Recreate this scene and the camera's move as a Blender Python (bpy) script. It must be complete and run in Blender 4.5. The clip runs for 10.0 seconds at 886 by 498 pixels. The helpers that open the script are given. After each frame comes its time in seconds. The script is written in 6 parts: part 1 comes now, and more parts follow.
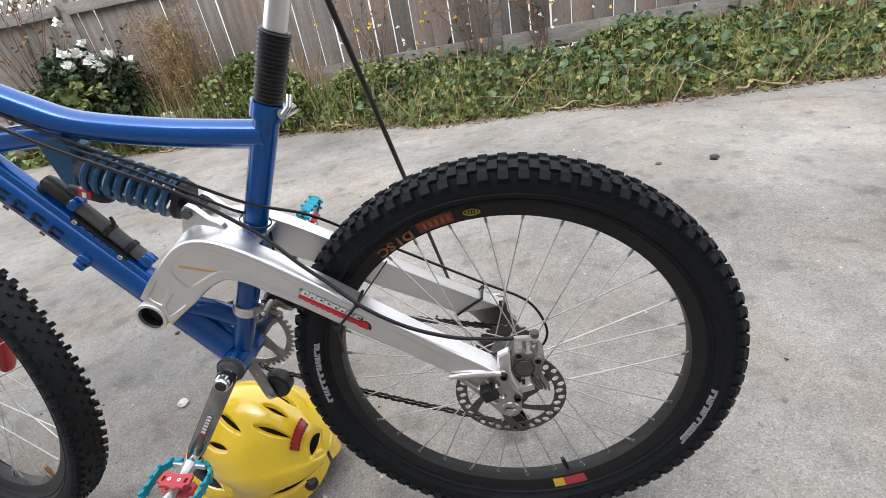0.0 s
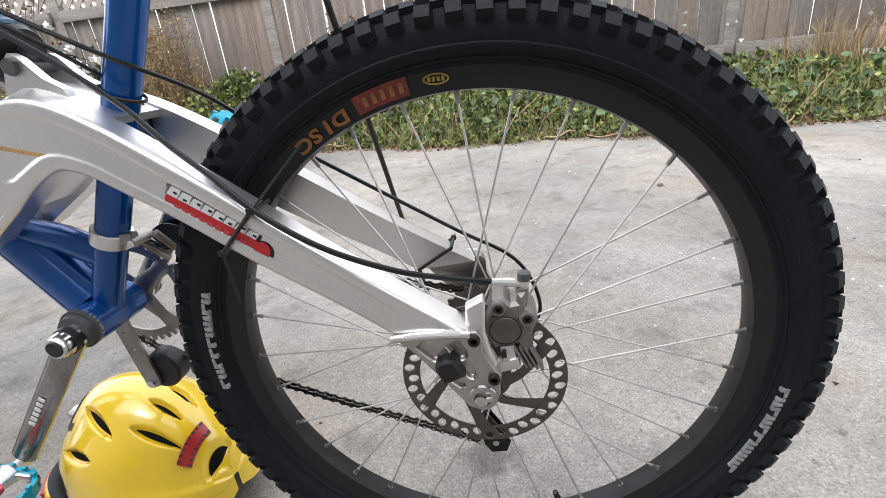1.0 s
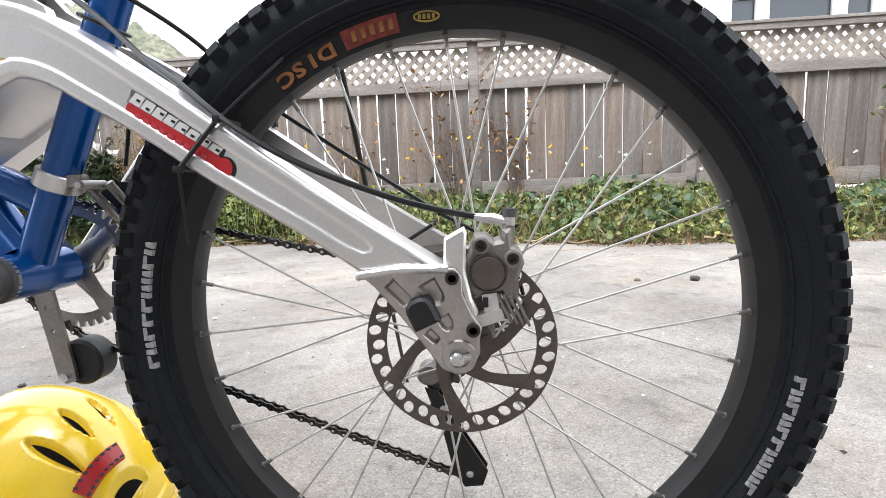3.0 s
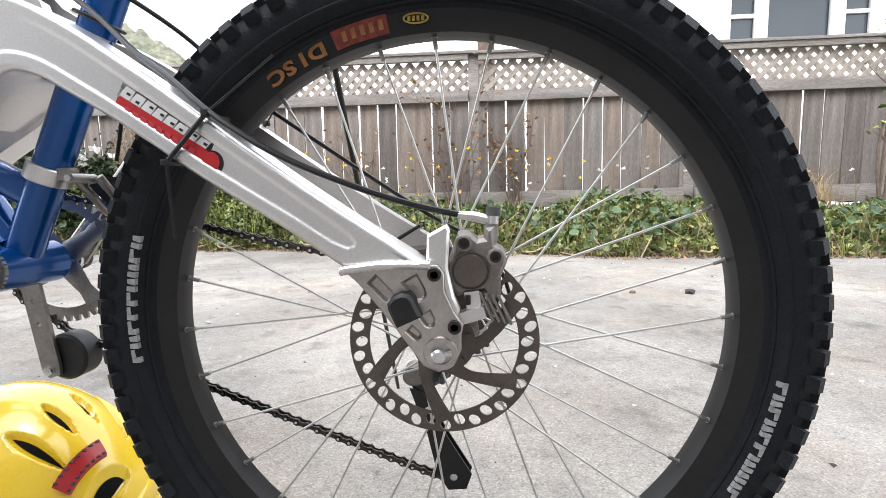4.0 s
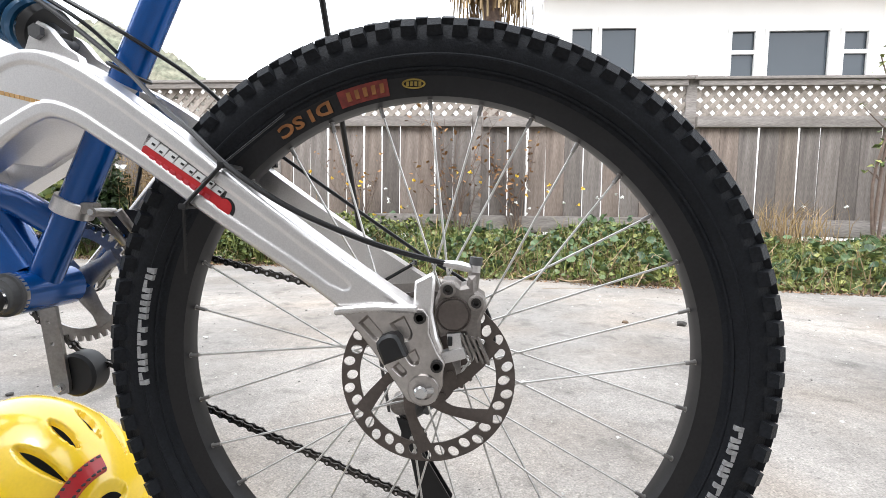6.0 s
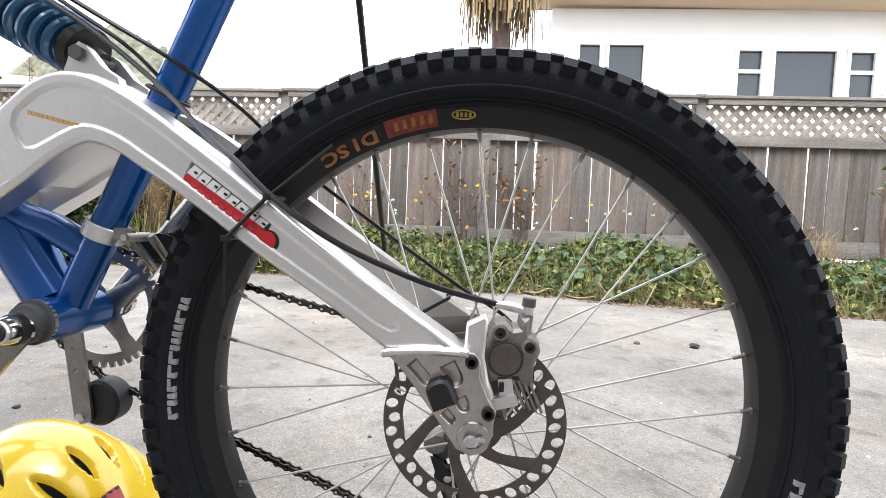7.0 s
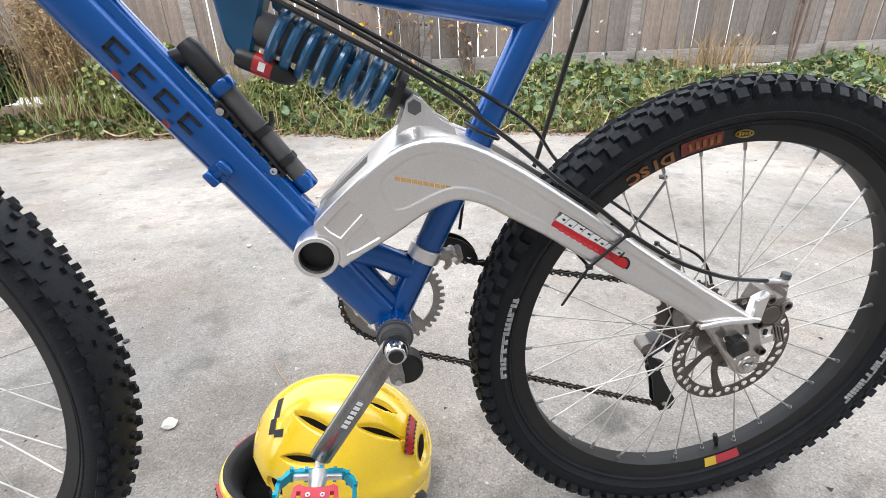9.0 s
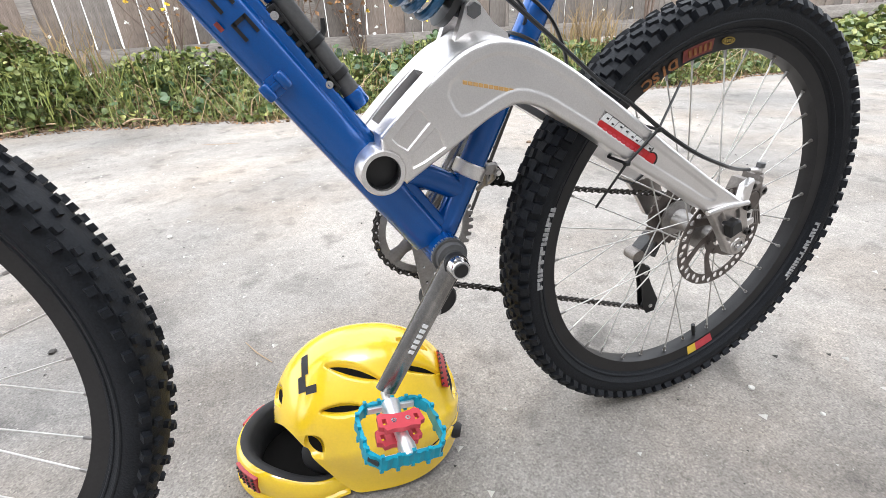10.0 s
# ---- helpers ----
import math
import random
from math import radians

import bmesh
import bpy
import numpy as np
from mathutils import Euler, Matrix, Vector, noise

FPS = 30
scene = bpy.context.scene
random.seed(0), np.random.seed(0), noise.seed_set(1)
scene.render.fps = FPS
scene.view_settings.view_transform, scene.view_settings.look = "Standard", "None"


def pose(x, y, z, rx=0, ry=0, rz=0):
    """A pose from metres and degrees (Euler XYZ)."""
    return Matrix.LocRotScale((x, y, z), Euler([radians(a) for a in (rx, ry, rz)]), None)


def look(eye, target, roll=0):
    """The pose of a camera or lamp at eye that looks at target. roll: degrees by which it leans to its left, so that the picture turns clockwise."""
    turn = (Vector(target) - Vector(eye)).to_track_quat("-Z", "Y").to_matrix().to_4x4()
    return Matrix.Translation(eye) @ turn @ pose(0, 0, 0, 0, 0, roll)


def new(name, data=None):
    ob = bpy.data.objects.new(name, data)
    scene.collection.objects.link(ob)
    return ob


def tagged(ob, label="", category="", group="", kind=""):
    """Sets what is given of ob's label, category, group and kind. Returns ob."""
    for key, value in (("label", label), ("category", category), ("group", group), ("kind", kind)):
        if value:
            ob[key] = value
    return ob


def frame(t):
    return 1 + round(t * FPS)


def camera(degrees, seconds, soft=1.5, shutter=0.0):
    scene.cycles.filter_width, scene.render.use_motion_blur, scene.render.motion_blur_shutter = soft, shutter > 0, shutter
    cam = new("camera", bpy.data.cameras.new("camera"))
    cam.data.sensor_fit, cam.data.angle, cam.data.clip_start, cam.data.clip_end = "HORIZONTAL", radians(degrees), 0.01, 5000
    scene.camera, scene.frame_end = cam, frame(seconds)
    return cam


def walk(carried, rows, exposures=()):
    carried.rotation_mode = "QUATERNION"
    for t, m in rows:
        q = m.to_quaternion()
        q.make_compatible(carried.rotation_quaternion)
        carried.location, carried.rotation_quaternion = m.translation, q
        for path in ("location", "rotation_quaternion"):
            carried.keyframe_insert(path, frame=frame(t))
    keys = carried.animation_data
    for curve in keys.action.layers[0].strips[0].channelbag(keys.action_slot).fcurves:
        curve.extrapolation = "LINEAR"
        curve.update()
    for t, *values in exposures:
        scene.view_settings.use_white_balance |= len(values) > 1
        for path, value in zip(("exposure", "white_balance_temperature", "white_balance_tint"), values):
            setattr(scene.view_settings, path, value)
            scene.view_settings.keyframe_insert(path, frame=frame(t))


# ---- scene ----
# The bicycle's own axes: origin at the rear hub, x to its rear, y away from the camera, z up.
HUB = 0.338
BIKE = pose(0, 0, HUB)

cam = camera(87.0, 10.0, 0.7)
PATH = [
    (0, (0.0358, -0.5600, 0.5160), (-0.2901, 1.1809, -0.4131), -10.87),
    (0.5, (0.0356, -0.4689, 0.4037), (-0.2733, 1.2804, -0.5152), -8.21),
    (1, (0.0289, -0.4318, 0.2909), (-0.2380, 1.4007, -0.4645), -6.72),
    (1.5, (0.0231, -0.4384, 0.2174), (-0.1980, 1.4867, -0.2775), -6.62),
    (2, (0.0152, -0.4349, 0.1846), (-0.1945, 1.5113, -0.2261), -6.22),
    (2.5, (0.0082, -0.4377, 0.1492), (-0.1590, 1.5296, -0.1701), -3.9),
    (3, (0.0170, -0.4359, 0.1340), (-0.1335, 1.5387, -0.1463), -2.45),
    (4.5, (0.0310, -0.4451, 0.1220), (-0.1143, 1.5382, -0.0911), -1.15),
    (5, (0.0348, -0.4556, 0.1297), (-0.1155, 1.5290, -0.0670), -1.1),
    (5.5, (0.0437, -0.4698, 0.1366), (-0.1007, 1.5165, -0.0477), -0.33),
    (5.7, (0.0456, -0.4753, 0.1446), (-0.0879, 1.5126, -0.0302), 0.44),
    (6.8, (0.0133, -0.4685, 0.1615), (-0.1526, 1.5214, 0.0490), 1.46),
    (7, (-0.0019, -0.4593, 0.1734), (-0.1534, 1.5318, 0.0610), 2.09),
    (7.5, (-0.0868, -0.4378, 0.2242), (-0.2476, 1.5042, -0.2262), 0.93),
    (8, (-0.1653, -0.4322, 0.2874), (-0.3833, 1.4337, -0.3990), -4.08),
    (8.5, (-0.2938, -0.4769, 0.3619), (-0.2751, 1.3482, -0.4557), 0.79),
    (9, (-0.4268, -0.5057, 0.3943), (-0.2224, 1.2909, -0.4605), -2.02),
    (9.5, (-0.5375, -0.4935, 0.3407), (-0.0291, 1.2112, -0.5733), -3.2),
    (10, (-0.6187, -0.5020, 0.3275), (0.0087, 1.1615, -0.5885), -2.54),
]
EXPOSURES = [(t, stops + 0.32, 6150, 10) for t, stops in ((0, 0.2), (1.0, 0.42), (2.5, 0.7), (5.0, 0.72), (7.0, 0.65), (7.5, 0.60), (9.0, 0.72), (10, 0.83))]
walk(cam, [(t, BIKE @ look(eye, target, roll)) for t, eye, target, roll in PATH], EXPOSURES)

# ---- light: a bright overcast sky ----
world = bpy.data.worlds.new("overcast")
scene.world = world
world.use_nodes = True
wn, wl = world.node_tree.nodes, world.node_tree.links
sky = wn.new("ShaderNodeTexSky")
sky.sky_type, sky.sun_disc = "NISHITA", False
sky.sun_elevation, sky.sun_rotation = radians(52), radians(205)
sky.air_density, sky.dust_density, sky.ozone_density = 1.0, 4.0, 1.0
pale = wn.new("ShaderNodeHueSaturation")
pale.inputs["Saturation"].default_value, pale.inputs["Value"].default_value = 0.18, 1.6
wl.new(sky.outputs[0], pale.inputs["Color"])
cloud = wn.new("ShaderNodeMixRGB")
cloud.inputs["Fac"].default_value, cloud.inputs["Color2"].default_value = 0.6, (11.6, 11.65, 11.7, 1)
wl.new(pale.outputs[0], cloud.inputs["Color1"])
wl.new(cloud.outputs[0], wn["Background"].inputs["Color"])
wn["Background"].inputs["Strength"].default_value = 0.15
sun_data = bpy.data.lights.new("sun", "SUN")
sun_data.energy, sun_data.angle, sun_data.color = 0.8, radians(25), (1.0, 0.98, 0.955)
sun = new("sun", sun_data)
sun.matrix_world = pose(0, 0, 12, 38, 0, -25)

# ---- materials ----
def material(name, color, rough=0.6, metal=0.0, second=None, scale=20.0, amount=0.5, fine=0.0, fine_scale=300.0,
             bump=0.0, bump_scale=150.0, coat=0.0, spec=0.5, stretch=(1, 1, 1), rough_var=0.0, island=None, rand=None, coords="Object"):
    """Base colour mixed with a second one by a soft large noise, a fine grain, bump and roughness variation."""
    m = bpy.data.materials.new(name)
    m.use_nodes = True
    n, l = m.node_tree.nodes, m.node_tree.links
    b = n["Principled BSDF"]
    b.inputs["Roughness"].default_value, b.inputs["Metallic"].default_value = rough, metal
    b.inputs["Coat Weight"].default_value = coat
    b.inputs["Specular IOR Level"].default_value = spec
    b.inputs["Coat Roughness"].default_value = 0.08
    tc = n.new("ShaderNodeTexCoord")
    mp = n.new("ShaderNodeMapping")
    mp.inputs["Scale"].default_value = stretch
    l.new(tc.outputs[coords], mp.inputs["Vector"])
    second = second or tuple(c * 0.8 for c in color)
    big = n.new("ShaderNodeTexNoise")
    big.inputs["Scale"].default_value, big.inputs["Detail"].default_value = scale, 5
    l.new(mp.outputs[0], big.inputs["Vector"])
    ramp = n.new("ShaderNodeMapRange")
    ramp.inputs["From Min"].default_value, ramp.inputs["From Max"].default_value = 0.35, 0.68
    ramp.inputs["To Max"].default_value = amount
    l.new(big.outputs["Fac"], ramp.inputs["Value"])
    mix = n.new("ShaderNodeMixRGB")
    mix.inputs["Color1"].default_value, mix.inputs["Color2"].default_value = (*color, 1), (*second, 1)
    l.new(ramp.outputs[0], mix.inputs["Fac"])
    out = mix.outputs[0]
    if island or rand:
        if island:
            src = n.new("ShaderNodeNewGeometry").outputs["Random Per Island"]
        else:
            src = n.new("ShaderNodeObjectInfo").outputs["Random"]
        cr = n.new("ShaderNodeValToRGB")
        cols = island or rand
        cr.color_ramp.elements[0].color, cr.color_ramp.elements[-1].color = (*cols[0], 1), (*cols[-1], 1)
        for i, c in enumerate(cols[1:-1]):
            e = cr.color_ramp.elements.new((i + 1) / (len(cols) - 1))
            e.color = (*c, 1)
        l.new(src, cr.inputs[0])
        mul = n.new("ShaderNodeMixRGB")
        mul.blend_type, mul.inputs["Fac"].default_value = "MULTIPLY", 1.0
        l.new(out, mul.inputs["Color1"])
        l.new(cr.outputs[0], mul.inputs["Color2"])
        out = mul.outputs[0]
    if fine:
        grain = n.new("ShaderNodeTexNoise")
        grain.inputs["Scale"].default_value, grain.inputs["Detail"].default_value = fine_scale, 3
        l.new(mp.outputs[0], grain.inputs["Vector"])
        gr = n.new("ShaderNodeMapRange")
        gr.inputs["From Min"].default_value, gr.inputs["From Max"].default_value = 0.3, 0.7
        gr.inputs["To Min"].default_value, gr.inputs["To Max"].default_value = 1 - fine, 1 + fine
        l.new(grain.outputs["Fac"], gr.inputs["Value"])
        vm = n.new("ShaderNodeVectorMath")
        vm.operation = "SCALE"
        l.new(out, vm.inputs[0])
        l.new(gr.outputs[0], vm.inputs["Scale"])
        out = vm.outputs[0]
    l.new(out, b.inputs["Base Color"])
    if rough_var:
        rv = n.new("ShaderNodeMapRange")
        rv.inputs["To Min"].default_value, rv.inputs["To Max"].default_value = rough - rough_var, rough + rough_var
        l.new(big.outputs["Fac"], rv.inputs["Value"])
        l.new(rv.outputs[0], b.inputs["Roughness"])
    if bump:
        bn = n.new("ShaderNodeTexNoise")
        bn.inputs["Scale"].default_value, bn.inputs["Detail"].default_value = bump_scale, 4
        l.new(mp.outputs[0], bn.inputs["Vector"])
        bp = n.new("ShaderNodeBump")
        bp.inputs["Strength"].default_value, bp.inputs["Distance"].default_value = bump, 0.003
        l.new(bn.outputs["Fac"], bp.inputs["Height"])
        l.new(bp.outputs[0], b.inputs["Normal"])
    return m


M_RUBBER = material("tyre_rubber", (0.0070, 0.0085, 0.0115), 0.58, second=(0.0150, 0.0165, 0.0200), scale=30, amount=0.5, fine=0.35, fine_scale=420, rough_var=0.1, spec=0.25, bump=0.25, bump_scale=400)
M_RIM = material("black_anodised_rim", (0.015, 0.0145, 0.0155), 0.42, 0.0, second=(0.024, 0.023, 0.0235), scale=25, amount=0.4, fine=0.15, spec=0.35)
M_ALU = material("brushed_aluminium", (0.86, 0.84, 0.83), 0.34, 0.93, second=(0.75, 0.725, 0.71), scale=9, amount=0.6, fine=0.06, fine_scale=700, bump=0.05, bump_scale=900, rough_var=0.08)
M_ALU_DARK = material("machined_aluminium", (0.40, 0.385, 0.37), 0.38, 0.85, second=(0.24, 0.22, 0.21), scale=40, amount=0.6, fine=0.1)
M_STEEL = material("spoke_steel", (0.68, 0.665, 0.64), 0.38, 0.6, second=(0.48, 0.465, 0.44), scale=60, amount=0.5)
M_ROTOR = material("rotor_steel", (0.145, 0.122, 0.110), 0.42, 0.55, second=(0.095, 0.080, 0.071), scale=50, amount=0.6, fine=0.1)
M_CHROME = material("chromed_steel", (0.8, 0.8, 0.8), 0.14, 1.0, second=(0.5, 0.5, 0.5), scale=60, amount=0.4)
M_BLUE = material("blue_metallic_paint", (0.001, 0.092, 0.375), 0.25, 0.35, second=(0.001, 0.068, 0.28), scale=7, amount=0.7, fine=0.06, fine_scale=900, coat=0.55)
M_TEAL = material("teal_spring_paint", (0.011, 0.085, 0.19), 0.34, 0.2, second=(0.008, 0.06, 0.13), scale=30, amount=0.6, coat=0.4)
M_BLACK = material("black_plastic", (0.008, 0.008, 0.009), 0.45, second=(0.018, 0.018, 0.018), scale=60, amount=0.5)
M_GREY = material("grey_plastic", (0.09, 0.09, 0.092), 0.55, second=(0.06, 0.06, 0.06), scale=50, amount=0.6, fine=0.1)
M_CABLE = material("black_cable_sheath", (0.006, 0.006, 0.007), 0.35, second=(0.014, 0.014, 0.014), scale=80, amount=0.4)
M_CHAIN = material("oily_chain_steel", (0.06, 0.055, 0.05), 0.4, 0.8, second=(0.16, 0.15, 0.14), scale=300, amount=0.6)
M_RED = material("red_lacquer", (0.42, 0.016, 0.02), 0.35, second=(0.36, 0.012, 0.015), scale=30, amount=0.5, coat=0.4)
M_PINK = material("red_anodised", (0.62, 0.07, 0.09), 0.35, 0.3, second=(0.5, 0.05, 0.07), scale=60, amount=0.5)
M_TURQ = material("turquoise_anodised", (0.01, 0.36, 0.50), 0.28, 0.4, second=(0.02, 0.22, 0.32), scale=60, amount=0.6)
M_WHITE = material("white_print", (0.8, 0.8, 0.79), 0.5, second=(0.7, 0.7, 0.69), scale=80, amount=0.5)
M_PRINT = material("worn_grey_print", (0.42, 0.42, 0.425), 0.6, second=(0.24, 0.24, 0.24), scale=220, amount=0.9)
M_ORANGE = material("orange_print", (0.30, 0.12, 0.03), 0.5, second=(0.18, 0.07, 0.02), scale=150, amount=0.8)
M_YELLOWP = material("yellow_print", (0.8, 0.55, 0.05), 0.5)
M_STICKER = material("red_sticker", (0.55, 0.018, 0.022), 0.4, second=(0.42, 0.014, 0.018), scale=120, amount=0.6)
M_DARKRED = material("dark_red_print", (0.26, 0.04, 0.028), 0.5, second=(0.12, 0.02, 0.015), scale=150, amount=0.8)
M_YELLOW = material("yellow_shell", (0.93, 0.63, 0.015), 0.24, second=(0.88, 0.57, 0.012), scale=12, amount=0.5, fine=0.03, coat=1.0, rough_var=0.06, spec=0.75)
M_FOAM = material("black_padding", (0.02, 0.02, 0.021), 0.7, second=(0.035, 0.034, 0.034), scale=40, amount=0.5, bump=0.2)
M_BRONZE = material("bronze_stanchion", (0.36, 0.25, 0.13), 0.28, 0.85, second=(0.30, 0.2, 0.1), scale=20, amount=0.4)


def asphalt():
    """Worn asphalt: broad stains, pale and dark aggregate, coarse relief."""
    m = material("worn_asphalt", (0.362, 0.333, 0.300), 0.92, second=(0.190, 0.181, 0.170), scale=0.8, amount=0.95, fine=0.25, fine_scale=260, bump=0.35, bump_scale=330)
    n, l = m.node_tree.nodes, m.node_tree.links
    b = n["Principled BSDF"]
    src = b.inputs["Base Color"].links[0].from_socket
    tc = n.new("ShaderNodeTexCoord")
    for scale, lo, hi, near, far in ((3.2, 0.35, 0.65, 0.78, 1.13), (9, 0.56, 0.70, 1.0, 0.70), (14, 0.35, 0.65, 0.93, 1.06), (30, 0.66, 0.72, 1.0, 0.70), (45, 0.35, 0.65, 0.93, 1.06)):
        t = n.new("ShaderNodeTexNoise")
        t.inputs["Scale"].default_value, t.inputs["Detail"].default_value = scale, 4
        l.new(tc.outputs["Object"], t.inputs["Vector"])
        r = n.new("ShaderNodeMapRange")
        r.inputs["From Min"].default_value, r.inputs["From Max"].default_value = lo, hi
        r.inputs["To Min"].default_value, r.inputs["To Max"].default_value = near, far
        l.new(t.outputs["Fac"], r.inputs["Value"])
        v = n.new("ShaderNodeVectorMath")
        v.operation = "SCALE"
        l.new(src, v.inputs[0])
        l.new(r.outputs[0], v.inputs["Scale"])
        src = v.outputs[0]
    # broad brown stains
    big = n.new("ShaderNodeTexNoise")
    big.inputs["Scale"].default_value, big.inputs["Detail"].default_value = 1.9, 6
    l.new(tc.outputs["Object"], big.inputs["Vector"])
    amt = n.new("ShaderNodeMapRange")
    amt.inputs["From Min"].default_value, amt.inputs["From Max"].default_value = 0.45, 0.70
    amt.inputs["To Max"].default_value = 0.55
    l.new(big.outputs["Fac"], amt.inputs["Value"])
    tan = n.new("ShaderNodeMixRGB")
    tan.blend_type = "MULTIPLY"
    tan.inputs["Color2"].default_value = (0.98, 0.86, 0.74, 1)
    l.new(amt.outputs[0], tan.inputs["Fac"])
    l.new(src, tan.inputs["Color1"])
    src = tan.outputs[0]
    # an oil stain on the driveway
    wob = n.new("ShaderNodeTexNoise")
    wob.inputs["Scale"].default_value, wob.inputs["Detail"].default_value = 22, 3
    l.new(tc.outputs["Object"], wob.inputs["Vector"])
    off = n.new("ShaderNodeVectorMath")
    off.operation = "MULTIPLY_ADD"
    l.new(wob.outputs["Color"], off.inputs[0])
    off.inputs[1].default_value = (0.09, 0.09, 0.0)
    l.new(tc.outputs["Object"], off.inputs[2])
    dist = n.new("ShaderNodeVectorMath")
    dist.operation = "DISTANCE"
    l.new(off.outputs[0], dist.inputs[0])
    dist.inputs[1].default_value = (0.025, 0.215, 0.0)
    fall = n.new("ShaderNodeMapRange")
    fall.inputs["From Min"].default_value, fall.inputs["From Max"].default_value = 0.025, 0.055
    fall.inputs["To Min"].default_value, fall.inputs["To Max"].default_value = 0.55, 1.0
    l.new(dist.outputs["Value"], fall.inputs["Value"])
    v = n.new("ShaderNodeVectorMath")
    v.operation = "SCALE"
    l.new(src, v.inputs[0])
    l.new(fall.outputs[0], v.inputs["Scale"])
    src = v.outputs[0]
    # single stones of the aggregate, some pale, some dark
    vo = n.new("ShaderNodeTexVoronoi")
    vo.inputs["Scale"].default_value = 250
    l.new(tc.outputs["Object"], vo.inputs["Vector"])
    sep = n.new("ShaderNodeSeparateColor")
    l.new(vo.outputs["Color"], sep.inputs[0])
    cr = n.new("ShaderNodeValToRGB")
    e = cr.color_ramp.elements
    e[0].position, e[0].color = 0.0, (0.42, 0.41, 0.40, 1)
    e[1].position, e[1].color = 1.0, (1.75, 1.7, 1.62, 1)
    for pos, c in ((0.16, 0.6), (0.22, 0.95), (0.82, 1.05), (0.90, 1.45)):
        k = e.new(pos)
        k.color = (c, c, c, 1)
    l.new(sep.outputs[0], cr.inputs[0])
    mul = n.new("ShaderNodeMixRGB")
    mul.blend_type, mul.inputs["Fac"].default_value = "MULTIPLY", 0.36
    l.new(src, mul.inputs["Color1"])
    l.new(cr.outputs[0], mul.inputs["Color2"])
    l.new(mul.outputs[0], b.inputs["Base Color"])
    return m


M_ASPHALT = asphalt()
M_CALIPER = material("cast_caliper_metal", (0.30, 0.275, 0.255), 0.46, 0.7, second=(0.19, 0.17, 0.155), scale=45, amount=0.8, fine=0.15, bump=0.1, bump_scale=500)
M_SOIL = material("leaf_litter_soil", (0.13, 0.09, 0.06), 0.95, second=(0.24, 0.165, 0.105), scale=9, amount=0.8, fine=0.3, fine_scale=60, bump=0.6, bump_scale=60)
M_WOOD = material("weathered_fence_board", (0.225, 0.200, 0.180), 0.85, second=(0.120, 0.103, 0.092), scale=3.5, amount=0.95, fine=0.30, fine_scale=45, bump=0.4, bump_scale=50, stretch=(5, 5, 0.5), rand=[(0.66, 0.64, 0.63), (1, 1, 1), (1.12, 1.0, 0.92), (0.85, 0.80, 0.74)])
M_RAIL = material("weathered_fence_rail", (0.265, 0.240, 0.220), 0.85, second=(0.160, 0.140, 0.124), scale=3.5, amount=0.9, fine=0.28, fine_scale=45, bump=0.3, bump_scale=50, stretch=(0.5, 5, 5))
M_LATTICE = material("weathered_lattice_lath", (0.36, 0.315, 0.272), 0.85, second=(0.18, 0.155, 0.13), scale=5, amount=0.8, fine=0.15, fine_scale=60)
M_IVY = material("ivy_leaf", (0.180, 0.205, 0.070), 0.42, second=(0.085, 0.125, 0.040), scale=3, amount=0.7, island=[(0.4, 0.5, 0.45), (0.8, 0.9, 0.8), (1.1, 1.05, 0.9), (2.0, 1.75, 1.5)])
M_MALLOW = material("mallow_leaf", (0.085, 0.135, 0.060), 0.5, second=(0.050, 0.085, 0.040), scale=3, amount=0.7, island=[(0.35, 0.42, 0.42), (0.8, 0.9, 0.85), (1.1, 1.1, 1.0), (1.7, 1.6, 1.4)])
M_GRASS = material("grass_blade", (0.14, 0.18, 0.045), 0.6, second=(0.16, 0.18, 0.06), scale=2, amount=0.8, island=[(0.6, 0.7, 0.5), (1, 1, 1), (1.4, 1.25, 1.0)])
M_LEGPRINT = material("worn_gold_print", (0.62, 0.36, 0.10), 0.5, second=(0.48, 0.30, 0.14), scale=90, amount=0.8)
M_DRY = material("dry_grass", (0.34, 0.25, 0.13), 0.8, second=(0.22, 0.15, 0.08), scale=6, amount=0.8, island=[(0.6, 0.55, 0.5), (1, 1, 1), (1.25, 1.2, 1.1)])
M_BARK = material("twig_bark", (0.16, 0.115, 0.09), 0.85, second=(0.10, 0.07, 0.055), scale=20, amount=0.8, bump=0.3)
M_STRAW = material("pale_dead_stalk", (0.45, 0.33, 0.21), 0.8, second=(0.30, 0.2, 0.12), scale=20, amount=0.8)
M_PETAL = material("white_petal", (0.82, 0.82, 0.78), 0.5)
M_AUTUMN = material("autumn_leaf", (0.30, 0.15, 0.05), 0.6, second=(0.20, 0.09, 0.04), scale=4, amount=0.8, island=[(0.6, 0.6, 0.6), (1, 1, 1), (1.2, 1.3, 1.0)])
M_STUCCO = material("white_stucco", (0.80, 0.79, 0.76), 0.85, second=(0.74, 0.73, 0.70), scale=1.5, amount=0.6, fine=0.03, fine_scale=60, bump=0.15, bump_scale=60)
M_SOFFIT = material("peach_soffit_paint", (0.62, 0.47, 0.33), 0.7, second=(0.55, 0.42, 0.3), scale=3, amount=0.5)
M_GUTTER = material("white_gutter_paint", (0.78, 0.78, 0.76), 0.5)
M_ROOF = material("grey_roof_shingle", (0.30, 0.29, 0.28), 0.9, second=(0.2, 0.19, 0.18), scale=3, amount=0.8, fine=0.2, fine_scale=30)
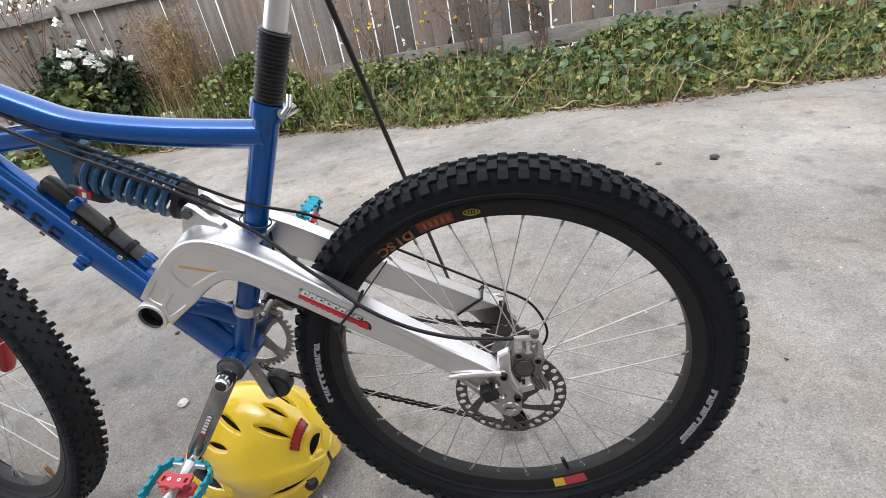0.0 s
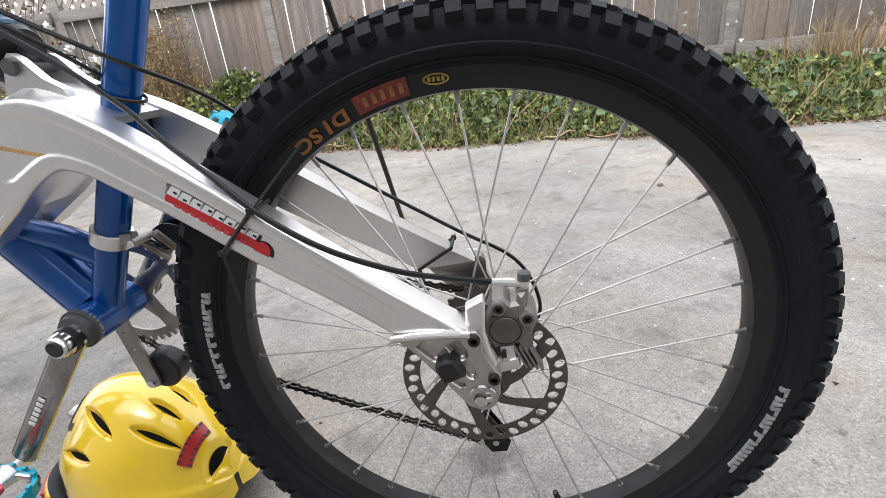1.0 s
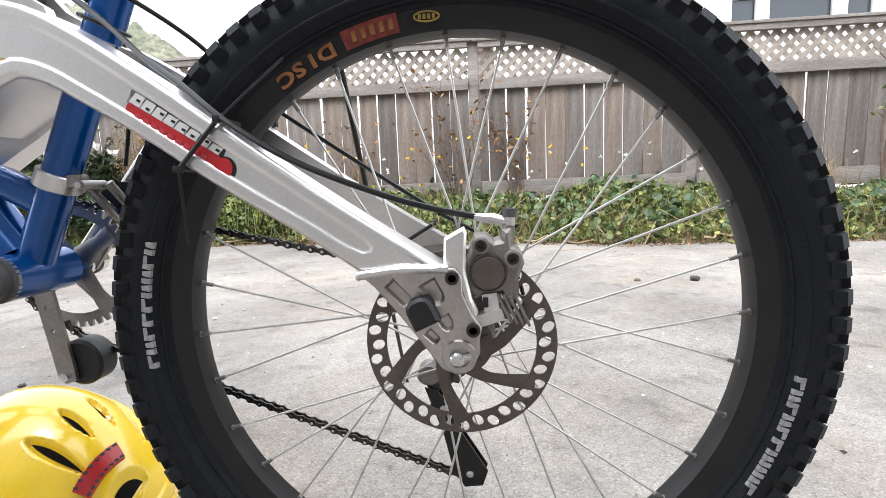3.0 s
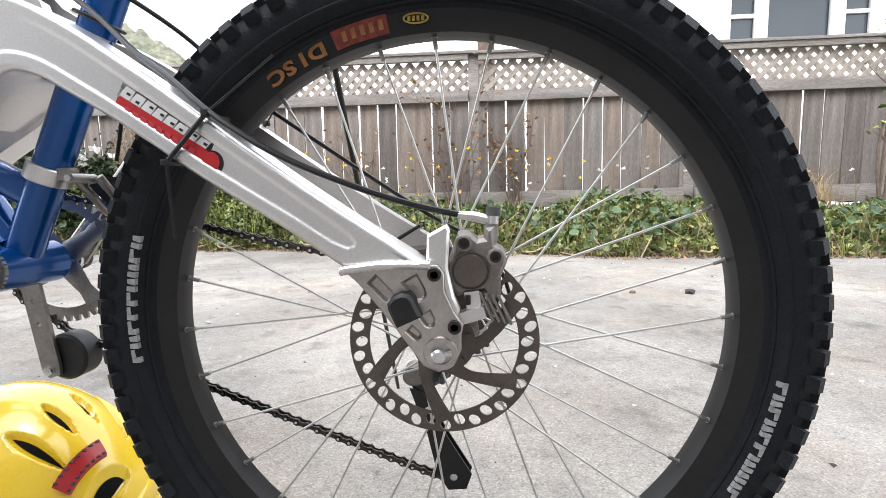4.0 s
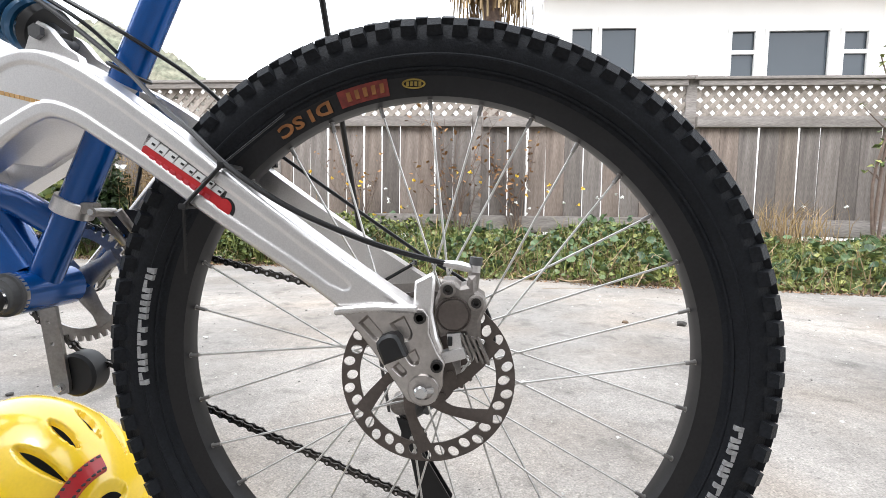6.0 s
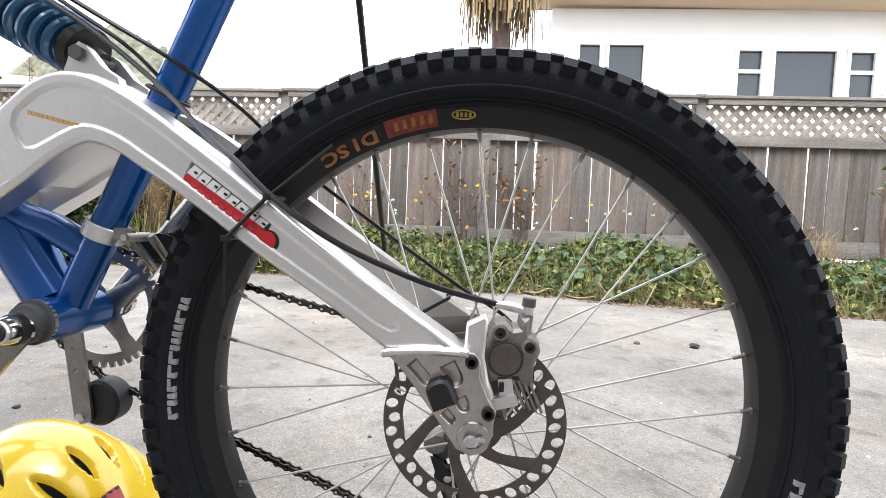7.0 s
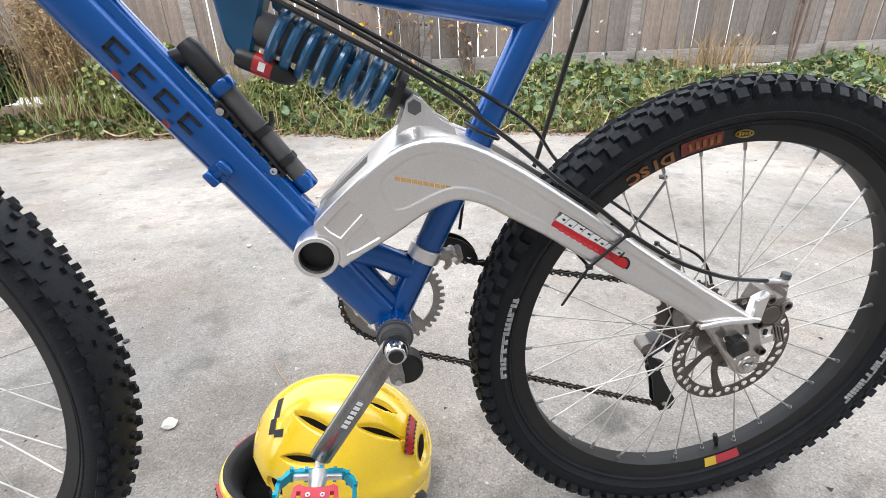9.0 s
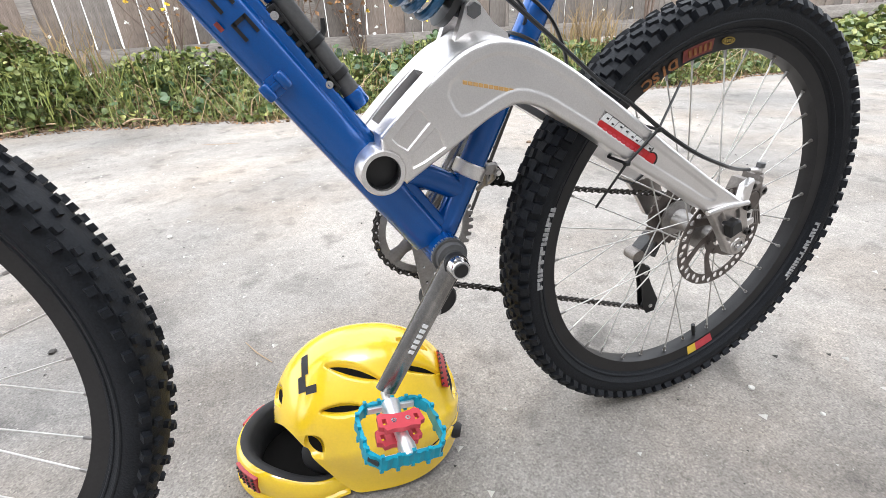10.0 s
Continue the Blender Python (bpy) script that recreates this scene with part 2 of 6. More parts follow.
M_PANE = material("window_glass", (0.045, 0.055, 0.065), 0.06, second=(0.06, 0.07, 0.08), scale=0.6, amount=0.6)
M_HILL = material("wooded_hill", (0.13, 0.14, 0.095), 0.95, second=(0.24, 0.22, 0.16), scale=0.16, amount=0.9, fine=0.45, fine_scale=0.7)
M_STONE = material("pale_pebble", (0.62, 0.6, 0.56), 0.85)
M_DARKSTONE = material("dark_pebble", (0.06, 0.055, 0.05), 0.85)
M_LITTER = material("dead_leaf", (0.30, 0.19, 0.115), 0.8, second=(0.16, 0.10, 0.06), scale=6, amount=0.8, island=[(0.5, 0.5, 0.5), (1, 1, 1), (1.6, 1.5, 1.3)])
M_SHADEWALL = material("shade_wall_dull", (0.26, 0.255, 0.25), 0.9, second=(0.20, 0.195, 0.19), scale=1.5, amount=0.6, fine=0.1)
M_ALU_DROP = material("machined_dropout_metal", (0.58, 0.545, 0.52), 0.32, 0.88, second=(0.40, 0.368, 0.345), scale=25, amount=0.7, fine=0.08, bump=0.08, bump_scale=700)
M_BOLT = material("dark_socket_bolt", (0.035, 0.033, 0.032), 0.35, 0.7, second=(0.08, 0.075, 0.07), scale=120, amount=0.6)
M_DEEP = material("dark_rose_leaf", (0.035, 0.06, 0.022), 0.45, second=(0.02, 0.036, 0.014), scale=3, amount=0.7, island=[(0.5, 0.6, 0.5), (1, 1, 1), (1.7, 1.6, 1.3)])
M_GOLD = material("gold_print", (0.36, 0.25, 0.04), 0.5, second=(0.2, 0.14, 0.03), scale=200, amount=0.7)
M_CRANK = material("polished_crank_metal", (0.42, 0.41, 0.40), 0.24, 0.95, second=(0.22, 0.21, 0.20), scale=30, amount=0.7, fine=0.12, fine_scale=400, stretch=(1, 1, 0.4))
# near-black: the helmet's lining, and the shade painted into its vents
M_VENT = material("dark_lining_and_vent_shade", (0.005, 0.0045, 0.004), 0.8, second=(0.009, 0.008, 0.007), scale=40, amount=0.5, spec=0.12)
M_PALEROOF = material("pale_flat_roof", (0.55, 0.53, 0.50), 0.9, second=(0.45, 0.43, 0.40), scale=1.0, amount=0.6)


# ---- mesh helpers ----
def finish(bm, name, mat, smooth=35):
    me = bpy.data.meshes.new(name)
    bmesh.ops.recalc_face_normals(bm, faces=bm.faces)
    bm.to_mesh(me)
    bm.free()
    for m in (mat if isinstance(mat, (list, tuple)) else [mat]):
        me.materials.append(m)
    if smooth:
        me.shade_smooth()
        me.set_sharp_from_angle(angle=radians(smooth))
    return me


def part(name, bm, mat, parent, label="", smooth=35):
    ob = new(name, finish(bm, name, mat, smooth))
    ob.parent = parent
    return tagged(ob, label)


def thing(name, label, category, m=None, group="", kind=""):
    ob = new(name)
    ob.empty_display_size = 0.1
    if m is not None:
        ob.matrix_world = m
    return tagged(ob, label, category, group, kind)


def solid(name, bm, mat, label, category, m=None, group="", kind="", smooth=35):
    ob = new(name, finish(bm, name, mat, smooth))
    if m is not None:
        ob.matrix_world = m
    return tagged(ob, label, category, group, kind)


def raw(name, verts, faces, mat, label, category, kind="", group="", smooth=False):
    me = bpy.data.meshes.new(name)
    me.from_pydata(verts, [], faces)
    me.materials.append(mat)
    if smooth:
        me.shade_smooth()
    return tagged(new(name, me), label, category, group, kind)


def curve_points(pts, per=8, closed=False):
    """Catmull-Rom points through pts."""
    p = [Vector(q) for q in pts]
    n = len(p)
    out = []
    for i in range(n if closed else n - 1):
        a, b, c, d = (p[(i - 1) % n], p[i], p[(i + 1) % n], p[(i + 2) % n]) if closed else (p[max(i - 1, 0)], p[i], p[i + 1], p[min(i + 2, n - 1)])
        for k in range(per):
            t = k / per
            out.append(0.5 * ((2 * b) + (c - a) * t + (2 * a - 5 * b + 4 * c - d) * t * t + (3 * b - a - 3 * c + d) * t ** 3))
    if not closed:
        out.append(p[-1])
    return out


def tube(bm, pts, r, seg=12, caps=True, closed=False, flat=1.0, up=None):
    """A round (or flattened) tube along pts; r is one radius or one for each point."""
    pts = [Vector(p) for p in pts]
    n = len(pts)
    rs = r if isinstance(r, (list, tuple)) else [r] * n
    rings, side = [], None
    for i in range(n):
        if closed:
            tan = pts[(i + 1) % n] - pts[(i - 1) % n]
        else:
            tan = pts[min(i + 1, n - 1)] - pts[max(i - 1, 0)]
        tan.normalize()
        if side is None:
            ref = Vector(up) if up else (Vector((0, 0, 1)) if abs(tan.z) < 0.9 else Vector((1, 0, 0)))
            side = ref - tan * ref.dot(tan)
        else:
            side = side - tan * side.dot(tan)
        side.normalize()
        other = tan.cross(side)
        rings.append([bm.verts.new(pts[i] + rs[i] * (math.cos(2 * math.pi * k / seg) * side * flat + math.sin(2 * math.pi * k / seg) * other)) for k in range(seg)])
    m = n if closed else n - 1
    for i in range(m):
        a, b = rings[i], rings[(i + 1) % n]
        for k in range(seg):
            bm.faces.new((a[k], a[(k + 1) % seg], b[(k + 1) % seg], b[k]))
    if caps and not closed:
        bm.faces.new(rings[0])
        bm.faces.new(rings[-1])
    return bm


def cyl(bm, a, b, r, seg=20):
    return tube(bm, [a, b], r, seg)


def lathe(bm, profile, seg=48, center=(0, 0, 0), axis="y", closed=True):
    """Turn a profile of (radius, along) about an axis through center."""
    c = Vector(center)
    rings = []
    for rad, along in profile:
        ring = []
        for k in range(seg):
            a = 2 * math.pi * k / seg
            u, v = rad * math.cos(a), rad * math.sin(a)
            ring.append(bm.verts.new(c + (Vector((u, along, v)) if axis == "y" else Vector((u, v, along)) if axis == "z" else Vector((along, u, v)))))
        rings.append(ring)
    n = len(rings)
    for i in range(n if closed else n - 1):
        a, b = rings[i], rings[(i + 1) % n]
        for k in range(seg):
            bm.faces.new((a[k], a[(k + 1) % seg], b[(k + 1) % seg], b[k]))
    return bm


def box(bm, c, s, m=None, bevel=0.0):
    """A box of size s at c, turned by m, with chamfered edges."""
    made = bmesh.ops.create_cube(bm, size=1)["verts"]
    mt = Matrix.Translation(c) @ (m or Matrix.Identity(4)) @ Matrix.Diagonal((*s, 1))
    bmesh.ops.transform(bm, matrix=mt, verts=made)
    if bevel:
        edges = {e for v in made for e in v.link_edges}
        bmesh.ops.bevel(bm, geom=list(edges), offset=bevel, segments=2, affect="EDGES", profile=0.6)
    return bm


def fill(bm, loops, y):
    """Flat face of an outline with holes, in the plane at depth y. Loops are lists of (x, z). Returns the rings."""
    rings = []
    edges = []
    for lp in loops:
        vs = [bm.verts.new((x, y, z)) for x, z in lp]
        rings.append(vs)
        edges += [bm.edges.new((vs[i], vs[(i + 1) % len(vs)])) for i in range(len(vs))]
    bmesh.ops.triangle_fill(bm, edges=edges, use_beauty=True, use_dissolve=False)
    return rings


def walls(bm, a, b):
    for i in range(len(a)):
        j = (i + 1) % len(a)
        bm.faces.new((a[i], a[j], b[j], b[i]))


def shrink(lp, d):
    """The outline moved inwards by d (outwards: minus)."""
    n = len(lp)
    area = sum(lp[i][0] * lp[(i + 1) % n][1] - lp[(i + 1) % n][0] * lp[i][1] for i in range(n))
    s = 1 if area > 0 else -1
    out = []
    for i in range(n):
        a, b, c = Vector(lp[i - 1]), Vector(lp[i]), Vector(lp[(i + 1) % n])
        e, f = (b - a).normalized(), (c - b).normalized()
        n1, n2 = Vector((-e.y, e.x)) * s, Vector((-f.y, f.x)) * s
        h = (n1 + n2)
        h = h / max(h.length_squared / 2, 0.5)
        out.append(tuple(b + h * d))
    return out


def plate(bm, loops, y0, y1, chamfer=0.0):
    """A plate with holes between the depths y0 (towards the camera) and y1."""
    if chamfer:
        a = fill(bm, [shrink(loops[0], chamfer)] + loops[1:], y0)
        ring = [bm.verts.new((x, y0 + chamfer, z)) for x, z in loops[0]]
        walls(bm, a[0], ring)
        b = fill(bm, loops, y1)
        walls(bm, ring, b[0])
        for p, q in zip(a[1:], b[1:]):
            walls(bm, p, q)
    else:
        a, b = fill(bm, loops, y0), fill(bm, loops, y1)
        for p, q in zip(a, b):
            walls(bm, p, q)
    return bm


def pocketed(bm, outline, pockets, y0, y1, chamfer, depth, slopes=(1.2,)):
    """A plate with rounded edges and sunk pockets in its front face."""
    hold = 0.0008
    rims = [shrink(lp, -hold) for lp in pockets]
    a = fill(bm, [shrink(outline, chamfer + hold)] + rims, y0)
    ring = [bm.verts.new((x, y0, z)) for x, z in shrink(outline, chamfer)]
    walls(bm, a[0], ring)
    for k in range(10, 91, 10):
        t = radians(k)
        nxt = [bm.verts.new((x, y0 + chamfer * (1 - math.cos(t)), z)) for x, z in shrink(outline, chamfer * (1 - math.sin(t)))]
        walls(bm, ring, nxt)
        ring = nxt
    b = fill(bm, [outline], y1)
    walls(bm, ring, b[0])
    for i, (lp, rim) in enumerate(zip(pockets, a[1:])):
        inset = depth * slopes[min(i, len(slopes) - 1)]
        top = rim
        for f in (0.0, 0.25, 0.5, 0.75, 1.0):
            soft = f * f * (3 - 2 * f)
            nxt = [bm.verts.new((x, y0 + depth * soft, z)) for x, z in shrink(lp, inset * f)]
            walls(bm, top, nxt)
            top = nxt
        floor_ring = fill(bm, [shrink(lp, inset + hold)], y0 + depth)[0]
        walls(bm, top, floor_ring)
    return bm


def circle(cx, cz, r, n=24, rz=None, turn=0.0):
    rz = rz or r
    c, s = math.cos(turn), math.sin(turn)
    return [(cx + r * math.cos(2 * math.pi * k / n) * c - rz * math.sin(2 * math.pi * k / n) * s,
             cz + r * math.cos(2 * math.pi * k / n) * s + rz * math.sin(2 * math.pi * k / n) * c) for k in range(n)]


def flat_curve(pts, per=5):
    return [(p.x, p.y) for p in curve_points([(x, z, 0) for x, z in pts], per)]


def B():
    return bmesh.new()


# ---- ground, fence and houses ----
def ground_sheet():
    bm = B()
    n = 60
    xs = [-400, -60, -20] + [-8 + 16 * i / n for i in range(n + 1)] + [20, 60, 400]
    ys = [-400, -40, -8] + [-3 + 8 * i / 40 for i in range(41)] + [12, 60, 400]
    grid = [[bm.verts.new((x, y, 0.012 * (noise.noise((x * 0.5, y * 0.5, 3)) if abs(x) < 8 and -3 < y < 5 else 0) * min(1, max(0, abs(y - 0.1) - 0.5)))) for y in ys] for x in xs]
    for i in range(len(xs) - 1):
        for j in range(len(ys) - 1):
            bm.faces.new((grid[i][j], grid[i + 1][j], grid[i + 1][j + 1], grid[i][j + 1]))
    return solid("ground", bm, M_ASPHALT, "worn pale grey asphalt driveway with fine grit", "ground", kind="structure", smooth=180)


ground_sheet()

FENCE_Y = 4.3


def edge_line(x):
    """Where the planted strip begins."""
    knots = ((-9, 4.0), (-4, 3.8), (-3, 3.74), (-1.8, 3.62), (-0.7, 3.22), (0, 3.1), (0.8, 2.9), (1.6, 2.82), (2.7, 2.7), (9, 2.68))
    for (xa, ya), (xb, yb) in zip(knots, knots[1:]):
        if x <= xb:
            break
    t = min(1.0, max(0.0, (x - xa) / (xb - xa)))
    return ya + (yb - ya) * t + 0.03 * math.sin(3.7 * x) + 0.07 * noise.noise((x * 2.3, 0.7, 1.5)) + 0.04 * noise.noise((x * 7.0, 0.7, 2.5))


def strip_height(x, y):
    d = max(0.0, y - edge_line(x))
    h = 0.29 * (1 - math.exp(-d * 2.0)) + min(1, d * 2.5) * (0.19 * noise.noise((x * 1.2, y * 1.4, 0.5)) + 0.07 * noise.noise((x * 3.3, y * 3.3, 4.5)))
    h = max(0.0, h)
    return h


def soil_strip():
    bm = B()
    xs = [-9 + 18 * i / 120 for i in range(121)]
    rows = []
    for x in xs:
        e = edge_line(x) - 0.05
        rows.append([bm.verts.new((x, e + (4.9 - e) * j / 14, max(-0.02, 0.55 * strip_height(x, e + (4.9 - e) * j / 14) - (0.02 if j == 0 else -0.012)))) for j in range(15)])
    for i in range(len(xs) - 1):
        for j in range(14):
            bm.faces.new((rows[i][j], rows[i + 1][j], rows[i + 1][j + 1], rows[i][j + 1]))
    return solid("planting_bed", bm, M_SOIL, "strip of brown soil and leaf litter along the fence", "ground", kind="structure", smooth=180)


soil_strip()


def fence():
    """One bay run of the board fence with its lattice top."""
    f = thing("fence", "weathered grey board fence with a lattice top", "fence", pose(0, FENCE_Y, 0), kind="structure")
    rng = random.Random(4)
    posts = [-6.3, -4.2, -2.05, 0.02, 2.08, 4.15, 6.25, 8.3]
    bm = B()
    box(bm, (0, 0, 0.9), (0.1, 0.1, 1.88), bevel=0.006)
    post_mesh = finish(bm, "post", M_RAIL)
    for px in posts:
        ob = new("post", post_mesh)
        ob.parent = f
        ob.matrix_basis = pose(px, 0.03, 0)
    # rails: kick board, middle rail, lattice frame and cap
    for a, b in zip(posts, posts[1:]):
        drop = rng.uniform(-0.015, 0.015)
        for z, h, y, d, nm in ((0.40, 0.16, -0.045, 0.03, "kick_board"), (1.405, 0.10, -0.035, 0.045, "middle_rail"), (1.770, 0.055, -0.035, 0.05, "top_rail"), (1.812, 0.028, -0.01, 0.13, "cap_board")):
            bm = B()
            box(bm, ((a + b) / 2, y, z + drop), (b - a - 0.1 if nm != "cap_board" else b - a - 0.004, d, h), bevel=0.004)
            part(nm, bm, M_RAIL, f)
    # boards
    shapes = []
    for k in range(4):
        bm = B()
        box(bm, (0, 0, 0.5), (0.170 + 0.004 * k, 0.018, 1.0), bevel=0.003)
        shapes.append(finish(bm, "board", M_WOOD))
    x = -6.0
    while x < 8.2:
        ob = new("board", rng.choice(shapes))
        ob.parent = f
        z0, z1 = 0.30 + rng.uniform(-0.02, 0.02), 1.40
        ob.matrix_basis = pose(x, rng.uniform(0.0, 0.008), z0, 0, rng.uniform(-0.5, 0.5), rng.uniform(-1, 1)) @ Matrix.Diagonal((1, 1, z1 - z0, 1))
        x += 0.183 + rng.uniform(-0.004, 0.006)
    # lattice: two layers of laths per bay
    for a, b in zip(posts, posts[1:]):
        w, h = b - a - 0.1, 0.30
        bm = B()
        pitch = 0.118
        lo, hi = 1.44, 1.745
        for layer, s in ((0.0, 1), (0.009, -1)):
            t = -h
            while t < w + h:
                # a lath at 45 degrees, clipped to the bay
                p0, p1 = (t, lo), (t + h, hi)
                u0, u1 = max(0, p0[0]), min(w, p1[0])
                if u1 - u0 > 0.02:
                    za, zb = lo + (u0 - t) * (hi - lo) / h, lo + (u1 - t) * (hi - lo) / h
                    xa, xb = (a + 0.05 + u0, a + 0.05 + u1) if s > 0 else (b - 0.05 - u0, b - 0.05 - u1)
                    d = Vector((xb - xa, 0, zb - za))
                    ang = math.atan2(d.z, d.x)
                    box(bm, ((xa + xb) / 2, -0.005 + layer, (za + zb) / 2), (d.length, 0.008, 0.044), Matrix.Rotation(-ang, 4, "Y"))
                t += pitch
        part("lattice", bm, M_LATTICE, f, smooth=0)
    return f


fence()


def window(parent, x0, x1, z0, z1, bars=()):
    bm = B()
    t = 0.06
    plate(bm, [[(x0 - t, z0 - t), (x1 + t, z0 - t), (x1 + t, z1 + t), (x0 - t, z1 + t)], [(x0, z0), (x1, z0), (x1, z1), (x0, z1)]], -0.05, 0.02)
    fr = part("window", bm, M_GUTTER, parent)
    for z in bars:
        bm = B()
        box(bm, ((x0 + x1) / 2, -0.01, z), (x1 - x0, 0.05, 0.07))
        part("mullion", bm, M_GUTTER, fr)
    edges = [z0, *bars, z1]
    for a, b in zip(edges, edges[1:]):
        bm = B()
        box(bm, ((x0 + x1) / 2, 0.02, (a + b) / 2), (x1 - x0, 0.012, b - a))
        part("pane", bm, M_PANE, fr)


def stucco_house():
    h = thing("house", "white stucco house with grey-glazed windows behind the fence", "house", pose(0, 9, 0))
    bm = B()
    panes = [(4.76, 5.18, 3.08, 3.96), (5.42, 6.50, 3.05, 3.96), (6.76, 7.18, 3.02, 3.94), (1.80, 2.18, 3.2, 4.05), (2.36, 3.0, 3.2, 4.05)]
    outer = [(1.25, -0.1), (14, -0.1), (14, 4.7), (1.25, 4.75)]
    plate(bm, [outer] + [[(a, c), (b, c), (b, d), (a, d)] for a, b, c, d in panes], 0, 0.25)
    part("wall", bm, M_STUCCO, h)
    bm = B()
    box(bm, (1.35, 3, 2.3), (0.2, 5.6, 4.7))
    part("side_wall", bm, M_STUCCO, h)
    window(h, *panes[0], bars=(3.58,))
    window(h, *panes[1])
    window(h, *panes[2], bars=(3.58,))
    window(h, *panes[3])
    window(h, *panes[4])
    bm = B()
    box(bm, (7.6, -0.25, 4.72), (13.4, 0.9, 0.06), Matrix.Rotation(radians(1.2), 4, "Y"))
    part("soffit", bm, M_SOFFIT, h)
    bm = B()
    box(bm, (7.6, -0.72, 4.80), (13.5, 0.1, 0.16), Matrix.Rotation(radians(1.2), 4, "Y"), bevel=0.02)
    part("gutter", bm, M_GUTTER, h)
    bm = B()
    plate(bm, [[(0.9, 4.85), (14.4, 4.60), (14.4, 4.68), (0.9, 4.93)]], -0.7, 6)
    for v in bm.verts:
        v.co.z += (v.co.y + 0.7) * 0.38
    part("roof", bm, M_ROOF, h)
    return h


stucco_house()


def far_house():
    h = thing("house", "low far house with a pale flat roof", "house", pose(-13.2, 17, 0))
    bm = B()
    box(bm, (0, 0, 2.0), (7, 5, 4.2))
    part("wall", bm, M_STUCCO, h)
    bm = B()
    plate(bm, [[(-4.4, 4.6), (4.6, 4.1), (4.6, 4.35), (-4.4, 5.0)]], -3.0, 3.0)
    part("roof", bm, M_PALEROOF, h)


far_house()
# added pale wall hidden by the boards, so that the fence gaps look bright
bm = B()
box(bm, (-4.0, 6.6, 0.8), (10.2, 0.15, 1.65))
solid("wall_gap_brightener", bm, M_STUCCO, "added white wall hidden by the fence, to brighten the gaps between boards", "wall", kind="structure")


def hills():
    bm = B()
    n = 420
    rows = []
    for i in range(n + 1):
        x = -190 + 230 * i / n
        crest = 44 * math.exp(-((x + 102) / 43) ** 2) + 6 + 3.0 * noise.noise((x * 0.06, 0, 2)) + 1.5 * noise.noise((x * 0.3, 0, 5)) + 1.6 * abs(noise.noise((x * 0.9, 0, 5))) + 0.8 * noise.noise((x * 2.1, 0, 8))
        rows.append([bm.verts.new((x, 95, -1)), bm.verts.new((x, 106 + 2 * noise.noise((x * 0.4, 1, 1)), crest * 0.55)), bm.verts.new((x, 114 + 2 * noise.noise((x * 0.5, 4, 1)), crest * 0.84)), bm.verts.new((x, 120, crest)), bm.verts.new((x, 170, -1))])
    for a, b in zip(rows, rows[1:]):
        for j in range(4):
            bm.faces.new((a[j], b[j], b[j + 1], a[j + 1]))
    return solid("backdrop", bm, M_HILL, "distant wooded hillside under a white sky", "hill", kind="structure", smooth=180)


hills()
# added wall behind the camera, never in view: cuts sky light and darkens reflections
bm = B()
box(bm, (0, -2.7, 2.4), (16, 0.2, 4.8))
solid("wall_unseen_shade", bm, M_SHADEWALL, "added unseen wall behind the camera that dims light and reflections", "wall", kind="structure")


# ---- plants along the fence ----
def leaves(name, count, place, size, mat, label, category, seed, lobes=5, tilt=0.6, kind="stuff"):
    """Many small lobed leaves in one mesh. place(rng) gives a point."""
    rng = random.Random(seed)
    verts, faces = [], []
    outline = [(0, -0.40), (0.28, -0.50), (0.52, -0.22), (0.46, 0.14), (0.22, 0.42), (0, 0.46), (-0.22, 0.42), (-0.46, 0.14), (-0.52, -0.22), (-0.28, -0.50)] if lobes == 5 else [(0, -0.5), (0.22, 0), (0, 0.6), (-0.22, 0)]
    for _ in range(count):
        p = place(rng)
        if p is None:
            continue
        s = size * rng.uniform(0.6, 1.35)
        m = Matrix.Translation(p) @ Euler((rng.gauss(0.35, tilt), rng.gauss(0, tilt), rng.uniform(0, 6.3))).to_matrix().to_4x4()
        k = len(verts)
        verts.append(tuple(m @ Vector((0, 0, -0.08 * s))))
        for u, v in outline:
            verts.append(tuple(m @ Vector((u * s, v * s, 0.10 * s * abs(u) / 0.5))))
        c = len(outline)
        for i in range(c):
            faces.append((k, k + 1 + i, k + 1 + (i + 1) % c))
    return raw(name, verts, faces, mat, label, category, kind)


def blades(name, count, place, height, width, mat, label, category, seed, lean=0.35, kind="stuff"):
    rng = random.Random(seed)
    verts, faces = [], []
    for _ in range(count):
        p = place(rng)
        if p is None:
            continue
        h, a = height * rng.uniform(0.45, 1.3), rng.uniform(0, 6.3)
        w = width * rng.uniform(0.6, 1.4)
        dx, dy = rng.gauss(0, lean) * h, rng.gauss(0, lean) * h
        u = Vector((math.cos(a), math.sin(a), 0)) * w
        base = Vector(p)
        k = len(verts)
        mid = base + Vector((dx * 0.35, dy * 0.35, h * 0.6))
        tip = base + Vector((dx, dy, h * (0.95 - 0.3 * min(1, abs(dx) / h))))
        verts += [tuple(base - u), tuple(base + u), tuple(mid + u * 0.7), tuple(mid - u * 0.7), tuple(tip)]
        faces += [(k, k + 1, k + 2, k + 3), (k + 3, k + 2, k + 4)]
    return raw(name, verts, faces, mat, label, category, kind)


def on_strip(x0, x1, d0, d1, lift=0.0, power=1.0):
    def place(rng):
        x = rng.uniform(x0, x1)
        y = edge_line(x) + d0 + (d1 - d0) * rng.random() ** power
        if y > 4.32:
            return None
        clump = noise.noise((x * 1.1, y * 1.6, 7))
        return (x, y, strip_height(x, y) * (0.45 + 0.65 * rng.random() ** 0.8) + lift * rng.random() * max(0.1, 0.6 + clump))
    return place


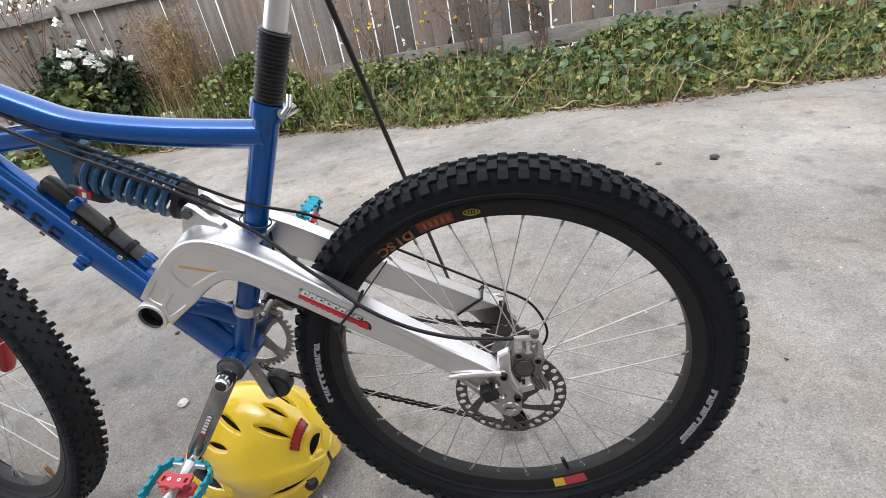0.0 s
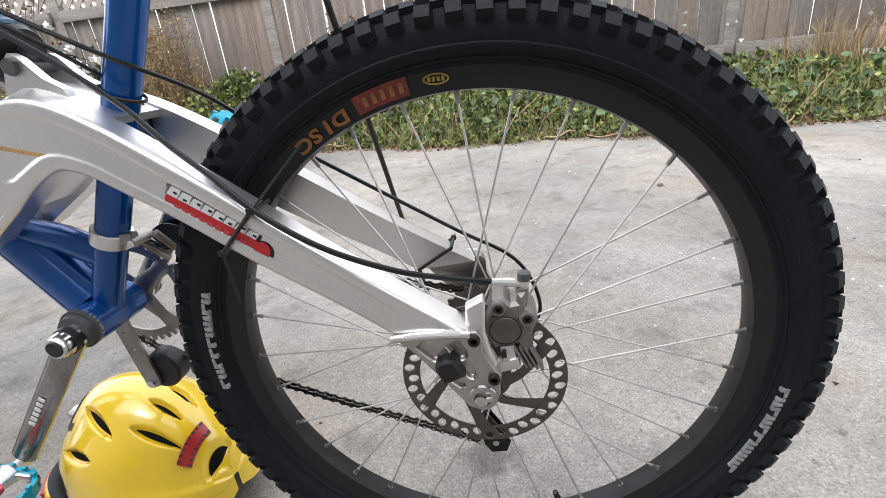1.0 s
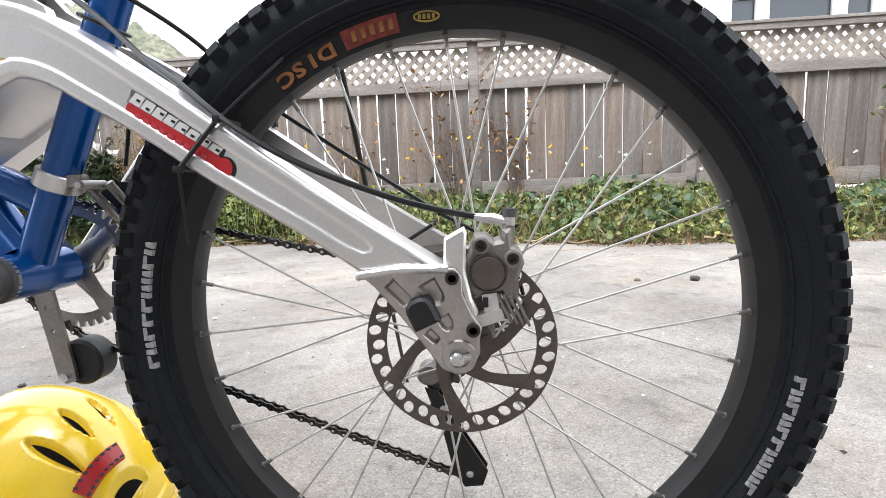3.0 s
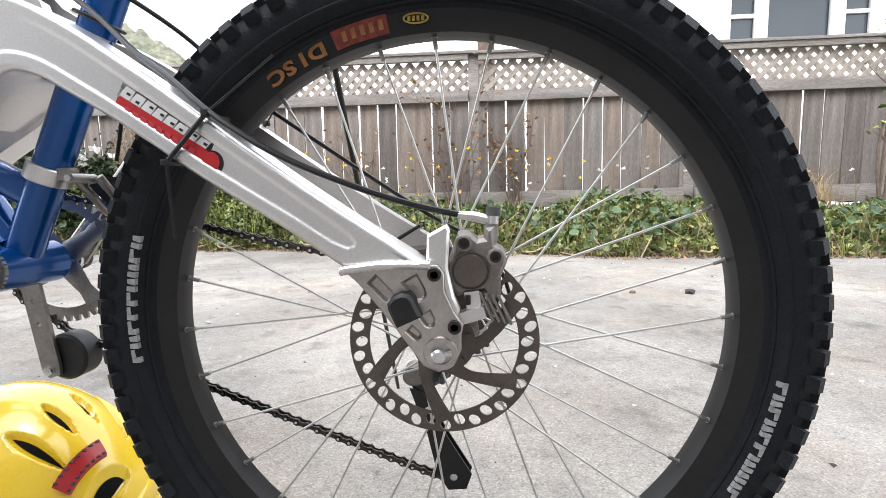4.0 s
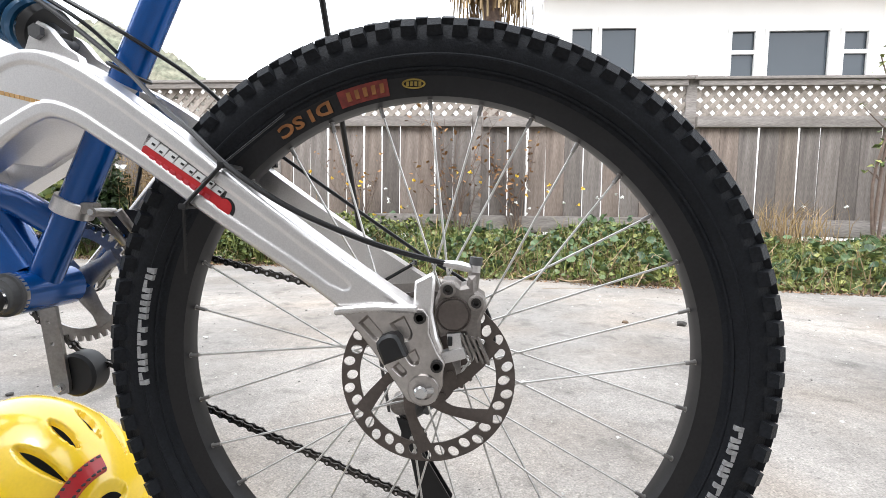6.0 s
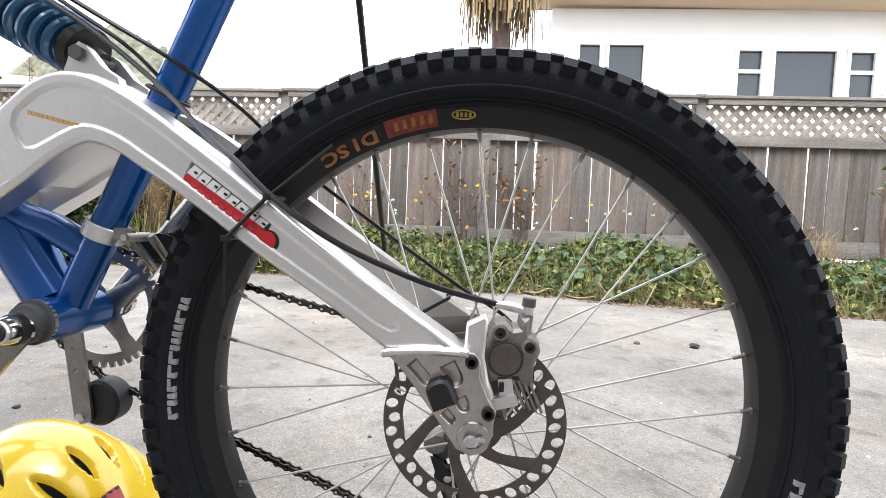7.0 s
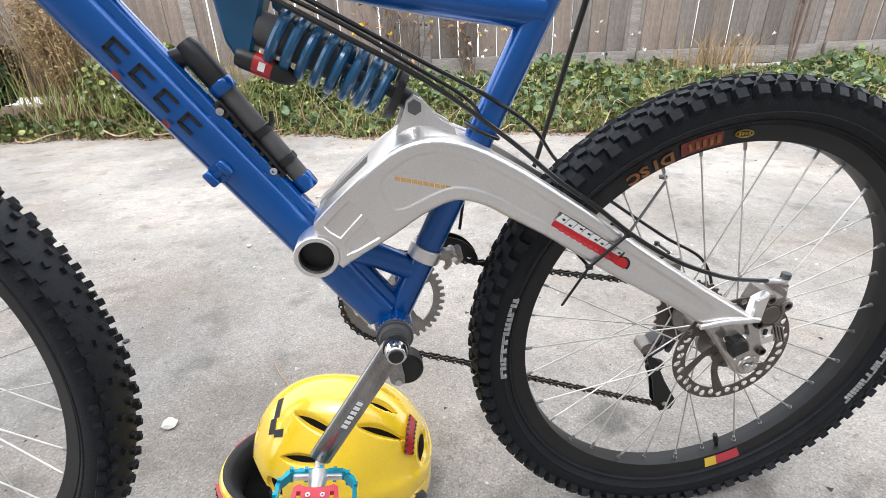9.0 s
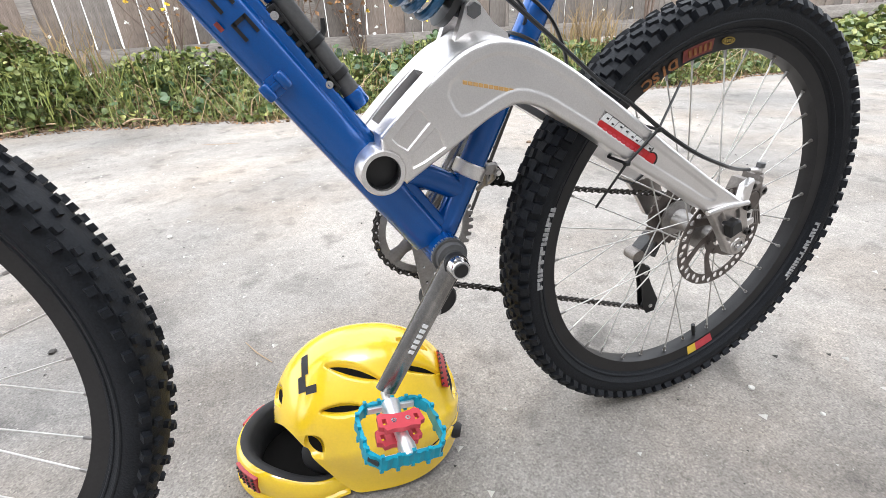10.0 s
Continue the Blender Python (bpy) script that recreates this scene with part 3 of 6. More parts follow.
leaves("ivy", 30000, on_strip(-3.6, 4.6, -0.06, 1.6, 0.10, 0.8), 0.039, M_IVY, "dense green ivy and mallow leaves below the fence", "ivy", 11)
leaves("ivy", 4500, on_strip(-8.5, -3.4, -0.04, 1.5, 0.1), 0.075, M_IVY, "dense green ivy leaves along the fence", "ivy", 12)
leaves("ivy", 3000, on_strip(4.4, 8.5, -0.04, 1.5, 0.1), 0.075, M_IVY, "dense green ivy leaves along the fence", "ivy", 13)
leaves("mallow", 3600, on_strip(-3.6, 4.6, 0.0, 1.4, 0.20, 0.9), 0.056, M_MALLOW, "broad blue-green mallow leaves standing over the ivy", "weeds", 18)
blades("grass", 9000, on_strip(-4.5, 5.0, -0.05, 1.45), 0.16, 0.0035, M_GRASS, "loose green grass among the ivy", "grass", 14)
leaves("leaf_litter", 5200, on_strip(-4.5, 5.0, -0.12, 0.35, 0.0, 1.4), 0.030, M_LITTER, "brown dead leaves along the edge of the bed", "dead leaves", 16, lobes=4, tilt=0.35)
blades("straw", 1500, on_strip(-4.5, 5.0, -0.10, 0.35, 0.0, 1.3), 0.10, 0.0025, M_DRY, "flattened straw along the edge of the bed", "straw", 17, lean=1.3)
blades("dry_grass", 2600, on_strip(-4.5, 5.0, 0.0, 1.4), 0.2, 0.003, M_DRY, "dry straw-coloured grass among the ivy", "grass", 15, lean=0.5)


def bush(name, centre, radii, count, size, mat, label, seed, kind_name, lobes=5):
    """A loose mound of leaves with an uneven outline."""
    rng0 = random.Random(seed)
    lumps = [(Vector(centre) + Vector((rng0.gauss(0, 0.45) * radii[0], rng0.gauss(0, 0.3) * radii[1], rng0.uniform(-0.4, 0.55) * radii[2])), rng0.uniform(0.35, 0.75)) for _ in range(9)]

    def place(rng):
        c, k = rng.choice(lumps)
        d = Vector((rng.gauss(0, 1), rng.gauss(0, 1), rng.gauss(0, 1))).normalized() * rng.uniform(0.3, 1.0) ** 0.5
        q = c + Vector((d.x * radii[0] * k, d.y * radii[1] * k, d.z * radii[2] * k))
        return (q.x, min(q.y, 4.33), max(0.04, q.z))
    return leaves(name, count, place, size, mat, label, kind_name, seed, lobes=lobes, tilt=0.7)


bush("weed_bush", (-2.35, 3.90, 0.38), (0.50, 0.25, 0.36), 5200, 0.036, M_IVY, "green leafy weeds heaped against the fence", 31, "weeds")
bush("weed_bush", (-1.35, 4.0, 0.27), (0.50, 0.28, 0.18), 2600, 0.034, M_IVY, "green leafy weeds heaped against the fence", 32, "weeds")
bush("weed_bush", (-4.2, 3.85, 0.42), (0.6, 0.3, 0.32), 2000, 0.055, M_IVY, "green leafy weeds heaped against the fence", 34, "weeds")
bush("dry_bush", (-3.0, 3.95, 0.72), (0.34, 0.2, 0.56), 6500, 0.028, M_DRY, "feathery dry tan bush by the fence", 35, "bush", lobes=4)
bush("dark_foliage", (-3.85, 3.88, 0.55), (0.50, 0.25, 0.42), 3800, 0.055, M_DEEP, "dark green foliage of a rose bush", 36, "bush")


blades("grass", 650, lambda rng: (rng.uniform(-3.3, -1.0), rng.uniform(3.4, 4.15), 0.10 + 0.25 * rng.random()), 0.24, 0.003, M_GRASS, "tall loose grass among the weeds", "grass", 19, lean=0.4)
blades("straw", 110, on_strip(-3.2, 3.4, -0.06, 0.10), 0.42, 0.0035, M_STRAW, "long dead stalks lying along the edge of the bed", "straw", 20, lean=1.6)

# ---- the bicycle ----
bike = thing("bicycle", "blue full-suspension downhill mountain bike propped on a rod", "bicycle", BIKE)


def tyre_r(r):
    return 0.280 + (r - 0.280) * 0.872


bm = B()
# bead, two moulded ribs on the sidewall, shoulder and crown
TYRE_SIDE = [(0.280, 0.0135), (0.2870, 0.0180), (0.2885, 0.0212), (0.2905, 0.0222), (0.2920, 0.0215), (0.2935, 0.0225), (0.2985, 0.0268), (0.3000, 0.0284), (0.3020, 0.0288), (0.3035, 0.0280), (0.309, 0.0296), (0.316, 0.0298), (0.321, 0.0290), (0.3345, 0.0235), (0.3405, 0.012)]
lathe(bm, [(tyre_r(r), -y) for r, y in TYRE_SIDE] + [(tyre_r(0.3425), 0.0)] + [(tyre_r(r), y) for r, y in reversed(TYRE_SIDE)], 144, closed=True)
TYRE = finish(bm, "tyre", M_RUBBER, 30)
KNOB_ROWS = ((0.0285, 0.3295, 54, (0.0140, 0.012, 0.0115), 0.0), (0.0195, 0.3380, 30, (0.0130, 0.0105, 0.0095), 0.5), (0.007, 0.3415, 8, (0.0130, 0.009, 0.0085), 0.0))
KNOBS = 84


def knob_into(bm, m, size):
    w, d, h = size
    vs = [bm.verts.new(m @ Vector((sx * w / 2 * q, sy * d / 2 * q, z))) for z, q in ((-h / 2, 1.12), (h / 2, 0.9)) for sx, sy in ((-1, -1), (1, -1), (1, 1), (-1, 1))]
    for f in ((4, 5, 6, 7), (0, 1, 5, 4), (1, 2, 6, 5), (2, 3, 7, 6), (3, 0, 4, 7)):
        bm.faces.new([vs[k] for k in f])


def knob_pose(i, row, s, rng):
    yy, rad, tilt, _size, off = KNOB_ROWS[row]
    a = 2 * math.pi * (i + off + (0.5 if s > 0 else 0)) / KNOBS
    return Matrix.Rotation(-a, 4, "Y") @ Matrix.Translation((0, s * yy, tyre_r(rad))) @ Matrix.Rotation(-s * radians(tilt), 4, "X") @ Matrix.Rotation(radians(rng.uniform(-4, 4) + s * 12 * (row == 2)), 4, "Z")


def knob_set(scale):
    """One mesh for each row's knob, and the far half of a tread joined."""
    singles = []
    for row in KNOB_ROWS:
        bm = B()
        knob_into(bm, Matrix.Identity(4), [a * b for a, b in zip(row[3], scale)])
        singles.append(finish(bm, "knob", M_RUBBER, 0))
    bm = B()
    rng = random.Random(1)
    for i in range(KNOBS):
        for row in range(3):
            knob_into(bm, knob_pose(i, row, 1, rng), [a * b for a, b in zip(KNOB_ROWS[row][3], scale)])
    return singles, finish(bm, "far_tread", M_RUBBER, 0)


REAR_KNOBS = knob_set((1, 1, 1))
FRONT_KNOBS = knob_set((0.62, 0.72, 1.15))


def tread(parent, knobs):
    """The near half of the knobs one by one, the far half joined."""
    rng = random.Random(2)
    singles, joined = knobs
    for i in range(KNOBS):
        for row in range(3):
            if knobs is FRONT_KNOBS and row == 2 and i % 2:
                continue
            ob = new("knob", singles[row])
            ob.parent = parent
            ob.matrix_basis = knob_pose(i, row, -1, rng)
    ob = new("far_tread", joined)
    ob.parent = parent
    tagged(ob, kind="stuff")


def arc_text(parent, r, a0, a1, y, count, mat, height, name="print"):
    """A worn line of print that cannot be read, as short bars along an arc."""
    bm = B()
    rng = random.Random(int(r * 1000) + count)
    for k in range(count):
        a = radians(a0 + (a1 - a0) * (k + 0.5) / count)
        wid = abs(radians(a1 - a0)) * r / count
        m = Matrix.Rotation(-a, 4, "Y") @ Matrix.Translation((0, y, r))
        for kind in range(2):
            if kind == 0:
                vs = [(-wid * 0.46, -height / 2), (-wid * 0.08, -height / 2), (-wid * 0.12, height / 2), (-wid * 0.44, height / 2)]
            elif rng.random() < 0.5:
                vs = [(-wid * 0.06, height * 0.02), (wid * 0.46, height * 0.12), (wid * 0.44, height / 2), (-wid * 0.10, height / 2)]
            else:
                vs = [(wid * 0.02, -height / 2), (wid * 0.46, -height / 2), (wid * 0.36, height / 2), (wid * 0.06, height * 0.4)]
            f = [bm.verts.new(m @ Vector((x, 0, z))) for x, z in vs] + [bm.verts.new(m @ Vector((x, 0.004, z))) for x, z in vs]
            for q in ((0, 1, 2, 3), (0, 1, 5, 4), (1, 2, 6, 5), (2, 3, 7, 6), (3, 0, 4, 7)):
                bm.faces.new([f[j] for j in q])
    return part(name, bm, mat, parent, smooth=0)


bm = B()
lathe(bm, [(0.2625, -0.004), (0.264, -0.0125), (0.2885, -0.0165), (0.2885, -0.0145), (0.280, -0.012), (0.280, 0.012), (0.2885, 0.0145), (0.2885, 0.0165), (0.264, 0.0125), (0.2625, 0.004)], 128)
RIM = finish(bm, "rim", M_RIM, 30)
bm = B()
tube(bm, [(0, 0, 0), (0, 0, 0.010)], 0.0021, 8)
tube(bm, [(0, 0, 0.0), (0, 0, -0.006)], 0.0030, 8)
NIPPLE = finish(bm, "nipple", M_ALU_DARK)


def wheel(name, m, label, spoke_phase=0.0, knobs=REAR_KNOBS):
    """Hub, rim, tyre, 32 crossed spokes with nipples. Axis along y."""
    bm = B()
    lathe(bm, [(0.006, -0.05), (0.013, -0.05), (0.013, -0.036), (0.030, -0.033), (0.030, -0.0285), (0.018, -0.022), (0.015, 0.0), (0.018, 0.02), (0.030, 0.0245), (0.030, 0.029), (0.014, 0.032), (0.014, 0.05), (0.006, 0.05)], 40)
    hub = part(name, bm, M_ALU_DARK, bike, label)
    hub.matrix_basis = m
    for nm, me in (("tyre", TYRE), ("rim", RIM)):
        ob = new(nm, me)
        ob.parent = hub
    tread(hub, knobs)
    for k in range(32):
        ang = radians(90 - 11.25 * (k - 1) + spoke_phase)
        turn = -1 if (k // 2) % 2 == 0 else 1
        side = -1 if k % 2 else 1
        hang = ang + turn * radians(67.5)
        a = Vector((0.0275 * math.cos(hang), side * 0.030, 0.0275 * math.sin(hang)))
        b = Vector((0.262 * math.cos(ang), side * 0.003, 0.262 * math.sin(ang)))
        bm = B()
        tube(bm, [a, b], 0.00115, 6)
        part("spoke", bm, M_STEEL, hub)
        d = (a - b).normalized()
        ob = new("nipple", NIPPLE)
        ob.parent = hub
        ob.matrix_basis = Matrix.Translation(b) @ d.to_track_quat("Z", "Y").to_matrix().to_4x4()
    return hub


rear = wheel("rear_wheel", Matrix.Identity(4), "black knobbly rear wheel with thin steel spokes", 1.3)
arc_text(rear, 0.2985, 72, 96, -0.0296, 9, M_PRINT, 0.008)
arc_text(rear, 0.2980, -99, -122, -0.0296, 10, M_PRINT, 0.008)
STEER = pose(-1.093, 0.046, 0.008, -8.5, 0, -12.5)
front = wheel("front_wheel", STEER, "black knobbly front wheel turned aside", 4.0, FRONT_KNOBS)
arc_text(front, 0.3055, 105, 135, -0.0312, 9, M_PRINT, 0.009)


def valve(parent, ang, cap):
    a = radians(ang)
    u = Vector((math.cos(a), 0, math.sin(a)))
    bm = B()
    tube(bm, [u * 0.263, u * 0.252], 0.0032, 10)
    tube(bm, [u * 0.2525, u * 0.236], [0.0042, 0.0036], 10)
    part("valve", bm, cap, parent, "capped tyre valve")


valve(rear, -72.5, M_BLACK)
valve(front, -60, M_ORANGE)


def rim_label(parent, a0, a1, y, mats, r0=0.266, r1=0.284):
    """Coloured stickers side by side on the rim's flank."""
    n = len(mats)
    for i, mt in enumerate(mats):
        bm = B()
        loop = []
        s, e = radians(a0 + (a1 - a0) * i / n), radians(a0 + (a1 - a0) * (i + 1) / n)
        for k in range(7):
            t = s + (e - s) * k / 6
            loop.append((r1 * math.cos(t), r1 * math.sin(t)))
        for k in range(6, -1, -1):
            t = s + (e - s) * k / 6
            loop.append((r0 * math.cos(t), r0 * math.sin(t)))
        fill(bm, [loop], y)
        for v in bm.verts:
            rr = math.hypot(v.co.x, v.co.z)
            v.co.y = y - 0.0022 - (rr - 0.264) * (0.004 / 0.0245)
        part("rim_sticker", bm, mt, parent, smooth=0)


rim_label(rear, -79, -67, -0.0115, [M_YELLOWP, M_PINK, M_PINK])


def rotor(parent, y, R=0.080, turn=0.0):
    bm = B()
    n = 36
    holes = []
    for k in range(n):
        a = 2 * math.pi * k / n + turn
        rr = R - 0.0085 + (0.0022 if k % 2 else -0.0016)
        holes.append(circle(rr * math.cos(a), rr * math.sin(a), 0.0056, 12, 0.0043, a + 0.5))
    plate(bm, [circle(0, 0, R, 108), circle(0, 0, R - 0.017, 96)[::-1]] + holes, y, y + 0.0019)
    for k in range(6):
        a = 2 * math.pi * k / 6 + turn
        p = [(0.022, -0.25), (0.035, 0.05), (0.05, 0.32), (0.0705, 0.52)]
        pts = curve_points([(r * math.cos(a + t), y + 0.00095, r * math.sin(a + t)) for r, t in p], 6)
        tube(bm, pts, [0.0048 + 0.0075 * abs(i / (len(pts) - 1) - 0.45) ** 1.5 for i in range(len(pts))], 8, flat=0.12, up=(0, 1, 0))
    plate(bm, [circle(0, 0, 0.027, 32), circle(0, 0, 0.013, 24)[::-1]], y - 0.0004, y + 0.0023)
    for k in range(6):
        a = 2 * math.pi * k / 6 + turn + 0.2
        cyl(bm, (0.0215 * math.cos(a), y - 0.0022, 0.0215 * math.sin(a)), (0.0215 * math.cos(a), y, 0.0215 * math.sin(a)), 0.0032, 10)
    return part("brake_rotor", bm, M_ROTOR, parent, "brown-grey drilled steel brake disc")


rotor(rear, -0.059)
rotor(front, -0.05)

# swingarm legs: outline from above the pivot, over the hump and down to the dropout
PIVOT = (-0.5095, 0.0, 0.1794)
TOP = flat_curve([(-0.508, 0.2170), (-0.481, 0.243), (-0.448, 0.270), (-0.416, 0.2915), (-0.382, 0.299), (-0.344, 0.291), (-0.297, 0.266), (-0.253, 0.237), (-0.222, 0.216), (-0.164, 0.174), (-0.130, 0.150), (-0.092, 0.124), (-0.051, 0.097), (-0.008, 0.070)], 3)
LOW = flat_curve([(-0.074, 0.066), (-0.122, 0.098), (-0.193, 0.141), (-0.257, 0.184), (-0.306, 0.213), (-0.328, 0.226), (-0.350, 0.2335), (-0.367, 0.233), (-0.395, 0.220), (-0.426, 0.199), (-0.459, 0.179), (-0.484, 0.163)], 3)
ARM = TOP + LOW + [(PIVOT[0] + 0.0225 * math.cos(radians(a)), PIVOT[2] + 0.0225 * math.sin(radians(a))) for a in (-28, -4, 20, 44, 68, 86)]
SPLAY_A, SPLAY_B = -0.092, -0.086
PANEL = flat_curve([(-0.436, 0.262), (-0.412, 0.280), (-0.382, 0.288), (-0.346, 0.280), (-0.300, 0.256), (-0.255, 0.226), (-0.165, 0.163), (-0.094, 0.114), (-0.068, 0.095)], 2) + [(-0.062, 0.088), (-0.064, 0.082), (-0.072, 0.081), (-0.085, 0.0865)] + flat_curve([(-0.1165, 0.107), (-0.1875, 0.150), (-0.2515, 0.193), (-0.301, 0.2235), (-0.326, 0.238), (-0.351, 0.2465), (-0.371, 0.246), (-0.398, 0.234)], 2) + [(-0.412, 0.2275), (-0.424, 0.226), (-0.432, 0.235), (-0.439, 0.250)]
NOSE_A = [(-0.498, 0.2135), (-0.469, 0.2410), (-0.463, 0.236), (-0.4565, 0.225), (-0.482, 0.1990), (-0.492, 0.2060)]
NOSE_B = [(-0.479, 0.1945), (-0.452, 0.2200), (-0.447, 0.215), (-0.441, 0.198), (-0.465, 0.1845), (-0.478, 0.1795)]


def leg(side):
    bm = B()
    pocketed(bm, ARM, [PANEL, NOSE_A, NOSE_B], 0.0, 0.030, 0.0056, 0.0018, (2.4, 0.7))
    for v in bm.verts:
        v.co.y = (v.co.y + SPLAY_A + SPLAY_B * v.co.x) * (1 if side < 0 else -1)
    return part("swingarm_leg", bm, M_ALU, bike, "brushed silver aluminium swingarm leg", smooth=40)


near_leg, far_leg = leg(-1), leg(1)


def swing_bridge():
    """The bowed web that joins the two legs over the pivot, with a slot in it."""
    top = [p for p in TOP if p[0] < -0.31]
    ys = [-0.052, -0.044, -0.034, -0.024, -0.016, -0.008, 0.0, 0.008, 0.016, 0.024, 0.034, 0.044, 0.052]
    bm = B()
    layers = []
    for drop in (0.0, 0.008):
        rows = []
        for i, (x, z) in enumerate(top):
            (xa, za), (xb, zb) = top[max(0, i - 1)], top[min(len(top) - 1, i + 1)]
            t = Vector((xb - xa, zb - za)).normalized()
            swell = 0.014 * math.exp(-((x + 0.398) / 0.035) ** 2)
            rows.append([bm.verts.new((x + t.y * drop, y, z - 0.002 - t.x * drop + swell * max(0.0, 1 - (y / 0.05) ** 2))) for y in ys])
        layers.append(rows)
    def solid_cell(i, j):
        return not (-0.505 < top[i][0] < -0.455 and 4 <= j <= 7)
    n, m = len(top), len(ys)
    for rows in layers:
        for i in range(n - 1):
            for j in range(m - 1):
                if solid_cell(i, j):
                    bm.faces.new((rows[i][j], rows[i + 1][j], rows[i + 1][j + 1], rows[i][j + 1]))
    hi, lo = layers
    for i in range(n - 1):
        for j in range(m - 1):
            if solid_cell(i, j):
                for (di, dj), (p, q) in (((-1, 0), ((i, j), (i, j + 1))), ((1, 0), ((i + 1, j), (i + 1, j + 1))), ((0, -1), ((i, j), (i + 1, j))), ((0, 1), ((i, j + 1), (i + 1, j + 1)))):
                    a, b = i + di, j + dj
                    if not (0 <= a < n - 1 and 0 <= b < m - 1) or not solid_cell(a, b):
                        bm.faces.new((hi[p[0]][p[1]], hi[q[0]][q[1]], lo[q[0]][q[1]], lo[p[0]][p[1]]))
    part("swingarm_bridge", bm, M_ALU, bike, "bright aluminium web between the swingarm legs", smooth=50)
    bm = B()
    plate(bm, [[(-0.440, 0.196), (-0.397, 0.223), (-0.365, 0.236), (-0.375, 0.247), (-0.400, 0.237), (-0.443, 0.208)]], -0.045, 0.045)
    part("swingarm_web", bm, M_ALU, bike)


swing_bridge()
bm = B()
lathe(bm, [(0.0185, -0.051), (0.0228, -0.051), (0.0242, -0.049), (0.0242, 0.049), (0.0228, 0.051), (0.0185, 0.051)], 48, PIVOT)
part("pivot_shell", bm, M_ALU, bike, "hollow aluminium swingarm pivot")
bm = B()
lathe(bm, [(0.0176, -0.046), (0.0184, -0.046), (0.0184, 0.046), (0.0176, 0.046)], 40, PIVOT)
# black disc across the bore stands in for the shade deep inside it
lathe(bm, [(0.0, -0.036), (0.0184, -0.036), (0.0184, -0.034), (0.0, -0.034)], 40, PIVOT)
part("pivot_bore_shade", bm, M_BLACK, bike)

# shock mount lugs on the hump
for s in (-1, 1):
    bm = B()
    plate(bm, [[(-0.420, 0.289), (-0.409, 0.315), (-0.4035, 0.330), (-0.396, 0.336), (-0.388, 0.331), (-0.372, 0.312), (-0.356, 0.302), (-0.352, 0.288)], circle(-0.396, 0.3245, 0.0045, 12)[::-1]], s * 0.021 - 0.005, s * 0.021 + 0.005)
    part("shock_lug", bm, M_ALU, bike)
bm = B()
cyl(bm, (-0.396, -0.029, 0.3245), (-0.396, 0.029, 0.3245), 0.0058, 14)
cyl(bm, (-0.396, -0.031, 0.3245), (-0.396, -0.026, 0.3245), 0.0075, 6)
part("shock_bolt", bm, M_GREY, bike)


# dropout plate with pockets, hung below the near leg
def finger(x0, z0, x1, z1, w0, w1):
    """A long pocket with a rounded lower end."""
    d = Vector((x1 - x0, z1 - z0)).normalized()
    n = Vector((-d.y, d.x))
    a, b = Vector((x0, z0)), Vector((x1, z1))
    lp = [a + n * w0, a - n * w0]
    for k in range(7):
        t = radians(-90 + 30 * k)
        lp.append(b + n * math.sin(t) * w1 + d * math.cos(t) * w1)
    return [tuple(q) for q in lp]


def dropout(side):
    bm = B()
    out = [(-0.075, 0.066), (-0.064, 0.069), (-0.013, 0.0705), (-0.001, 0.0695), (0.004, 0.063), (0.004, 0.049), (0.011, 0.033), (0.018, 0.022), (0.016, 0.013), (0.016, 0.002), (0.010, -0.011), (-0.002, -0.016), (-0.014, -0.011), (-0.021, -0.001), (-0.035, 0.019), (-0.050, 0.039), (-0.064, 0.056)]
    pk = [finger(-0.0530, 0.0595, -0.0400, 0.0455, 0.0058, 0.0055), finger(-0.0235, 0.0600, -0.0165, 0.0475, 0.0075, 0.0070), finger(-0.0125, 0.0325, -0.0085, 0.0255, 0.0060, 0.0056), finger(-0.0250, 0.0205, -0.0185, 0.0140, 0.0044, 0.0042)]
    pocketed(bm, out, pk, 0.0, 0.012, 0.0024, 0.0046, (0.55,))
    for v in bm.verts:
        v.co.y = (v.co.y - 0.0885) * side
    d = part("dropout", bm, M_ALU_DROP, bike, "machined aluminium dropout with sunk pockets")
    bm = B()
    s = side
    tube(bm, curve_points([(-0.077, -0.0880 * s, 0.0655), (-0.045, -0.0905 * s, 0.0700), (-0.006, -0.0915 * s, 0.0700)], 14), [0.0034 + 0.0006 * (k % 2) for k in range(29)], 10)
    part("weld_bead", bm, M_ALU, d)
    for x, z in ((-0.0035, 0.0625), (0.0112, 0.0212)):
        bm = B()
        lathe(bm, [(0.0, -0.0885), (0.0028, -0.0885), (0.0031, -0.0930), (0.0050, -0.0930), (0.0054, -0.0915), (0.0054, -0.086), (0.0, -0.086)], 18, (x, 0, z))
        for v in bm.verts:
            v.co.y *= s
        part("bolt", bm, M_BOLT, d)
    bm = B()
    lathe(bm, [(0.0085, -0.0905), (0.0128, -0.0905), (0.0138, -0.0890), (0.0138, -0.082), (0.0085, -0.082)], 26, (0.0, 0, 0.0))
    for v in bm.verts:
        v.co.y *= s
    part("axle_ring", bm, M_ALU_DROP, d)
    bm = B()
    lathe(bm, [(0.0, -0.096), (0.0040, -0.096), (0.0058, -0.0945), (0.0062, -0.082), (0.0, -0.082)], 20, (-0.002, 0, -0.001))
    box(bm, (0.006, -0.0915, 0.001), (0.007, 0.005, 0.005), bevel=0.001)
    for v in bm.verts:
        v.co.y *= s
    part("axle_end", bm, M_CHROME, d, "bright steel axle end")
    return d


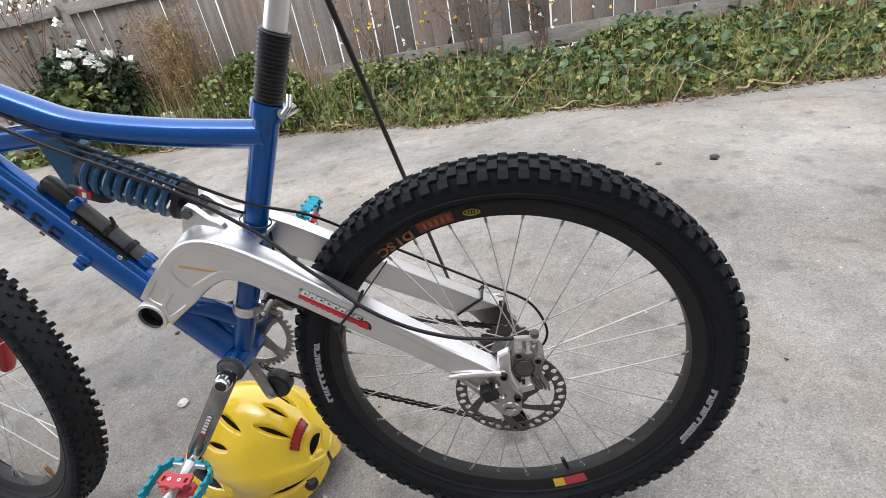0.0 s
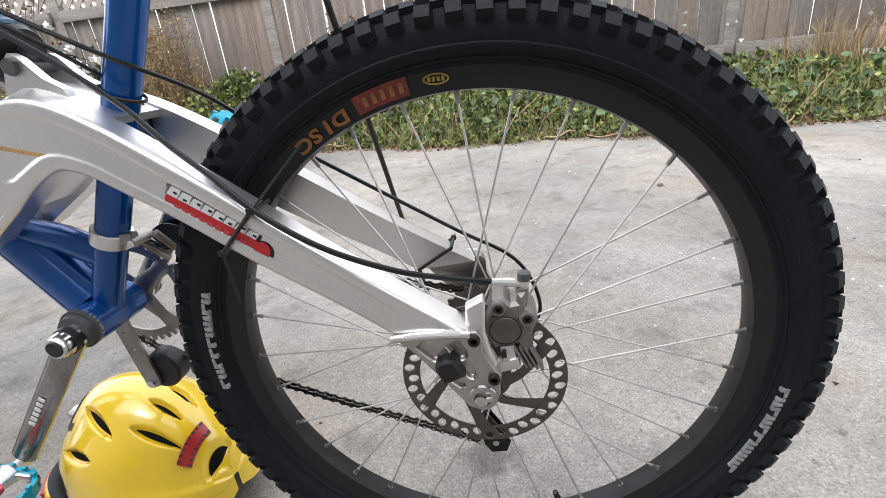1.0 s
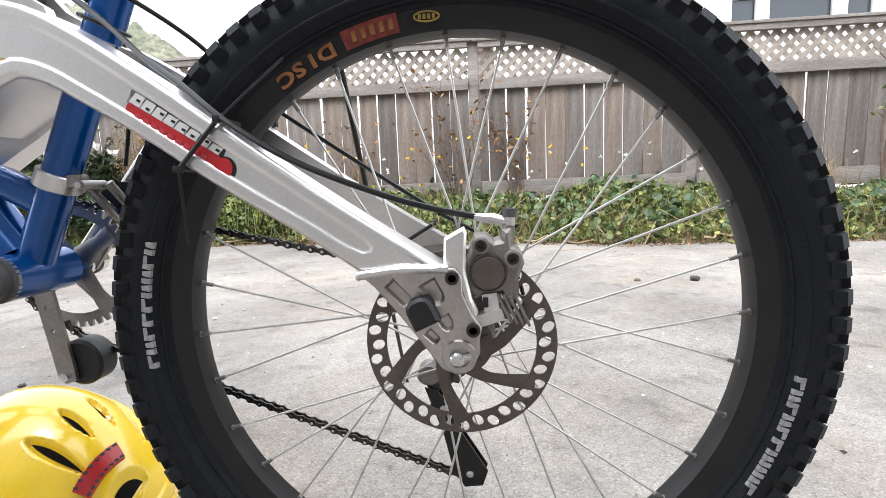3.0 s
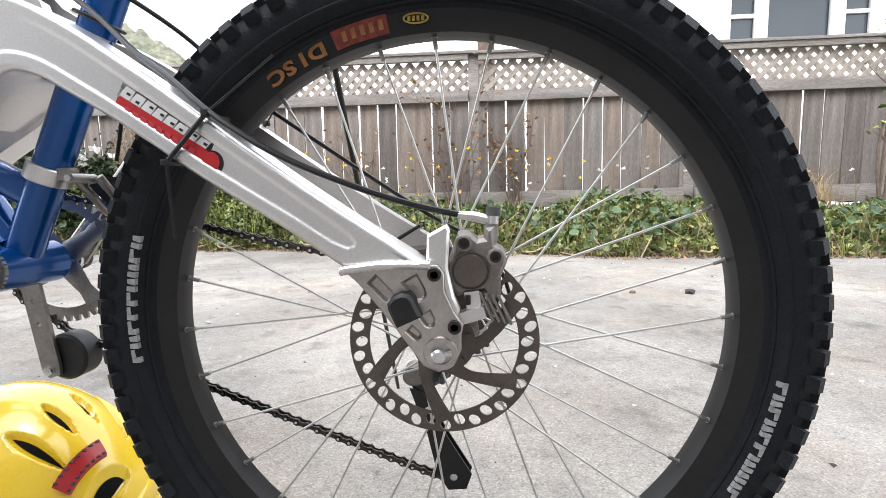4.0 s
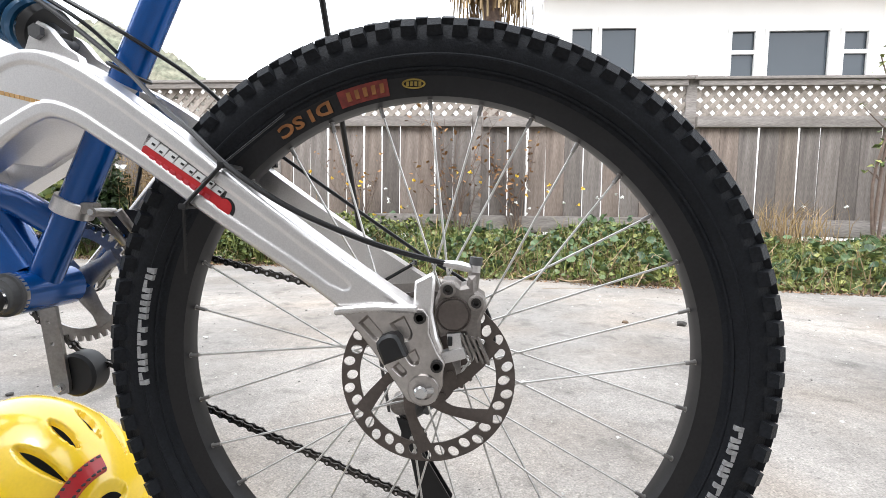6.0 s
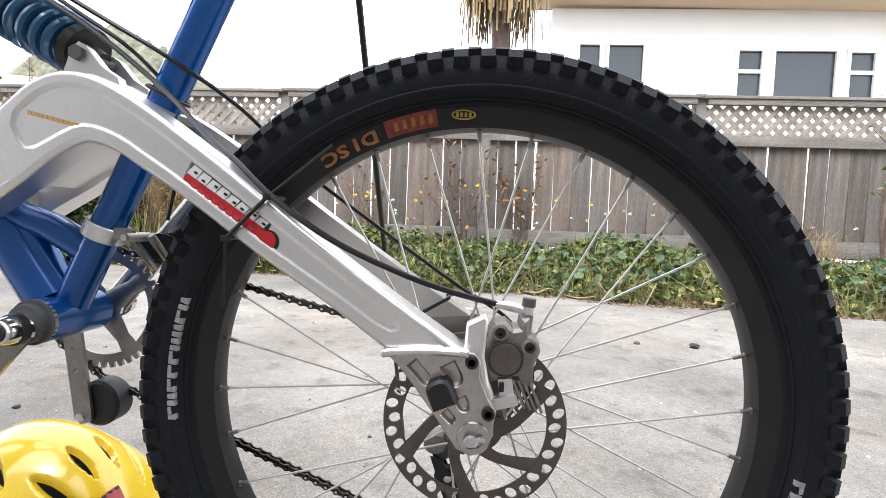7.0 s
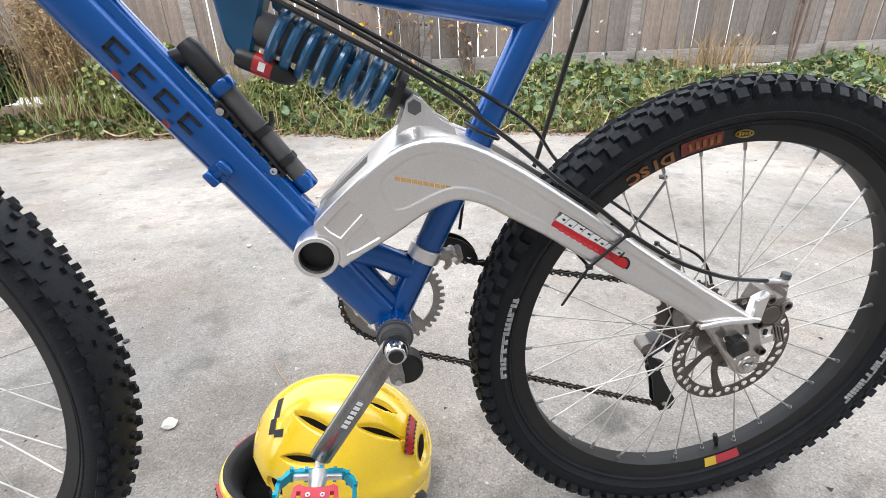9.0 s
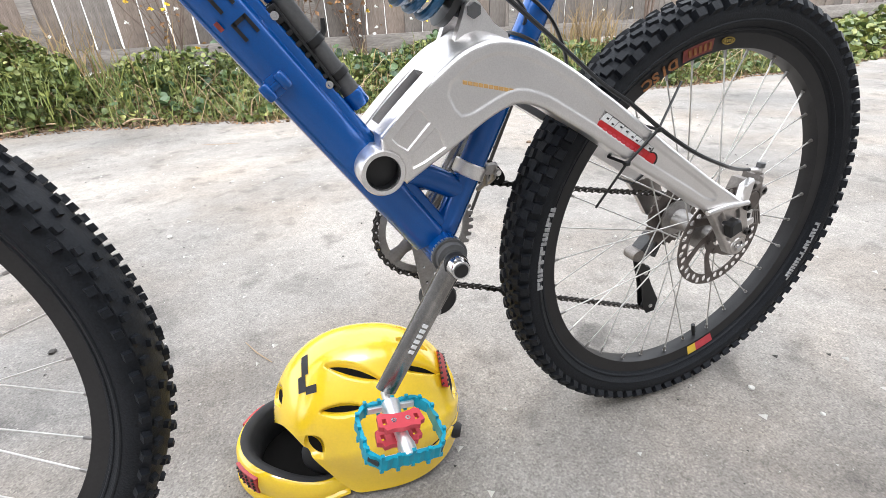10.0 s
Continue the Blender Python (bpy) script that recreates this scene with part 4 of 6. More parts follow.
drop = dropout(1)
dropout(-1)
bm = B()
plug = [(-0.0105, -0.011), (0.0105, -0.011), (0.0105, 0.004), (0.009, 0.009), (0.004, 0.012), (-0.004, 0.012), (-0.009, 0.009), (-0.0105, 0.004)]
turn = radians(24)
plate(bm, [[(-0.0270 + x * math.cos(turn) - z * math.sin(turn), 0.0375 + x * math.sin(turn) + z * math.cos(turn)) for x, z in plug]], -0.1010, -0.083, 0.0025)
part("rubber_plug", bm, M_BLACK, drop)


# brake caliper
def caliper(parent):
    bm = B()
    plate(bm, [[(0.007, 0.050), (0.007, 0.073), (0.011, 0.084), (0.014, 0.092), (0.024, 0.092), (0.030, 0.087), (0.035, 0.088), (0.036, 0.096), (0.043, 0.097), (0.044, 0.083), (0.051, 0.078), (0.053, 0.069), (0.048, 0.057), (0.048, 0.042), (0.044, 0.031), (0.038, 0.034), (0.034, 0.045), (0.022, 0.044), (0.013, 0.041)]], -0.0730, -0.043, 0.003)
    c = part("brake_caliper", bm, M_CALIPER, parent, "worn brown-grey hydraulic brake caliper")
    bm = B()
    lathe(bm, [(0.0, -0.0770), (0.0128, -0.0770), (0.0133, -0.0763), (0.0134, -0.0750), (0.0142, -0.0750), (0.0145, -0.0762), (0.0153, -0.0762), (0.0158, -0.074), (0.0158, -0.068), (0.0, -0.068)], 44, (0.0238, 0, 0.0626))
    part("piston_cap", bm, M_ROTOR, c)
    for x, z in ((0.0190, 0.0845), (0.0435, 0.0735)):
        bm = B()
        lathe(bm, [(0.0050, -0.068), (0.0070, -0.072), (0.0070, -0.0765), (0.0054, -0.0775), (0.0046, -0.0775), (0.0046, -0.068)], 18, (x, 0, z))
        boss = part("bolt_boss", bm, M_CALIPER, c)
        bm = B()
        lathe(bm, [(0.0, -0.074), (0.0022, -0.074), (0.0025, -0.0770), (0.0043, -0.0770), (0.0045, -0.070), (0.0, -0.070)], 18, (x, 0, z))
        part("bolt", bm, M_BOLT, boss)
    # neck below the hose, lower fins and the pale bleed block
    bm = B()
    cyl(bm, (0.0395, -0.066, 0.080), (0.0415, -0.064, 0.0985), 0.0052, 14)
    part("hose_neck", bm, M_CALIPER, c)
    for k in range(4):
        bm = B()
        box(bm, (0.036 + 0.0048 * k, -0.070, 0.034 - 0.001 * k), (0.0022, 0.014, 0.026), Matrix.Rotation(radians(-24), 4, "Y"), bevel=0.0006)
        part("fin", bm, M_CALIPER, c)
    bm = B()
    box(bm, (0.0235, -0.074, 0.0270), (0.024, 0.012, 0.0105), Matrix.Rotation(radians(-16), 4, "Y"), bevel=0.002)
    box(bm, (0.0255, -0.072, 0.0385), (0.012, 0.010, 0.016), Matrix.Rotation(radians(-8), 4, "Y"), bevel=0.001)
    part("bleed_block", bm, M_ALU, c)
    bm = B()
    box(bm, (0.0215, -0.0785, 0.0400), (0.0042, 0.003, 0.008), bevel=0.0008)
    part("pad_clip", bm, M_BLACK, c)
    bm = B()
    plate(bm, [[(-0.0105, 0.067), (-0.0090, 0.092), (0.003, 0.0985), (0.0065, 0.100), (0.0085, 0.096), (0.0075, 0.082), (0.0065, 0.066), (0.0110, 0.044), (0.0155, 0.033), (0.0120, 0.026), (0.0060, 0.036), (0.002, 0.052)]], -0.0845, -0.074, 0.002)
    part("mount_bracket", bm, M_ALU, c, "bright aluminium caliper bracket")
    bm = B()
    tube(bm, [(0.014, -0.066, 0.1065), (0.028, -0.064, 0.1045), (0.041, -0.062, 0.1010)], [0.0030, 0.0042, 0.0040], 10)
    cyl(bm, (0.0418, -0.062, 0.094), (0.0425, -0.062, 0.105), 0.0046, 12)
    part("hose_banjo", bm, M_ALU, c)
    bm = B()
    cyl(bm, (0.0425, -0.062, 0.105), (0.0430, -0.062, 0.112), 0.0058, 12)
    part("banjo_bolt", bm, M_GREY, c)
    return c


caliper(bike)

# ---- frame tubes ----
BB = Vector((-0.4355, 0, 0.061))
SEAT_TOP = Vector((-0.2485, 0, 0.441))


def along(a, b, t):
    return Vector(a) + (Vector(b) - Vector(a)) * t


bm = B()
tube(bm, [BB, SEAT_TOP], 0.0165, 28)
part("seat_tube", bm, M_BLUE, bike, "blue painted seat tube")


def down_tube():
    """A tall rounded box section with a ridge on its back."""
    a, b = Vector((-0.809, 0, 0.612)), Vector((-0.445, 0, 0.080))
    d = (b - a).normalized()
    n = Vector((-d.z, 0, d.x)) * -1
    if n.x < 0:
        n = -n
    bm = B()
    prof = [(-0.0300, 0.004), (-0.0285, 0.0105), (-0.0240, 0.0160), (-0.0170, 0.0200), (-0.0080, 0.0218), (0.0020, 0.0215), (0.0085, 0.0190), (0.0125, 0.0150), (0.0140, 0.0120), (0.0205, 0.0115), (0.0230, 0.0090), (0.0240, 0.004)]
    ring = [(u, -w) for u, w in prof] + [(u, w) for u, w in reversed(prof)]
    rings = [[bm.verts.new(p + n * u + Vector((0, w, 0))) for u, w in ring] for p in (a, b)]
    walls(bm, rings[0], rings[1])
    bm.faces.new(rings[0])
    bm.faces.new(rings[1])
    return part("down_tube", bm, M_BLUE, bike, "broad blue painted down tube", smooth=46)


dt = down_tube()
bm = B()
tube(bm, curve_points([(-0.262, 0, 0.406), (-0.371, 0, 0.423), (-0.460, 0, 0.441), (-0.520, 0, 0.458), (-0.567, 0, 0.482), (-0.628, 0, 0.517), (-0.78, 0, 0.600)], 5), 0.0185, 24)
part("top_tube", bm, M_BLUE, bike, "bent blue top tube")
bm = B()
tube(bm, [(-0.525, 0, 0.449), (-0.62, 0, 0.4505), (-0.705, 0, 0.451)], 0.0160, 20)
part("gusset_tube", bm, M_BLUE, bike)
bm = B()
tube(bm, [(-0.85, 0, 0.69), (-0.795, 0, 0.56)], 0.028, 24)
part("head_tube", bm, M_BLUE, bike)
bm = B()
tube(bm, [(-0.495, 0, 0.168), (-0.448, 0, 0.153), (-0.398, 0, 0.126)], 0.0155, 18)
part("lower_brace", bm, M_BLUE, bike)
bm = B()
cyl(bm, BB + Vector((0, -0.036, 0)), BB + Vector((0, 0.036, 0)), 0.0225, 28)
part("bottom_bracket_shell", bm, M_BLUE, bike, "chipped blue bottom bracket shell")
bm = B()
lathe(bm, [(0.008, -0.047), (0.0185, -0.047), (0.0195, -0.040), (0.0225, -0.040), (0.0225, -0.0355), (0.008, -0.0355)], 32, BB)
part("bearing_cup", bm, M_GREY, bike)
bm = B()
lathe(bm, [(0.0195, -0.001), (0.0225, 0.0), (0.0225, 0.004), (0.0195, 0.005)], 32, BB + Vector((0, -0.0365, 0)))
part("cup_ring", bm, M_ALU_DARK, bike)

# seat post, its rubber bellows and the collar
d = (SEAT_TOP - BB).normalized()
bm = B()
tube(bm, [SEAT_TOP - d * 0.04, SEAT_TOP + d * 0.42], 0.0138, 20)
part("seat_post", bm, M_ALU, bike, "bright aluminium seat post")
bm = B()
pts, rs = [], []
for i in range(69):
    pts.append(SEAT_TOP + d * (0.003 + 0.083 * i / 68))
    rs.append(0.0158 + (0.0020 if i % 4 in (1, 2) else 0.0) + 0.0014 * i / 68)
tube(bm, pts, rs, 24)
part("post_bellows", bm, M_BLACK, bike, "black ribbed rubber bellows on the seat post")
bm = B()
tube(bm, [SEAT_TOP - d * 0.016, SEAT_TOP + d * 0.003], 0.0208, 24)
part("seat_collar", bm, M_BLUE, bike)
bm = B()
cyl(bm, SEAT_TOP + Vector((0.022, -0.016, -0.012)), SEAT_TOP + Vector((0.022, 0.016, -0.012)), 0.0065, 14)
tube(bm, [SEAT_TOP + Vector((0.024, -0.018, -0.012)), SEAT_TOP + Vector((0.034, -0.018, -0.004)), SEAT_TOP + Vector((0.036, -0.012, 0.008))], 0.0038, 10)
part("collar_lever", bm, M_CHROME, bike)


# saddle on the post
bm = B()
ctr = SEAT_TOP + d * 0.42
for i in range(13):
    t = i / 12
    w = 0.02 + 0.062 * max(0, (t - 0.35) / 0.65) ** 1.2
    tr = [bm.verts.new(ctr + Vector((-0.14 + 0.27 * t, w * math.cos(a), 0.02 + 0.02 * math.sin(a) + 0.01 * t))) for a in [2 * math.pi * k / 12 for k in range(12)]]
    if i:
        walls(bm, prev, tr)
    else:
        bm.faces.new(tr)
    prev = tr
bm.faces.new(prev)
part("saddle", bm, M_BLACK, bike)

# ---- rear shock ----
S0, S1 = Vector((-0.546, 0.0, 0.4055)), Vector((-0.396, 0.0, 0.3265))
sd = (S1 - S0).normalized()
sn = Vector((-sd.z, 0, sd.x))
bm = B()
coil = []
turns = 8.2
for i in range(int(turns * 22) + 1):
    a = 2 * math.pi * i / 22
    coil.append(S0 + sd * (0.020 + 0.122 * i / (turns * 22)) + 0.0255 * (math.cos(a) * sn + math.sin(a) * Vector((0, 1, 0))))
tube(bm, coil, 0.0052, 9)
part("shock_spring", bm, M_TEAL, bike, "teal-blue coil spring of the rear shock")
bm = B()
tube(bm, [S0 + sd * 0.01, S0 + sd * 0.085], 0.0165, 18)
tube(bm, [S0 + sd * 0.085, S1 - sd * 0.010], 0.0062, 14)
part("shock_body", bm, M_GREY, bike)
bm = B()
tube(bm, [S1 - sd * 0.022, S1 - sd * 0.014], [0.0285, 0.0265], 24)
tube(bm, [S1 - sd * 0.016, S1 + sd * 0.004], [0.012, 0.009], 16)
part("spring_collar", bm, M_BLACK, bike)
bm = B()
plate(bm, [[(-0.572, 0.452), (-0.530, 0.444), (-0.523, 0.428), (-0.545, 0.376), (-0.557, 0.370), (-0.566, 0.39)]], -0.015, 0.015, 0.003)
part("shock_bracket", bm, M_TEAL, bike)
R0, R1 = Vector((-0.559, -0.010, 0.3775)), Vector((-0.507, -0.010, 0.3530))
bm = B()
rd = (R1 - R0).normalized()
tube(bm, [R0, R0 + rd * 0.006, R1 - rd * 0.014, R1 - rd * 0.006, R1], [0.0085, 0.0102, 0.0102, 0.008, 0.004], 20)
res = part("shock_reservoir", bm, M_BLACK, bike, "black gas reservoir with a red label")
bm = B()
tube(bm, [R0 + rd * 0.016, R0 + rd * 0.034], 0.0105, 20, caps=False)
part("label_band", bm, M_RED, res)
bm = B()
box(bm, R0 + rd * 0.025 + Vector((0, -0.0106, 0.0)), (0.006, 0.001, 0.008), Matrix.Rotation(math.atan2(-rd.z, rd.x), 4, "Y"))
part("label_mark", bm, M_WHITE, res)

# ---- cranks, pedals and drive ----
def crank(name, root, tip):
    root, tip = Vector(root), Vector(tip)
    bm = B()
    tube(bm, curve_points([root, along(root, tip, 0.15), along(root, tip, 0.6), tip], 4), [0.0160, 0.0158, 0.0156, 0.0154, 0.0152, 0.0150, 0.0148, 0.0146, 0.0145, 0.0144, 0.0143, 0.0142, 0.0142], 14, flat=0.58, up=(0, 1, 0))
    c = part(name, bm, M_CRANK, bike, "scuffed polished crank arm")
    s = -1 if root.y < 0 else 1
    bm = B()
    lathe(bm, [(0.0, 0.0), (0.0112, 0.0), (0.0124, 0.002 * -s), (0.0138, 0.012 * -s), (0.0152, 0.030 * -s), (0.0, 0.030 * -s)], 24, root + Vector((0, s * 0.022, 0)))
    part("crank_boss", bm, M_CHROME, c, "polished crank end")
    for o0, o1, rr in ((0.013, 0.020, 0.0150),):
        bm = B()
        lathe(bm, [(rr - 0.002, -s * o0), (rr, -s * o0), (rr + 0.0004, -s * o1), (rr - 0.002, -s * o1)], 24, root + Vector((0, s * 0.022, 0)))
        part("boss_band", bm, M_BLACK, c)
    bm = B()
    lathe(bm, [(0.0, 0.0), (0.0085, 0.0), (0.0095, -s * 0.003), (0.0, -s * 0.003)], 20, root + Vector((0, s * 0.0235, 0)))
    part("dust_cap", bm, M_BLACK, c)
    return c


L0, L1 = Vector((-0.4355, -0.051, 0.058)), Vector((-0.540, -0.075, -0.082))
left_crank = crank("crank", L0, L1)
crank("crank", (-0.4355, 0.066, 0.061), (-0.331, 0.086, 0.204))
bm = B()
for t in (0.46, 0.5, 0.54, 0.58, 0.62, 0.66):
    p = along(L0, L1, t)
    dd = (L1 - L0).normalized()
    box(bm, p + Vector((0, -0.0100, 0)), (0.0045, 0.0012, 0.007), Matrix.Rotation(math.atan2(-dd.z, dd.x), 4, "Y"))
part("print", bm, M_WHITE, left_crank, smooth=0)


def pedal(centre, tilt, s):
    """A toothed turquoise cage round a silver body with a red clip."""
    root = new("pedal")
    root.parent = bike
    root.matrix_basis = Matrix.Translation(centre) @ Matrix.Rotation(radians(tilt), 4, "Y") @ Matrix.Diagonal((0.80, 0.86, 0.85, 1))
    tagged(root, "turquoise caged clip pedal with a red binding")
    out = [(-0.056, -0.030), (-0.040, -0.048), (0.040, -0.048), (0.056, -0.030), (0.056, 0.030), (0.040, 0.048), (-0.040, 0.048), (-0.056, 0.030)]
    bm = B()
    loop = []
    for i in range(len(out)):
        a, b = Vector(out[i]), Vector(out[(i + 1) % len(out)])
        n = max(2, int((b - a).length / 0.007))
        nrm = Vector(((b - a).y, -(b - a).x)).normalized()
        for k in range(n):
            p = a + (b - a) * k / n
            loop.append(tuple(p + nrm * (0.0022 if k % 2 else 0.0)))
    inner = shrink(out, 0.0042)[::-1]
    tops = []
    for z in (-0.0085, 0.0085):
        tops.append(([bm.verts.new((x, y, z)) for x, y in loop], [bm.verts.new((x, y, z)) for x, y in inner]))
    for (lo, li) in tops:
        es = [bm.edges.new((lp[i], lp[(i + 1) % len(lp)])) for lp in (lo, li) for i in range(len(lp))]
        bmesh.ops.triangle_fill(bm, edges=es, use_beauty=True)
    walls(bm, tops[0][0], tops[1][0])
    walls(bm, tops[0][1], tops[1][1])
    for x, y in loop[::3]:
        box(bm, (x * 0.965, y * 0.965, 0.010), (0.0048, 0.0048, 0.006))
        box(bm, (x * 0.965, y * 0.965, -0.010), (0.0048, 0.0048, 0.006))
    cage = part("cage", bm, M_TURQ, root, smooth=0)
    # dark slots in the cage's corners
    for sx in (-1, 1):
        for sy in (-1, 1):
            bm = B()
            box(bm, (sx * 0.0485, sy * 0.0395, 0.0), (0.016, 0.0030, 0.007), Matrix.Rotation(-sx * sy * radians(48), 4, "Z"), bevel=0.001)
            part("slot", bm, M_BLACK, cage)
    bm = B()
    yy = [-0.048, -0.030, -0.016, 0.016, 0.028, 0.044, 0.052, 0.072]
    tube(bm, [(0, -s * y, 0) for y in yy] if s > 0 else [(0, y, 0) for y in yy], [0.011, 0.0125, 0.0095, 0.0095, 0.012, 0.0155, 0.0085, 0.0070], 18)
    box(bm, (0, -0.043, 0), (0.072, 0.008, 0.010), bevel=0.003)
    box(bm, (0, 0.043, 0), (0.072, 0.008, 0.010), bevel=0.003)
    part("body", bm, M_ALU, root, "silver pedal body")
    for zz in (1, -1):
        bm = B()
        lp = [(-0.031, -0.013), (-0.024, -0.017), (-0.018, -0.014), (-0.006, -0.012), (0.006, -0.012), (0.018, -0.014), (0.024, -0.017), (0.031, -0.013), (0.033, 0.006), (0.026, 0.008), (0.024, 0.014), (0.012, 0.012), (0.0, 0.014), (-0.012, 0.012), (-0.024, 0.014), (-0.026, 0.008), (-0.033, 0.006)]
        plate(bm, [lp, [(-0.026, -0.006), (-0.026, 0.004), (-0.020, 0.004), (-0.020, -0.006)], [(0.020, -0.006), (0.020, 0.004), (0.026, 0.004), (0.026, -0.006)]], -0.004, 0.004, 0.001)
        bmesh.ops.transform(bm, matrix=Matrix.Translation((0, 0, zz * 0.0135)) @ Matrix.Rotation(radians(90), 4, "X"), verts=bm.verts)
        clip = part("clip", bm, M_PINK, root, "red clip plate")
        for x in (-0.010, 0.010):
            bm = B()
            lathe(bm, [(0.0016, zz * 0.0170), (0.0016, zz * 0.0192), (0.0036, zz * 0.0192), (0.0040, zz * 0.0170)], 14, (x, 0, 0), axis="z")
            part("bolt", bm, M_CHROME, clip)
    return root


pedal((-0.541, -0.134, -0.088), 10, -1)
pedal((-0.325, 0.142, 0.216), -60, 1)


def chainring():
    bm = B()
    teeth = 40
    R = 0.0690
    lp = []
    for k in range(teeth):
        a = 2 * math.pi * k / teeth
        for da, rr in ((-0.055, -0.0035), (-0.03, 0.003), (0.03, 0.003), (0.055, -0.0035)):
            lp.append(((R + rr) * math.cos(a + da), (R + rr) * math.sin(a + da)))
    plate(bm, [lp, circle(0, 0, R - 0.013, 48)[::-1]], 0.048, 0.051)
    for k in range(4):
        a = math.pi / 2 * k + 0.6
        tube(bm, [(0.012 * math.cos(a), 0.0495, 0.012 * math.sin(a)), (0.042 * math.cos(a), 0.0495, 0.042 * math.sin(a)), (0.060 * math.cos(a), 0.0495, 0.060 * math.sin(a))], [0.014, 0.009, 0.012], 8, flat=0.25, up=(0, 1, 0))
    for v in bm.verts:
        v.co += BB
    r = part("chainring", bm, M_ALU_DARK, bike, "toothed aluminium chainring")
    return r


chainring()


def chain(points):
    """Inner and outer links in turn along a path."""
    pts = curve_points(points, 10)
    bm = B()
    dist, prev = 0.0, pts[0]
    marks = [pts[0]]
    for p in pts[1:]:
        step = (p - prev).length
        while dist + step >= 0.0127:
            f = (0.0127 - dist) / step
            prev = prev + (p - prev) * f
            marks.append(prev.copy())
            step, dist = (p - prev).length, 0.0
        dist += step
        prev = p
    for i in range(len(marks) - 1):
        a, b = marks[i], marks[i + 1]
        dd = (b - a).normalized()
        mid = (a + b) / 2
        m = Matrix.Rotation(math.atan2(-dd.z, dd.x), 4, "Y")
        w = 0.0034 if i % 2 else 0.0022
        for s in (-1, 1):
            lp = [(-0.0096, 0.0), (-0.0086, 0.0032), (-0.0058, 0.0041), (-0.0020, 0.0024), (0.0020, 0.0024), (0.0058, 0.0041), (0.0086, 0.0032), (0.0096, 0.0)]
            lp = lp + [(x, -z) for x, z in lp[1:-1][::-1]]
            ring = []
            for yy in (s * w - 0.0006, s * w + 0.0006):
                ring.append([bm.verts.new(mid + m.to_3x3() @ Vector((x, yy, z))) for x, z in lp])
                bm.faces.new(ring[-1])
            walls(bm, ring[0], ring[1])
        tube(bm, [a + Vector((0, -0.004, 0)), a + Vector((0, 0.004, 0))], 0.0026, 6)
    part("chain", bm, M_CHAIN, bike, "oily black drive chain", smooth=0)
    bm = B()
    for i, a in enumerate(marks):
        tube(bm, [a + Vector((0, -0.0052, 0)), a + Vector((0, -0.0035, 0))], 0.0018, 6)
    tagged(part("chain_pin", bm, M_CHROME, bike), kind="stuff")


ARC = [BB + Vector((0.070 * math.cos(radians(a)), 0.05, 0.070 * math.sin(radians(a)))) for a in (80, 110, 140, 170, 200, 230, 252)]
chain([(0.0, 0.05, 0.034), (-0.168, 0.05, 0.071), (-0.30, 0.05, 0.102), *ARC, (-0.433, 0.05, -0.026), (-0.405, 0.05, -0.036), (-0.34, 0.05, -0.060), (-0.236, 0.05, -0.104), (-0.11, 0.05, -0.154), (0.0, 0.05, -0.197)])


def cassette():
    for k, r in enumerate((0.052, 0.046, 0.040, 0.034, 0.028, 0.023)):
        bm = B()
        teeth = int(r * 500)
        lp = []
        for j in range(teeth):
            a = 2 * math.pi * j / teeth
            for da, rr in ((-0.3, -0.002), (-0.12, 0.0015), (0.12, 0.0015), (0.3, -0.002)):
                lp.append(((r + rr) * math.cos(a + da * 6.28 / teeth), (r + rr) * math.sin(a + da * 6.28 / teeth)))
        y = 0.034 + 0.0045 * k
        plate(bm, [lp, circle(0, 0, 0.013, 20)[::-1]], y, y + 0.002)
        part("sprocket", bm, M_ROTOR, rear)


cassette()


